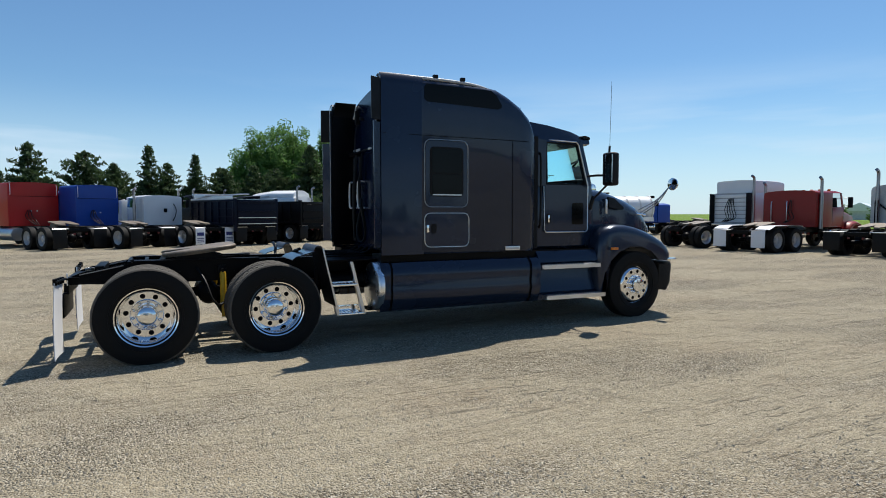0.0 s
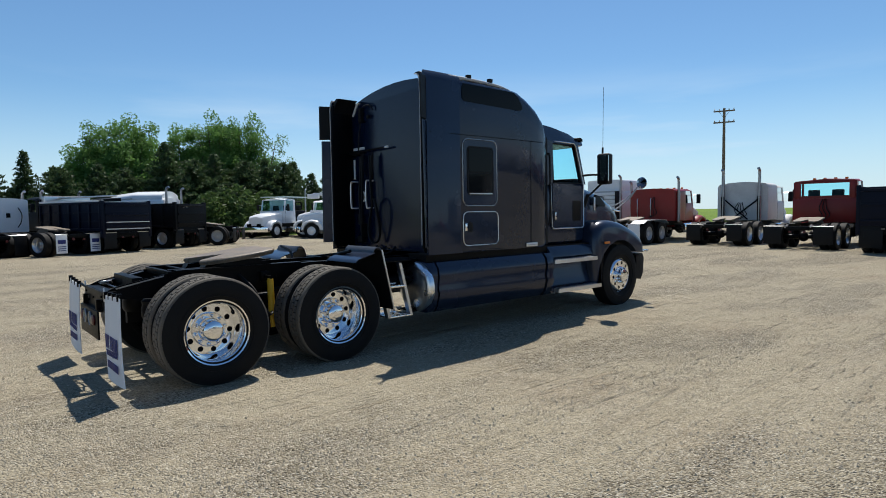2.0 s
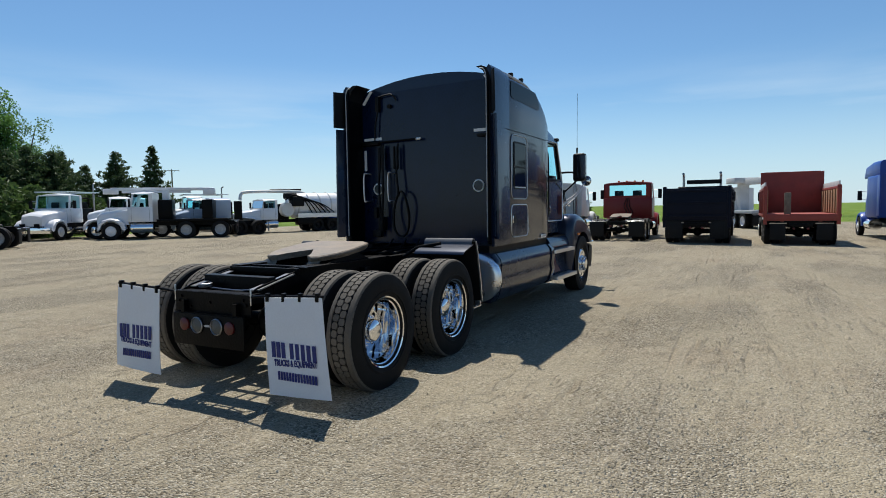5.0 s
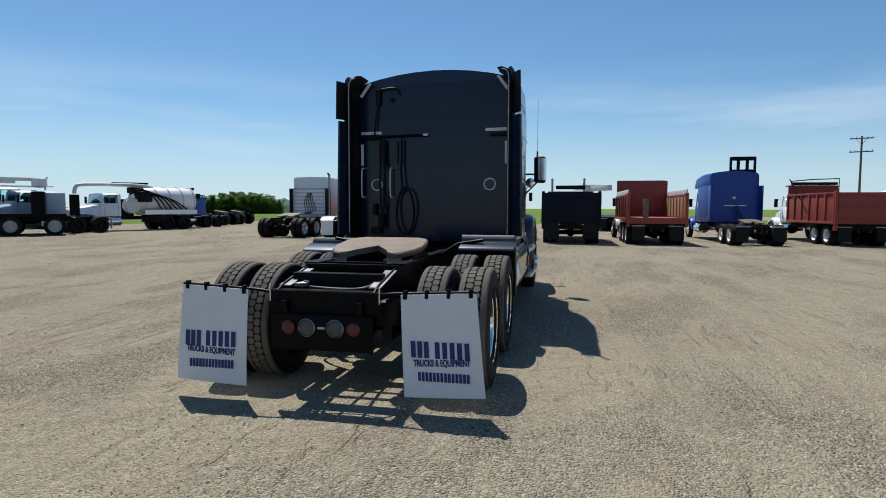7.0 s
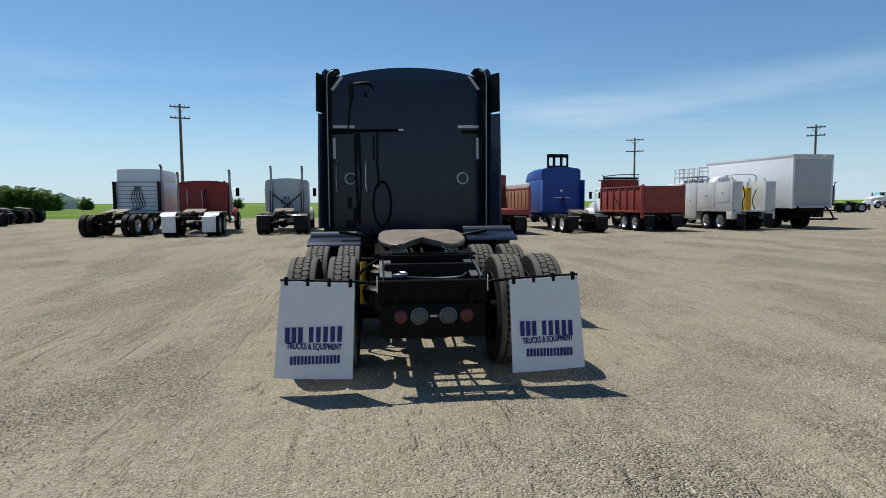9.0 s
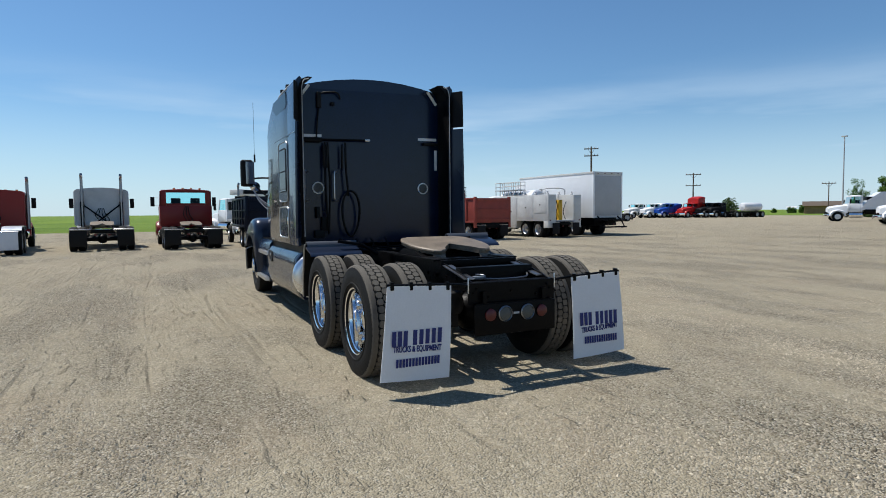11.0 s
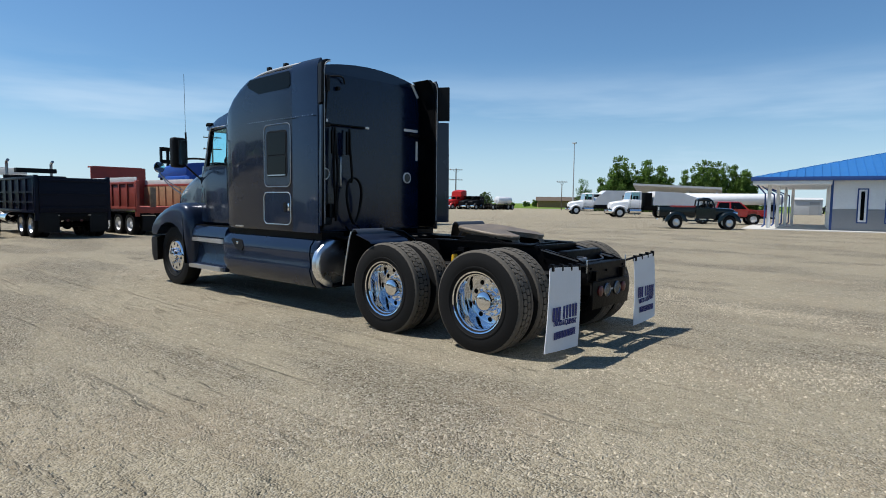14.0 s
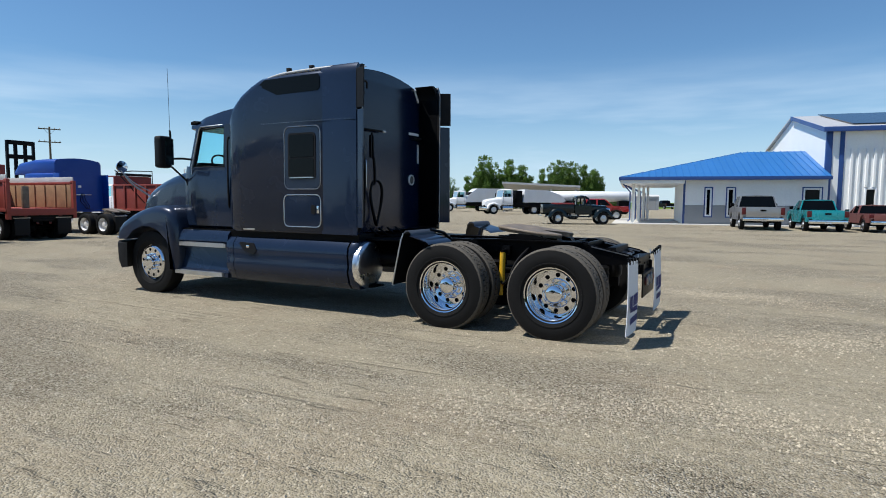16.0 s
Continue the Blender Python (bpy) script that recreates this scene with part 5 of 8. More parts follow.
def bg_rim(r, deep, key):
    bm = bmesh.new()
    if deep:
        lathe(bm, [(r * 0.60, 0.11), (r * 0.62, 0.12), (r * 0.56, 0.09), (r * 0.52, -0.02), (r * 0.24, -0.03), (r * 0.22, 0.07), (r * 0.12, 0.085), (0.0005, 0.085)], 22)
    else:
        lathe(bm, [(r * 0.60, 0.09), (r * 0.62, 0.10), (r * 0.56, 0.06), (r * 0.48, 0.10), (r * 0.28, 0.11), (r * 0.26, 0.15), (r * 0.10, 0.17), (0.0005, 0.17)], 22)
    return finish(bm, "rim", M[key])


BG = {}


def bg_mesh(key, fn, *a):
    if key not in BG:
        BG[key] = fn(*a)
    return BG[key]


def wheel(parent, x, y, s, rim, deep=True, r=0.51, w=0.27, bare=False):
    t = put(bg_mesh(("t", r, w), bg_tyre, r, w), "wheel", parent, pose(x, y, r - 0.01, 0, 0, 0 if s > 0 else 180))
    if not bare:
        put(bg_mesh(("r", r, deep, rim), bg_rim, r, deep, rim), "rim", t)
    return t


def duals(parent, axles, rim, hw=1.08):
    for x in axles:
        for s in (1, -1):
            wheel(parent, x, s * hw, s, rim)
            wheel(parent, x, s * (hw - 0.32), s, rim, bare=True)


def chassis(parent, length, axles, front, rim, front_rim=None, fifth=True, flaps="plastic", hw=1.08, flap_w=0.56, flap_z=0.22, start=0.0):
    for s in (1, -1):
        bm = bmesh.new()
        prism(bm, [(start, 0.86), (start + 0.25, 1.0), (length, 1.0), (length, 0.76), (start + 0.2, 0.76)], "y", s * 0.42 - 0.04, s * 0.42 + 0.04)
        part("frame_rail", bm, "black", parent)
        wheel(parent, front, s * (hw - 0.02), s, front_rim or rim, False)
        if flaps:
            bm = bmesh.new()
            box(bm, start - 0.03, start - 0.01, s * 0.55, s * (0.55 + flap_w), flap_z, 0.90, 0.008)
            part("mud_flap", bm, flaps, parent)
            bm = bmesh.new()
            tube(bm, [(start + 0.1, s * 0.42, 0.92), (start, s * 0.56, 0.92), (start, s * (0.57 + flap_w), 0.92)], 0.02, 6)
            part("flap_hanger", bm, "brushed", parent)
    part("rear_crossmember", boxes((start, start + 0.08, -0.42, 0.42, 0.76, 0.92, 0.01)), "black", parent)
    for s in (1, -1):
        part("tail_lamp", boxes((start - 0.03, start, s * 0.2, s * 0.3, 0.66, 0.74, 0.01)), "redlens", parent)
    for x in axles:
        bm = bmesh.new()
        cyl(bm, (x, -0.9, 0.5), (x, 0.9, 0.5), 0.09, seg=10)
        bmesh.ops.create_uvsphere(bm, u_segments=12, v_segments=8, radius=0.2, matrix=pose(x, 0, 0.5))
        part("axle", bm, "black", parent)
    duals(parent, axles, rim, hw)
    if fifth:
        xm = sum(axles) / 2
        bm = bmesh.new()
        pl = [(xm - 0.62, 0.36), (xm - 0.45, 0.46), (xm + 0.4, 0.45), (xm + 0.5, 0.25), (xm + 0.5, -0.25), (xm + 0.4, -0.45), (xm - 0.45, -0.46), (xm - 0.62, -0.36), (xm - 0.55, -0.14), (xm - 0.1, 0.0), (xm - 0.55, 0.14)]
        ring_loft(bm, [[(x, y, 1.13 + 0.14 * (x - xm) + o) for x, y in pl] for o in (0.0, 0.05)])
        for s in (1, -1):
            prism(bm, [(xm - 0.3, 1.0), (xm + 0.35, 1.0), (xm + 0.15, 1.13), (xm - 0.1, 1.13)], "y", s * 0.40 - 0.04, s * 0.40 + 0.04)
        part("fifth_wheel", bm, "steel", parent, "worn steel fifth wheel plate")


def shell(x0, x1, hw, z0, z1, crown=0.06, r=0.10, front_drop=0.0, nose=0.0):
    """A rounded upright body between two stations, its front roof edge dropped."""
    bm = bmesh.new()
    st = [(x0, 0.985, 0.0), (x0 + 0.06, 1.0, 0.0), ((x0 + x1) / 2, 1.0, 0.0), (x1 - 0.45, 1.0, 0.25), (x1 - 0.12, 0.99, 0.75), (x1, 0.97, 1.0)]
    ring_loft(bm, [section(x, hw * k, z0, z1 - front_drop * d, z1 - front_drop * d + crown, r, 5, 0.02) for x, k, d in st])
    return bm


def day_cab(parent, x, paint, hw=1.03, z0=1.0, zb=1.85, zr=2.55, hood=1.75, hood_z=1.72, rear_window=False):
    """A conventional cab whose rear wall stands at x, with its hood ahead. Returns the front axle's place."""
    cab = part("cab", made(lambda b: ring_loft(b, [[(xx, y, z) for y, z in ((h - 0.04, z0), (h, z0 + 0.05), (h, zb), (h - 0.03, zb + 0.04), (-h + 0.03, zb + 0.04), (-h, zb), (-h, z0 + 0.05), (-h + 0.04, z0))] for xx, h in ((x, hw), (x + 1.15, hw), (x + 1.35, hw * 0.93))])), paint, parent)
    part("cab_roof", made(lambda b: ring_loft(b, [[(xx, y, z) for y, z in ((h, zr - 0.08), (h - 0.08, zz), (0, zz + 0.07), (-h + 0.08, zz), (-h, zr - 0.08))] for xx, h, zz in ((x, hw - 0.03, zr - 0.02), (x + 0.6, hw - 0.03, zr + 0.02), (x + 1.12, hw - 0.06, zr - 0.04))])), paint, cab)
    if rear_window:
        for s in (1, -1):
            part("rear_corner", boxes((x, x + 0.10, s * (hw - 0.30), s * (hw - 0.02), zb, zr - 0.05, 0.02)), paint, cab)
        part("rear_sill", boxes((x, x + 0.06, -hw + 0.3, hw - 0.3, zb, zb + 0.16), (x, x + 0.06, -hw + 0.3, hw - 0.3, zr - 0.13, zr - 0.04)), paint, cab)
    else:
        part("rear_wall", boxes((x, x + 0.06, -hw + 0.03, hw - 0.03, zb, zr - 0.04)), paint, cab)
    for s in (1, -1):
        bm = bmesh.new()
        prism(bm, [(x, zb), (x + 0.20, zb), (x + 0.20, zr - 0.06), (x, zr - 0.06)], "y", s * (hw - 0.09), s * (hw - 0.02))
        part("rear_pillar", bm, paint, cab)
        bm = bmesh.new()
        ring_loft(bm, [[(x + 1.12, s * (hw - 0.10), zb), (x + 1.12, s * (hw - 0.03), zb), (x + 1.22, s * (hw - 0.03), zb), (x + 1.22, s * (hw - 0.10), zb)], [(x + 0.98, s * (hw - 0.13), zr - 0.06), (x + 0.98, s * (hw - 0.06), zr - 0.06), (x + 1.08, s * (hw - 0.06), zr - 0.06), (x + 1.08, s * (hw - 0.13), zr - 0.06)]])
        part("front_pillar", bm, paint, cab)
        bm = bmesh.new()
        bm.faces.new([bm.verts.new(p) for p in ((x + 0.2, s * (hw - 0.05), zb), (x + 1.13, s * (hw - 0.05), zb), (x + 1.0, s * (hw - 0.08), zr - 0.07), (x + 0.2, s * (hw - 0.06), zr - 0.07))])
        g = part("window_pane", bm, "glass", cab)
        g.visible_shadow = False
        part("door_seam", boxes((x + 0.17, x + 0.18, s * (hw - 0.01), s * (hw + 0.004), z0 + 0.08, zb), (x + 1.13, x + 1.14, s * (hw - 0.01), s * (hw + 0.004), z0 + 0.08, zb)), "black", cab)
        # mirror
        bm = bmesh.new()
        box(bm, x + 1.12, x + 1.22, s * (hw + 0.17), s * (hw + 0.36), zb + 0.02, zb + 0.50, 0.03)
        mi = part("door_mirror", bm, "plastic", parent)
        bm = bmesh.new()
        tube(bm, [(x + 1.15, s * (hw - 0.02), zb + 0.45), (x + 1.17, s * (hw + 0.26), zb + 0.47), (x + 1.17, s * (hw + 0.27), zb + 0.06), (x + 1.15, s * (hw - 0.02), zb + 0.05)], 0.014, 6)
        part("mirror_arm", bm, "brushed", mi)
        # fender and step tank
        fx = x + 1.35 + hood * 0.50
        bm = bmesh.new()
        outer = [(fx - 0.78, 0.62), (fx - 0.70, 0.95), (fx - 0.45, 1.18), (fx, 1.26), (fx + 0.42, 1.16), (fx + 0.66, 0.92), (fx + 0.70, 0.60)]
        inner = [(fx + 0.58 * math.cos(radians(a)), 0.52 + 0.58 * math.sin(radians(a))) for a in (8, 40, 70, 100, 130, 160, 176)]
        ring_loft(bm, [[(px, s * y, pz - (0.07 if y > hw + 0.04 and i < 7 else 0)) for i, (px, pz) in enumerate(outer + inner)] for y in (0.62, hw, hw + 0.10)])
        part("front_fender", bm, paint, parent)
        bm = bmesh.new()
        cyl(bm, (x + 0.0, s * (hw - 0.22), 0.66), (x + 1.2, s * (hw - 0.22), 0.66), 0.29, seg=20)
        part("fuel_tank", bm, "chrome", parent)
    bm = bmesh.new()
    bm.faces.new([bm.verts.new(p) for p in ((x + 1.22, hw - 0.1, zb), (x + 1.22, -hw + 0.1, zb), (x + 1.06, -hw + 0.1, zr - 0.06), (x + 1.06, hw - 0.1, zr - 0.06))])
    g = part("windscreen", bm, "glass", cab)
    g.visible_shadow = False
    bm = bmesh.new()
    xh = x + 1.30
    ring_loft(bm, [section(xx, h, 0.85, zz - 0.06, zz, 0.16, 5, 0.0) for xx, h, zz in ((xh, hw * 0.90, hood_z + 0.10), (xh + hood * 0.5, hw * 0.74, hood_z), (xh + hood * 0.92, hw * 0.62, hood_z - 0.13), (xh + hood, hw * 0.55, hood_z - 0.26))])
    part("hood", bm, paint, parent)
    part("bumper", boxes((xh + hood - 0.02, xh + hood + 0.14, -hw - 0.08, hw + 0.08, 0.42, 0.78, 0.03)), "chrome", parent)
    for y in (0.45, -0.45):
        part("cab_seat", boxes((x + 0.18, x + 0.34, y - 0.22, y + 0.22, zb - 0.05, zb + 0.42, 0.05)), "seat", cab)
    return fx


def stack(parent, x, y, top, r=0.062, bend=0.16, z0=0.95):
    bm = bmesh.new()
    cyl(bm, (x, y, z0), (x, y, top - 0.75), r * 1.25, seg=14)
    tube(bm, curve([(x, y, top - 0.76), (x, y, top - 0.2), (x - bend * 0.25, y, top - 0.07), (x - bend, y, top)], 4), r, 10)
    part("exhaust_pipe", bm, "pipe", parent, "upright dull steel exhaust pipe")


def hoses(parent, x, z0, z1, y=0.0, n=4, m="plastic"):
    for k in range(n):
        bm = bmesh.new()
        yy = y + (k - n / 2) * 0.14
        tube(bm, curve([(x, yy * 0.4 + y * 0.6, z1), (x - 0.05, yy + 0.08, (z0 + z1) / 2), (x - 0.10, yy - 0.06, z0 + 0.1), (x - 0.45, yy * 0.5, z0 - 0.1)], 5), 0.018, 6)
        part("air_line", bm, m, parent)


def ground_pose(x, y, heading):
    return pose(x, y, ground_height(x, y), 0, 0, heading)


AX = (0.80, 2.15)

# --- east row ------------------------------------------------------------
# white high-roof sleeper with a slatted rear wall
t = thing("semi_truck", ground_pose(22.8, 20.85, -4), "white high-roof sleeper tractor with slatted rear wall and one stack", "truck", "parked tractors")
chassis(t, 8.3, AX, 8.4, "brushed", flaps=None)
part("sleeper", shell(3.75, 6.0, 1.10, 1.05, 2.62, 0.05, 0.08), "white", t)
part("raised_roof", shell(3.90, 6.1, 1.08, 2.58, 3.22, 0.03, 0.08, 0.10), "white", t)
for x in (5.25, 5.62):
    for s in (1, -1):
        part("roof_window", boxes((x, x + 0.30, s * 1.02, s * 1.046, 2.78, 3.05, 0.006)), "darkglass", t)
day_cab(t, 6.0, "white", 1.04, zr=2.62)
for k in range(7):
    part("slat", boxes((3.70, 3.755, -0.98, 0.98, 1.18 + 0.20 * k, 1.34 + 0.20 * k, 0.02)), "white", t)
part("slat_backing", boxes((3.735, 3.752, -1.03, 1.03, 1.10, 2.62)), "grey", t)
part("rear_step", boxes((3.45, 3.72, -0.95, 0.95, 1.02, 1.10, 0.02)), "brushed", t)
hoses(t, 3.66, 1.3, 2.35, 0.0, 5)
for s in (1, -1):
    part("side_fairing", boxes((3.45, 3.80, s * 1.06, s * 1.11, 1.10, 2.60, 0.01)), "plastic", t)
stack(t, 3.9, -1.12, 3.42)

# dark red sleeper tractor with white flaps
t = thing("semi_truck", ground_pose(22.3, 17.05, 4), "dark red flat-top sleeper tractor with white mud flaps and two stacks", "truck", "parked tractors")
chassis(t, 8.0, AX, 8.0, "grey", flaps="flap", flap_w=0.58)
part("sleeper", shell(3.7, 5.1, 1.16, 1.02, 2.58, 0.06, 0.14), "darkred", t)
day_cab(t, 5.1, "darkred", 1.06, zr=2.60)
for y in (0.75, 0.05):
    bm = bmesh.new()
    tube(bm, [(3.66, y, 1.25), (3.62, y, 1.3), (3.62, y, 2.1), (3.66, y, 2.15)], 0.022, 8)
    part("grab_handle", bm, "brushed", t)
hoses(t, 3.64, 1.3, 2.2, -0.1, 2)
for y in (-0.75, -0.35, 0.0, 0.35, 0.75):
    part("roof_lamp", boxes((5.5, 5.6, y - 0.05, y + 0.05, 2.62, 2.71, 0.02)), "amber", t)
stack(t, 3.95, 1.22, 3.02)
stack(t, 3.95, -1.24, 3.16)
for s in (1, -1):
    bm = bmesh.new()
    ring_loft(bm, [[(x, s * 0.6, z), (x, s * 1.24, z), (x, s * 1.24, z + 0.02), (x, s * 0.6, z + 0.02)] for x, z in ((0.15, 0.95), (0.5, 1.08), (1.5, 1.10), (2.5, 1.08), (2.8, 0.92))])
    part("rear_fender", bm, "brushed", t)

# pale grey-white tractor with two tall stacks and crossed struts
t = thing("semi_truck", ground_pose(23.6, 13.2, 2), "pale grey sleeper tractor with two tall stacks and crossed struts", "truck", "parked tractors")
chassis(t, 7.6, AX, 7.9, "brushed", flaps="plastic", flap_w=0.6)
part("sleeper", shell(3.3, 4.6, 1.12, 1.05, 2.72, 0.08, 0.18), "offwhite", t)
day_cab(t, 4.6, "offwhite", 1.06, zr=2.62)
stack(t, 3.12, 0.78, 3.38)
stack(t, 3.12, -0.80, 3.38)
for s in (1, -1):
    bm = bmesh.new()
    tube(bm, [(3.2, s * 0.80, 2.05), (3.0, -s * 0.35, 1.08)], 0.035, 6)
    part("strut", bm, "black", t)
    part("post", boxes((3.05, 3.2, s * 0.72, s * 0.86, 1.0, 2.15, 0.02)), "black", t)
hoses(t, 3.15, 1.2, 1.85, 0.05, 4)

# dark red day cab with a wide rear window
t = thing("semi_truck", ground_pose(22.7, 9.7, 1), "dark red day-cab tractor with wide rear window and black flaps", "truck", "parked tractors")
t.scale = (0.96, 0.96, 0.96)
chassis(t, 6.6, AX, 6.5, "brushed", flaps="plastic", flap_w=0.66)
day_cab(t, 3.5, "darkred", 1.20, zb=1.98, zr=2.80, rear_window=True)
part("rear_wall", boxes((3.46, 3.52, -1.20, 1.20, 1.05, 2.02, 0.02)), "darkred", t)
bm = bmesh.new()
bm.faces.new([bm.verts.new(p) for p in ((3.49, -0.9, 2.12), (3.49, 0.9, 2.12), (3.49, 0.9, 2.68), (3.49, -0.9, 2.68))])
g = part("rear_window", bm, "glass", t, "wide rear window")
g.visible_shadow = False
hoses(t, 3.42, 1.2, 2.0, 0.0, 3)
for y in (-0.7, -0.3, 0.1, 0.5):
    part("roof_lamp", boxes((3.9, 4.05, y - 0.05, y + 0.05, 2.84, 2.92, 0.02)), "amber", t)


def dump_truck(m, label, box_paint, cab_paint, hw=1.30, z0=1.05, z1=2.45, length=5.0, axles=(0.9, 2.2), rim="brushed", tailgate=True, head=0.0, boards=None, ribs=7, side="ribs", tarp=True):
    t = thing("dump_truck", m, label, "dump truck", "parked dump trucks")
    chassis(t, length + 3.2, axles, length + 2.6, rim, fifth=False, flaps="plastic", hw=hw - 0.15, flap_w=0.58)
    part("box_floor", boxes((0.0, length, -hw, hw, z0 - 0.04, z0 + 0.08, 0.01)), box_paint, t)
    for s in (1, -1):
        w = part("box_side", boxes((0.0, length, s * (hw - 0.06), s * hw, z0, z1, 0.012), (0.0, length, s * (hw - 0.10), s * (hw + 0.05), z1 - 0.10, z1, 0.012)), box_paint, t)
        for k in range(ribs):
            x = 0.06 + (length - 0.2) * k / (ribs - 1)
            part("rib", boxes((x, x + 0.10, s * hw, s * (hw + 0.06), z0 + 0.02, z1 - 0.10, 0.012)), box_paint, w)
        if side == "grid":
            for z in (z0 + 0.35, z0 + 0.75):
                part("rib", boxes((0.06, length - 0.06, s * hw, s * (hw + 0.05), z, z + 0.06)), box_paint, w)
        part("side_skirt", boxes((0.0, length, s * (hw - 0.02), s * (hw + 0.07), z0 - 0.05, z0 + 0.07, 0.015)), box_paint, w)
        if boards:
            part("side_board", boxes((0.05, length - 0.05, s * (hw - 0.05), s * hw, z1, z1 + 0.22, 0.008)), "offwhite", t)
            part("side_lining", boxes((0.10, length - 0.1, s * (hw - 0.11), s * (hw - 0.062), z0 + 0.1, z1 - 0.12, 0.008)), boards, t)
            for k in range(6):
                part("lining_batten", boxes((0.4 + 0.75 * k, 0.46 + 0.75 * k, s * (hw - 0.15), s * (hw - 0.11), z0 + 0.1, z1 - 0.12, 0.006)), boards, t)
    part("headboard", boxes((length - 0.08, length, -hw, hw, z0, z1 + head, 0.012)), box_paint, t)
    part("cab_shield", boxes((length, length + 0.7, -hw * 0.9, hw * 0.9, z1 + head - 0.05, z1 + head + 0.02, 0.01)), box_paint, t)
    for s in (1, -1):
        part("corner_post", boxes((-0.05, 0.14, s * (hw - 0.10), s * (hw + 0.04), z0 - 0.35, z1 + 0.06, 0.02)), box_paint, t)
    if tailgate:
        g = part("tailgate", boxes((-0.07, 0.0, -hw + 0.10, hw - 0.10, z0 - 0.02, z1 - 0.02, 0.012)), box_paint, t)
        for z in (z0 + 0.12, (z0 + z1) / 2, z1 - 0.18):
            part("tailgate_rib", boxes((-0.12, -0.07, -hw + 0.12, hw - 0.12, z, z + 0.09, 0.012)), box_paint, g)
    part("rear_apron", boxes((0.02, 0.10, -hw + 0.1, hw - 0.1, z0 - 0.36, z0 - 0.03, 0.01)), "black", t)
    for s in (1, -1):
        part("tail_lamp", boxes((0.0, 0.03, s * 0.62, s * 0.75, z0 - 0.25, z0 - 0.14, 0.01)), "redlens", t)
    if tarp:
        bm = bmesh.new()
        cyl(bm, (length - 0.15, -hw * 0.92, z1 + head + 0.10), (length - 0.15, hw * 0.92, z1 + head + 0.10), 0.08, seg=12)
        part("tarp_roll", bm, "plastic", t)
    day_cab(t, length + 0.35, cab_paint, 1.05, zr=2.58)
    return t


# black dump truck with a pale cab and two bent stacks
t = dump_truck(ground_pose(21.9, 6.4, -1), "blue-black steel dump truck with pale cab and two bent stacks", "darkblue", "offwhite", 1.34, 1.05, 2.45, 5.0, side="grid", ribs=6)
t.scale = (0.925, 0.925, 0.925)
stack(t, 5.25, 1.0, 3.30, bend=0.25)
stack(t, 5.25, -0.75, 3.30, bend=0.25)
part("tarp_housing", boxes((4.6, 5.0, -0.8, 0.8, 2.75, 2.95, 0.03)), "plastic", t)
for s in (1, -1):
    part("rear_skirt", boxes((-0.02, 0.02, s * 0.6, s * 1.28, 0.25, 1.02, 0.01)), "plastic", t)

# red dump truck, empty, with tan boards inside
t = dump_truck(ground_pose(22.2, 2.72, 0), "rusty red open dump truck with tan board lining and white rims", "rust", "white", 1.34, 1.22, 2.42, 5.2, (0.9, 2.15, 3.4), "white", False, 0.85, "woodside", tarp=False)
t.scale = (0.925, 0.925, 0.925)
part("gate_hinge", boxes((0.3, 0.42, 0.35, 0.60, 1.30, 2.2, 0.02)), "steel", t)
part("rear_bolster", boxes((-0.06, 0.06, -1.28, 1.28, 1.02, 1.30, 0.02)), "rust", t)

# blue high-roof sleeper
t = thing("semi_truck", ground_pose(22.85, -1.7, 1), "bright blue high-roof sleeper tractor with white rims", "truck", "parked tractors")
t.scale = (0.925, 0.925, 0.925)
chassis(t, 9.0, AX, 9.2, "white", flaps="plastic")
part("sleeper", shell(4.2, 6.6, 1.30, 1.05, 3.05, 0.10, 0.16), "blue", t)
part("raised_roof", shell(4.22, 7.6, 1.24, 2.95, 3.70, 0.10, 0.20, 0.55), "blue", t)
for s in (1, -1):
    part("side_extender", boxes((3.75, 4.24, s * 1.26, s * 1.31, 1.15, 3.0, 0.012)), "blue", t)
day_cab(t, 6.6, "blue", 1.10, zr=2.75)
hoses(t, 4.14, 1.3, 2.0, -0.1, 3)
part("rear_lamp", boxes((4.17, 4.205, -0.08, 0.08, 2.30, 2.42, 0.01)), "tape", t)
part("rear_rail", boxes((4.14, 4.20, -0.6, 0.5, 1.92, 1.96, 0.01)), "brushed", t)

# fork lift behind the blue truck
t = thing("forklift", ground_pose(37.9, -5.2, 0), "tall dark forklift mast with lift chains", "forklift")
t.scale = (0.925, 0.925, 1.0)
part("body", boxes((0.3, 2.9, -0.8, 0.8, 0.35, 1.4, 0.15), (0.2, 0.8, -0.75, 0.75, 1.4, 1.8, 0.1)), "black", t)
part("guard_roof", boxes((0.6, 2.4, -0.75, 0.75, 2.2, 2.3, 0.04)), "black", t)
for s in (1, -1):
    for x in (0.7, 2.3):
        part("guard_post", boxes((x, x + 0.08, s * 0.68, s * 0.75, 1.35, 2.2, 0.01)), "black", t)
    part("mast_rail", boxes((-0.10, 0.10, s * 0.74, s * 0.88, 0.3, 5.1, 0.02)), "black", t)
    part("inner_rail", boxes((-0.06, 0.08, s * 0.20, s * 0.40, 0.5, 5.0, 0.02)), "black", t)
    wheel(t, 0.5, s * 0.85, s, "grey", False)
    wheel(t, 2.5, s * 0.85, s, "grey", False)
    part("fork", boxes((-1.2, -0.1, s * 0.3, s * 0.44, 0.14, 0.22, 0.01)), "black", t)
for z in (4.85, 4.0, 1.2):
    part("mast_tie", boxes((-0.10, 0.10, -0.8, 0.8, z, z + 0.26, 0.02)), "black", t)

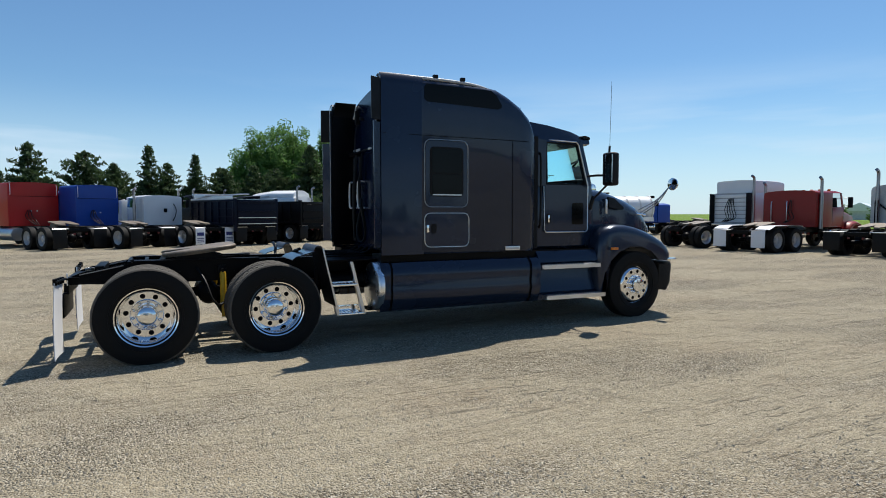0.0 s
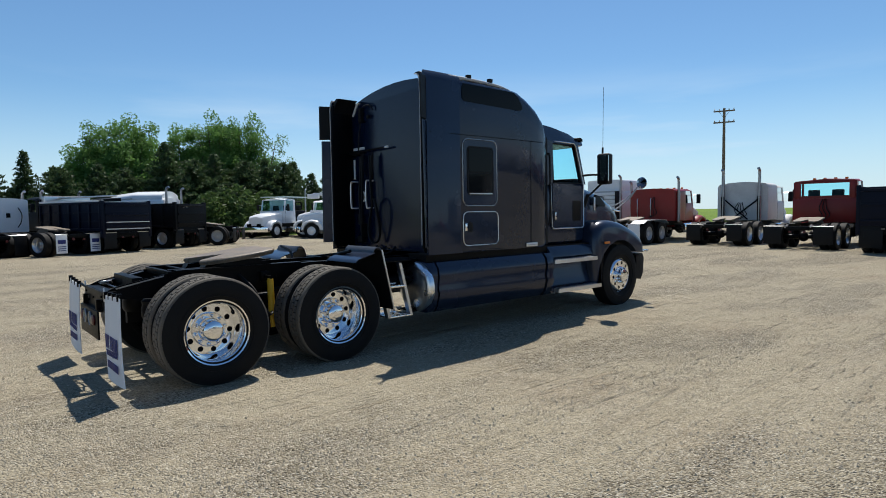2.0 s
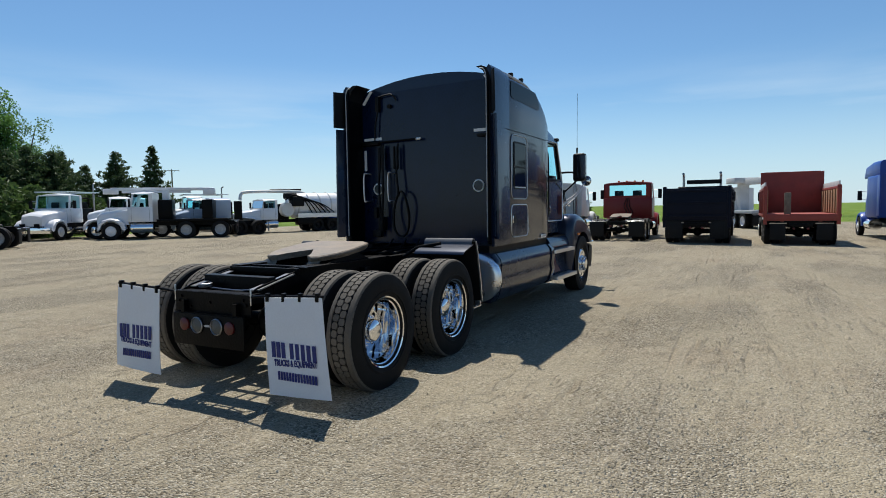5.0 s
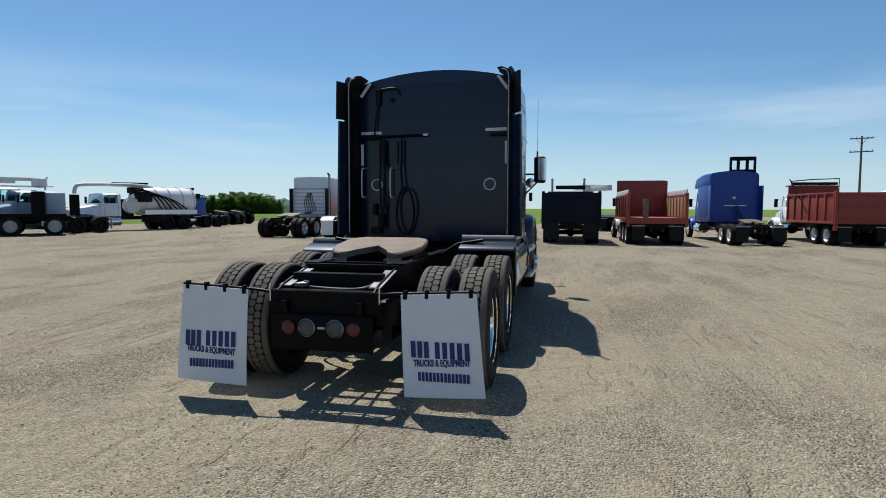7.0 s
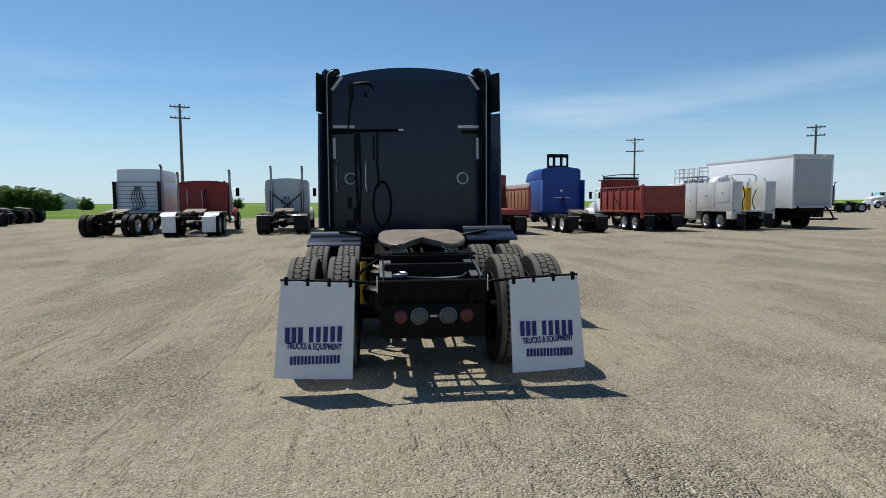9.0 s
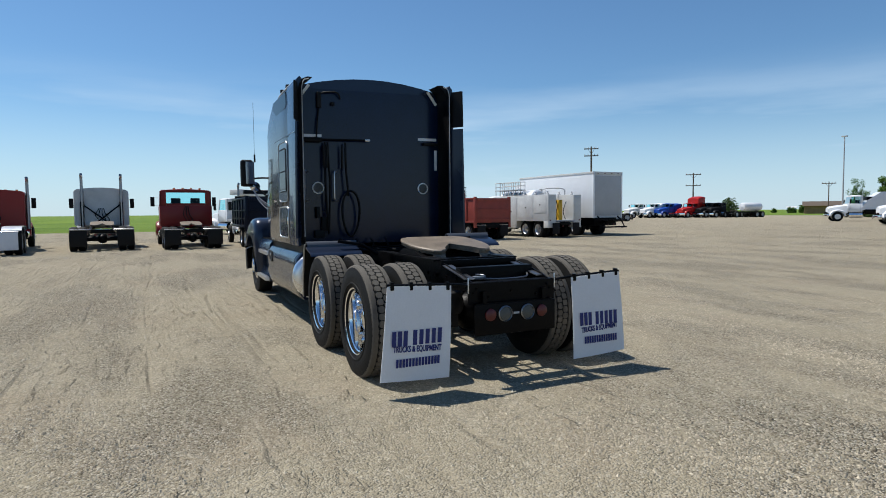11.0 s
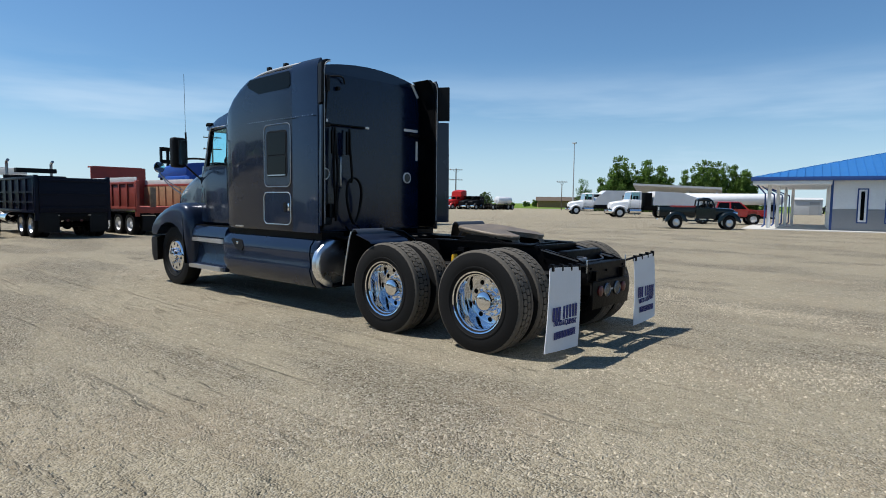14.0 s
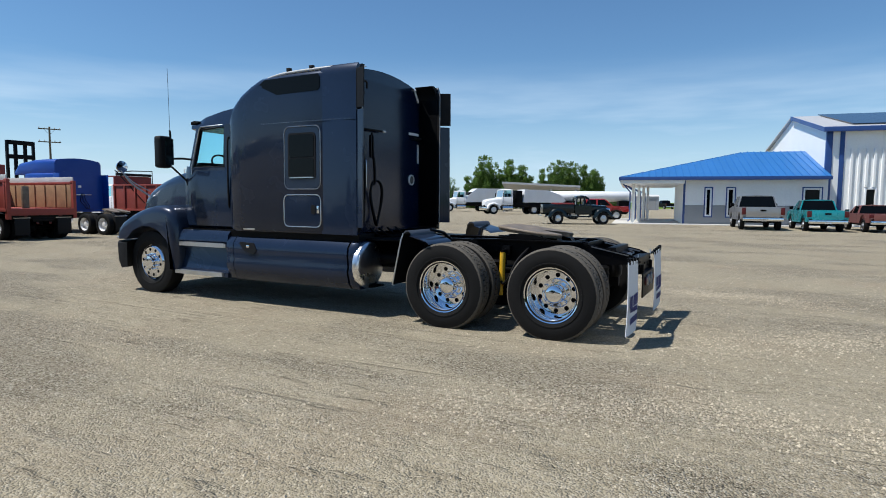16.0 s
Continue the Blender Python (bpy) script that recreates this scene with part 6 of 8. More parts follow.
# second red dump truck, tailgate up
t = dump_truck(ground_pose(23.8, -6.15, 2), "rusty red ribbed dump truck with white cab and black tarp frame", "rust", "white", 1.28, 1.10, 2.58, 5.4, rim="brushed", head=0.50)
t.scale = (0.925, 0.925, 0.925)
bm = bmesh.new()
tube(bm, [(2.7, 1.28, 1.4), (5.1, 1.30, 3.35), (5.2, 1.30, 3.4)], 0.03, 6)
tube(bm, [(5.2, 1.25, 3.3), (5.4, 0, 3.42), (5.2, -1.25, 3.45), (5.2, -1.25, 2.6)], 0.03, 6)
part("tarp_frame", bm, "black", t)

# white service truck, two cabinets with a bay between
t = thing("service_truck", ground_pose(23.3, -11.0, 3), "white service body truck with open bay and yellow crane", "truck")
t.scale = (0.95, 0.95, 0.98)
chassis(t, 9.4, (1.3, 2.6), 8.4, "brushed", fifth=False, flaps="plastic")
for s in (1, -1):
    c = part("cabinet", boxes((0.1, 6.0, s * 0.72, s * 1.36, 1.0, 2.62, 0.03), (0.1, 0.55, s * 0.72, s * 1.36, 0.6, 1.02, 0.02), (3.4, 6.0, s * 0.72, s * 1.36, 0.55, 1.02, 0.02)), "offwhite", t)
    for x0, x1, z0, z1 in ((0.3, 1.5, 1.5, 2.5), (1.6, 3.1, 1.2, 2.5), (3.3, 4.5, 0.7, 2.5), (4.6, 5.9, 0.7, 2.5)):
        bm = bmesh.new()
        box(bm, x0, x1, s * 1.355, s * 1.375, z0, z1, 0.008)
        d = part("cabinet_door", bm, "offwhite", c)
        part("latch", boxes(((x0 + x1) / 2 - 0.05, (x0 + x1) / 2 + 0.05, s * 1.372, s * 1.385, (z0 + z1) / 2 - 0.03, (z0 + z1) / 2 + 0.03)), "black", d)
    part("rear_cover", boxes((0.075, 0.105, s * 0.78, s * 1.30, 1.1, 2.5, 0.006)), "offwhite", c)
    for k in range(4):
        bm = bmesh.new()
        lathe(bm, [(0.09, 0.0), (0.10, 0.06), (0.05, 0.12), (0.05, 0.20), (0.0005, 0.22)], 12, (0.6 + 1.2 * k, s * 1.0, 2.62), "z")
        part("roof_fitting", bm, "grey", c)
    part("cabinet_lamp", boxes((0.07, 0.10, s * 1.16, s * 1.24, 1.02, 1.09)), "redlens", c)
    bm = bmesh.new()
    tube(bm, [(3.0, s * 0.8, 2.95), (6.0, s * 0.8, 2.98), (6.0, s * 0.8, 2.6)], 0.02, 6)
    for k in range(4):
        tube(bm, [(3.0 + k, s * 0.8, 2.60), (3.0 + k, s * 0.8, 2.95)], 0.015, 6)
    part("guard_rail", bm, "grey", t)
part("bay_floor", boxes((0.0, 6.0, -0.72, 0.72, 0.98, 1.06)), "grey", t)
part("crane_post", boxes((0.5, 0.75, -0.15, 0.15, 1.0, 2.3, 0.03), (0.5, 1.9, -0.10, 0.10, 2.1, 2.3, 0.03)), "yellow", t, "yellow crane arm")
bm = bmesh.new()
tube(bm, curve([(0.55, 0.3, 1.1), (0.5, 0.4, 1.5), (0.6, 0.2, 1.9), (0.7, 0.25, 2.4)], 5), 0.03, 7)
tube(bm, curve([(0.5, -0.4, 1.1), (0.6, -0.3, 1.6), (0.5, -0.45, 2.2)], 5), 0.025, 7)
part("bay_hose", bm, "black", t)
bm = bmesh.new()
lathe(bm, [(0.0005, 2.4), (0.5, 2.45), (0.66, 2.6), (0.66, 6.1), (0.0005, 6.3)], 24, (0, 0.10, 2.34), "x")
part("tank", bm, "white", t, "white tank between the cabinets")
walkway = part("walkway", boxes((3.4, 6.0, 0.55, 1.20, 2.98, 3.04, 0.01)), "grey", t, "railed walkway over the tank")
for z in (3.28, 3.52):
    bm = bmesh.new()
    tube(bm, [(3.4, 1.16, z), (6.0, 1.16, z), (6.0, 0.58, z), (3.4, 0.58, z), (3.4, 1.16, z)], 0.022, 6)
    part("handrail", bm, "offwhite", walkway)
for k in range(6):
    for y in (0.58, 1.16):
        part("rail_post", boxes((3.4 + 0.51 * k, 3.44 + 0.51 * k, y - 0.02, y + 0.02, 2.62, 3.52)), "offwhite", walkway)
bm = bmesh.new()
tube(bm, curve([(1.2, -0.95, 2.62), (1.25, -0.9, 3.0), (1.9, -0.5, 3.08), (2.6, 0.0, 3.02)], 6), 0.035, 8)
tube(bm, curve([(0.9, 0.9, 2.62), (0.95, 0.85, 2.92), (1.6, 0.5, 2.98), (2.2, 0.2, 2.9)], 6), 0.03, 8)
part("filler_pipe", bm, "grey", t)
for k in range(3):
    part("print_bar", boxes((4.75, 5.75, 1.377, 1.381, 1.95 - 0.12 * k, 2.0 - 0.12 * k)), "grey", t)
day_cab(t, 6.15, "white", 1.05, zr=2.65)

# white box truck
t = thing("box_truck", ground_pose(23.05, -14.3, 2), "plain white box truck with a dark lift gate", "truck")
t.scale = (0.94, 0.94, 1.0)
chassis(t, 10.3, (2.2,), 10.2, "white", fifth=False, flaps=None)
b = part("cargo_box", boxes((0.3, 8.3, -1.28, 1.28, 1.12, 3.95, 0.03)), "white", t)
part("rear_door", boxes((0.27, 0.302, -1.14, 1.14, 1.25, 3.72, 0.006)), "grey", b)
part("underframe", boxes((0.5, 8.2, -1.0, 1.0, 0.62, 1.12, 0.02), (3.4, 6.8, -1.22, 1.22, 0.5, 1.0, 0.02)), "black", t)
for s in (1, -1):
    part("corner_trim", boxes((0.26, 0.36, s * 1.17, s * 1.30, 1.10, 3.96, 0.01)), "white", b)
    part("roof_rail", boxes((0.3, 8.3, s * 1.27, s * 1.30, 3.83, 3.96, 0.01)), "offwhite", b)
part("roof_header", boxes((0.26, 0.36, -1.30, 1.30, 3.76, 3.96, 0.01)), "offwhite", b)
for y in (-0.9, -0.3, 0.3, 0.9):
    part("marker_lamp", boxes((0.245, 0.262, y - 0.06, y + 0.06, 3.84, 3.88)), "redlens", b)
bm = bmesh.new()
box(bm, -0.4, 0.25, -1.1, 1.1, 0.95, 1.03, 0.01)
for y in (-0.9, 0.9):
    tube(bm, [(0.3, y, 1.2), (-0.1, y, 0.9), (-0.35, y, 0.55), (-0.1, y, 0.5)], 0.05, 6)
tube(bm, [(-0.35, -1.1, 0.55), (-0.35, 1.1, 0.55)], 0.05, 6)
part("lift_gate", bm, "black", t, "black tail lift")
day_cab(t, 8.5, "white", 1.10, zr=2.75)
part("wind_deflector", boxes((8.4, 9.4, -1.0, 1.0, 2.75, 3.5, 0.25)), "white", t)

# two tractors standing far behind the box truck
for x, y, col, lab in ((55.6, -42.6, "white", "white sleeper tractor far behind the box truck"), (53.0, -45.4, "navyblue", "navy blue sleeper tractor far behind the box truck")):
    t = thing("semi_truck", ground_pose(x, y, 70), lab, "truck", "far parked tractors")
    chassis(t, 8.4, AX, 7.9, "grey", flaps="plastic")
    part("sleeper", shell(3.6, 5.4, 1.15, 1.0, 2.95, 0.1, 0.2, 0.2), col, t)
    day_cab(t, 5.4, col, 1.05)
    stack(t, 3.5, 1.0, 3.3)

# white truck with a boom beyond the black dump truck
t = thing("crane_truck", ground_pose(38.5, 3.0, 25), "white day-cab truck with a folded crane arm", "truck")
chassis(t, 7.6, (1.2, 2.5), 7.4, "white", fifth=False)
day_cab(t, 4.4, "white", 1.10, zr=2.75)
part("flat_bed", boxes((0.0, 4.1, -1.2, 1.2, 1.0, 1.2, 0.02)), "grey", t)
part("crane_mast", boxes((3.4, 3.9, -0.3, 0.3, 1.2, 3.2, 0.04), (0.6, 3.9, -0.22, 0.22, 2.9, 3.3, 0.05), (3.0, 4.3, -0.9, 0.9, 3.0, 3.4, 0.05)), "offwhite", t)

# --- north row -----------------------------------------------------------
HN = 120


def rear_fittings(t, x, paint, hw, top, y=0.0):
    """Panel joint, marker lamps, grab handles and air lines on a sleeper's rear wall."""
    part("panel_joint", boxes((x - 0.012, x, -hw + 0.12, hw - 0.12, top - 0.62, top - 0.60)), "black", t)
    for s in (1, -1):
        part("marker_lamp", boxes((x - 0.02, x, s * 0.10 + y, s * 0.16 + y, top - 1.32, top - 1.26, 0.01)), "tape", t)
        bm = bmesh.new()
        tube(bm, [(x, s * (hw - 0.10), top - 0.55), (x - 0.05, s * (hw - 0.10), top - 0.52), (x - 0.05, s * (hw - 0.10), top - 0.08), (x, s * (hw - 0.10), top - 0.05)], 0.014, 6)
        part("grab_handle", bm, "brushed", t)
    hoses(t, x - 0.03, 1.15, 1.75, 0.25 + y, 3)


t = thing("semi_truck", ground_pose(-2.10, 30.9, HN), "red high-roof sleeper tractor with round fuel tank", "truck", "parked tractors")
chassis(t, 9.0, AX, 8.45, "grey", flaps="plastic", flap_z=0.10)
part("sleeper", shell(4.2, 5.7, 1.08, 1.0, 3.0, 0.05, 0.10), "red", t)
day_cab(t, 5.7, "red", 1.02, zr=2.7)
rear_fittings(t, 4.2, "red", 1.08, 3.0)
bm = bmesh.new()
cyl(bm, (3.6, 0.92, 0.64), (5.2, 0.92, 0.64), 0.30, seg=22)
part("round_tank", bm, "brushed", t)
t = thing("semi_truck", ground_pose(0.75, 31.0, HN + 4), "bright blue high-roof sleeper tractor", "truck", "parked tractors")
chassis(t, 9.0, AX, 8.35, "grey", flaps="plastic", flap_z=0.10)
part("sleeper", shell(4.2, 5.6, 1.06, 1.0, 2.92, 0.06, 0.12), "blue", t)
part("side_box", boxes((4.0, 4.25, -1.42, -1.10, 1.15, 2.25, 0.03)), "white", t)
day_cab(t, 5.6, "blue", 1.02, zr=2.65)
rear_fittings(t, 4.2, "blue", 1.06, 2.92)
t = thing("semi_truck", ground_pose(3.40, 31.0, HN), "white flat-top sleeper tractor with printed white flaps", "truck", "parked tractors")
chassis(t, 8.0, AX, 7.5, "brushed", flaps="flap", flap_w=0.50, flap_z=0.14)
part("sleeper", shell(4.15, 4.75, 1.06, 1.0, 2.46, 0.06, 0.10), "white", t)
day_cab(t, 4.75, "white", 1.02, zr=2.46)
stack(t, 4.7, 1.22, 2.85)
stack(t, 4.7, -1.22, 2.85)
part("vent", boxes((4.12, 4.16, -0.2, -0.02, 1.65, 1.85, 0.02)), "black", t)
bm = bmesh.new()
tube(bm, curve([(4.12, -0.55, 2.1), (4.0, -0.62, 1.8), (3.9, -0.5, 1.45), (4.05, -0.45, 1.2)], 5), 0.022, 6)
part("air_line", bm, "plastic", t)
for s in (1, -1):
    for z, h in ((0.62, 0.16), (0.42, 0.035), (0.34, 0.035), (0.26, 0.03)):
        part("print_bar", boxes((-0.036, -0.0305, s * 0.62, s * 0.98, z - h / 2, z + h / 2)), "navy", t)
t = dump_truck(ground_pose(5.45, 31.6, HN - 9), "black ribbed dump truck with dark blue tailgate and bright rail", "darkblue", "dumpblack", 1.16, 1.05, 2.28, 4.6, side="grid", head=0.2)
part("bright_rail", boxes((-0.14, -0.10, -1.05, 1.05, 1.36, 1.40), (-0.14, -0.10, -1.05, 1.05, 1.06, 1.10)), "brushed", t)
part("tarp_rail", boxes((0.0, 4.6, 1.06, 1.18, 2.28, 2.36, 0.01), (0.0, 4.6, -1.18, -1.06, 2.28, 2.36, 0.01)), "tape", t)
part("tarp_bow", boxes((0.3, 4.6, 0.2, 0.5, 2.52, 2.58, 0.02), (4.3, 4.6, -1.1, 1.1, 2.30, 2.62, 0.03)), "brushed", t)
stack(t, 4.9, -0.9, 2.9)
stack(t, 4.9, 0.9, 2.9)
t = dump_truck(ground_pose(8.95, 33.6, HN), "weathered black dump truck with a slanted tailgate", "dumpblack", "dumpblack", 1.08, 1.10, 2.25, 4.2, tarp=False)
part("number_plate", boxes((-0.09, -0.075, 0.30, 0.62, 2.06, 2.16)), "offwhite", t)
t = thing("semi_truck", ground_pose(11.9, 34.6, HN + 20), "white round-roof sleeper tractor with two stacks", "truck", "parked tractors")
chassis(t, 8.6, AX, 8.6, "grey", flaps="plastic")
part("sleeper", shell(3.6, 5.8, 1.16, 1.0, 2.55, 0.1, 0.18), "white", t)
part("raised_roof", shell(3.7, 6.9, 1.08, 2.50, 2.85, 0.14, 0.24, 0.6), "white", t)
day_cab(t, 5.8, "white", 1.08, zr=2.6)
stack(t, 3.5, 1.0, 3.2)
stack(t, 3.5, -1.0, 3.2)


def work_truck(m, label, paint, rear, axles, length=8.0, zr=2.72, start=0.0, hood=1.75):
    """A white day-cab truck; rear builds what stands behind the cab."""
    t = thing("work_truck", m, label, "truck", "parked work trucks")
    chassis(t, length, axles, 5.955 + hood / 2, "grey", "white", fifth=False, start=start)
    day_cab(t, 4.6, paint, 1.08, zr=zr, hood=hood)
    rear(t)
    return t


def rear_engine(t):
    m = part("machine", boxes((3.0, 4.2, -0.85, 0.85, 1.0, 1.9, 0.1), (3.2, 3.9, -0.6, 0.6, 1.9, 2.3, 0.08)), "black", t)
    for y in (-0.5, 0.0, 0.5):
        bm = bmesh.new()
        tube(bm, curve([(3.1, y, 2.0), (3.4, y + 0.2, 2.5), (3.9, y, 2.45), (4.3, y - 0.1, 2.0)], 5), 0.05, 7)
        part("pipe_loop", bm, "dumpblack", m)
    part("rack", boxes((2.6, 5.9, -1.0, -0.94, 2.86, 2.92), (2.6, 5.9, 0.94, 1.0, 2.86, 2.92), (5.7, 5.8, -1.0, 1.0, 2.84, 2.92), (3.0, 3.1, -1.0, 1.0, 2.84, 2.92)), "brushed", t)
    part("flat_bed", boxes((2.4, 4.3, -1.15, 1.15, 1.0, 1.12, 0.01)), "black", t)
    bm = bmesh.new()
    cyl(bm, (3.0, 0.95, 0.72), (4.6, 0.95, 0.72), 0.26, seg=18)
    part("round_tank", bm, "chrome", t)
    stack(t, 3.1, 0.9, 3.5, 0.05)


def rear_crew(t):
    c = part("crew_box", shell(3.75, 4.62, 1.08, 1.0, 2.42, 0.05, 0.08), "white", t)
    part("crew_window", boxes((3.86, 4.16, 1.07, 1.095, 1.75, 2.15, 0.0)), "darkglass", c)
    part("handle_rail", boxes((3.8, 4.6, 1.085, 1.10, 1.45, 1.49)), "black", c)
    part("roof_beacon", boxes((4.2, 4.7, -0.5, 0.5, 2.48, 2.60, 0.04)), "dumpblack", t)
    part("flat_bed", boxes((2.2, 5.7, -1.20, 1.20, 0.92, 1.12, 0.01)), "black", t)
    for x in (5.25, 4.05):
        for s in (1, -1):
            wheel(t, x, s * 1.08, s, "white", False)


def rear_crane(t):
    part("crane_base", boxes((3.6, 4.4, -0.6, 0.6, 1.0, 2.3, 0.06)), "black", t)
    b = part("boom", boxes((1.5, 7.0, -0.12, 0.12, 2.86, 3.04, 0.03), (2.6, 6.4, -0.09, 0.09, 2.72, 2.86, 0.02)), "white", t)
    part("boom_head", boxes((1.2, 1.9, -0.25, 0.25, 2.55, 3.02, 0.10)), "white", b)
    part("boom_tip", boxes((6.6, 7.4, -0.16, 0.16, 2.66, 2.98, 0.06)), "white", b)
    part("side_rack", boxes((1.3, 1.9, -1.1, 1.1, 1.15, 2.3, 0.03)), "black", t)
    part("tower", boxes((3.8, 4.2, -0.25, 0.25, 2.25, 2.9, 0.05)), "white", t)
    part("flat_bed", boxes((0.4, 4.4, -1.15, 1.15, 1.0, 1.15, 0.01)), "black", t)


work_truck(ground_pose(22.9, 44.5, 205), "white day-cab truck with a black machine and chrome tank", "white", rear_engine, (3.4,), start=2.4)
work_truck(ground_pose(24.55, 36.7, 146), "white truck with a crew box and three white-rimmed axles", "white", rear_crew, (2.9,), zr=2.5, start=2.2, hood=1.0)
work_truck(ground_pose(23.4, 32.9, 132), "white truck with a long folded crane boom", "white", rear_crane, (0.9, 2.8))
work_truck(ground_pose(33.4, 40.6, 150), "pale cab of a truck standing behind the row", "offwhite", rear_engine, (3.4,), start=2.4)
t = thing("semi_truck", ground_pose(26.9, 33.9, 152), "pale blue-grey sleeper tractor with black side fairing", "truck", "parked tractors")
t.scale = (0.92, 0.92, 0.92)
chassis(t, 6.4, AX, 5.6, "dumpblack", flaps="flap", flap_w=0.3)
part("sleeper", shell(2.75, 4.1, 1.12, 1.0, 2.55, 0.1, 0.2), "palegrey", t)
for s in (1, -1):
    part("side_fairing", boxes((2.0, 2.55, s * 1.1, s * 1.2, 1.1, 2.4, 0.01)), "black", t)
day_cab(t, 4.1, "palegrey", 1.05, hood=0.9)
hoses(t, 2.71, 1.2, 2.0, 0.0, 3)

# vacuum tank truck, seen along its side
t = thing("vacuum_truck", ground_pose(34.0, 32.8, 157), "white vacuum tank truck with hose boom and dished tank end", "truck")
t.scale = (0.92, 0.92, 0.92)
chassis(t, 8.6, (1.4, 2.7), 8.6, "dumpblack", fifth=False)
bm = bmesh.new()
lathe(bm, [(0.0005, 0.0), (0.45, 0.04), (0.85, 0.18), (1.0, 0.32), (1.0, 4.3), (0.80, 4.6), (0.0005, 4.75)], 30, (0, 0, 2.10), "x")
tank = part("tank", bm, "white", t, "white cylindrical tank")
for x in (0.35, 1.3, 2.3, 3.3, 4.2):
    bm = bmesh.new()
    lathe(bm, [(0.99, x), (1.05, x), (1.05, x + 0.08), (0.99, x + 0.08)], 30, (0, 0, 2.10), "x")
    part("tank_ring", bm, "offwhite", tank)
part("tank_clamp", boxes((-0.12, 0.16, 0.70, 0.95, 2.3, 2.7, 0.04), (-0.12, 0.16, -0.95, -0.70, 2.3, 2.7, 0.04), (-0.1, 0.2, -0.2, 0.2, 2.95, 3.15, 0.04)), "black", tank)
bm = bmesh.new()
tube(bm, curve([(3.4, 0.2, 3.05), (4.2, 0.2, 3.18), (6.4, 0.2, 3.18), (8.2, 0.2, 3.12), (8.6, 0.2, 2.95), (8.7, 0.2, 2.5)], 6), 0.12, 10)
part("hose_boom", bm, "offwhite", t)
bm = bmesh.new()
tube(bm, curve([(3.6, 0.1, 3.35), (5.0, 0.1, 3.32), (6.2, 0.1, 3.30)], 4), 0.07, 8)
part("boom_ram", bm, "black", t)
bm = bmesh.new()
lathe(bm, [(0.0005, 0.55), (0.5, 0.55), (0.55, 0.5), (0.55, -0.5), (0.5, -0.55), (0.0005, -0.55)], 20, (5.2, 0.45, 1.75), "y")
part("hose_reel", bm, "offwhite", t)
part("pump_box", boxes((4.9, 5.8, -0.9, 0.5, 1.0, 2.2, 0.05)), "black", t)
part("walkway", boxes((0.4, 4.5, 1.0, 1.25, 1.12, 1.18), (0.4, 4.5, 1.22, 1.25, 1.18, 1.45)), "brushed", t)
part("side_locker", boxes((3.0, 4.5, 0.7, 1.2, 0.55, 1.1, 0.03)), "black", t)
part("pump_housing", boxes((3.9, 4.9, 0.55, 1.22, 2.0, 2.75, 0.10), (4.4, 5.3, 0.3, 1.0, 2.6, 3.05, 0.10)), "dumpblack", t)
for k in range(6):
    bm = bmesh.new()
    tube(bm, curve([(5.4 - 0.3 * k, 0.9, 2.5), (4.7 - 0.4 * k, 1.15, 2.9 - 0.12 * k), (3.9 - 0.4 * k, 1.2, 2.45 - 0.1 * k), (3.2 - 0.4 * k, 1.14, 1.5)], 6), 0.05, 6)
    part("suction_hose", bm, "dumpblack", t)
day_cab(t, 6.1, "white", 1.05)
t = thing("semi_truck", ground_pose(38.5, 33.8, 172), "blue tractor with dark frame at the end of the row", "truck", "parked tractors")
t.scale = (0.92, 0.92, 0.92)
chassis(t, 6.6, AX, 5.9, "dumpblack", flaps="plastic")
part("sleeper", shell(2.4, 3.6, 1.15, 1.0, 2.5, 0.1, 0.2), "blue", t)
day_cab(t, 3.6, "blue", 1.05)
for k, (x, y) in enumerate(((42.2, 33.9), (45.4, 34.2))):
    t = thing("bare_chassis", ground_pose(x, y, 95), "bare black truck chassis on dual tyres", "chassis", "bare chassis")
    chassis(t, 3.2, AX, 2.9, "dumpblack", flaps=None)


# ---------------------------------------------------------------- office and workshop
BUILDING = pose(-6.92, -26.77, 0.10, 0, 0, 8.45)     # x: along the front away from the workshop, y: out of the front


def building_thing(name, label, category, back=0.0):
    return thing(name, BUILDING @ pose(0, back, 0), label, category)


office = building_thing("office_building", "white single-storey office with blue metal hip roof and open porch", "building")
WALL_Y, WALL_U = -0.75, 8.38
EAVE, RIDGE_Z, RIDGE_U, RIDGE_V = 3.11, 5.15, 3.91, -6.5


def wall_with_openings(bm, u0, u1, z0, z1, y0, y1, holes):
    """A wall along x between u0 and u1 with rectangular holes (a, b, lo, hi), left to right."""
    x = u0
    for a, b, lo, hi in sorted(holes):
        box(bm, x, a, y0, y1, z0, z1)
        if lo > z0:
            box(bm, a, b, y0, y1, z0, min(lo, z1))
        if hi < z1:
            box(bm, a, b, y0, y1, max(hi, z0), z1)
        x = b
    box(bm, x, u1, y0, y1, z0, z1)


wins = [(5.36, 5.67, 0.62, 2.33), (6.73, 6.98, 0.62, 2.33), (0.42, 1.29, 1.30, 2.33)]
bm = bmesh.new()
wall_with_openings(bm, 0.02, WALL_U, 1.28, EAVE, WALL_Y - 0.18, WALL_Y, wins)
part("front_wall", bm, "siding", office, "white ribbed steel wall")
bm = bmesh.new()
wall_with_openings(bm, 0.02, WALL_U, 0.0, 1.27, WALL_Y - 0.18, WALL_Y + 0.02, [w for w in wins if w[2] < 1.2])
part("wainscot", bm, "wains", office, "grey lower wall panel")
part("end_wall", boxes((WALL_U - 0.18, WALL_U, -9.5, WALL_Y - 0.18, 0.0, EAVE)), "siding", office)
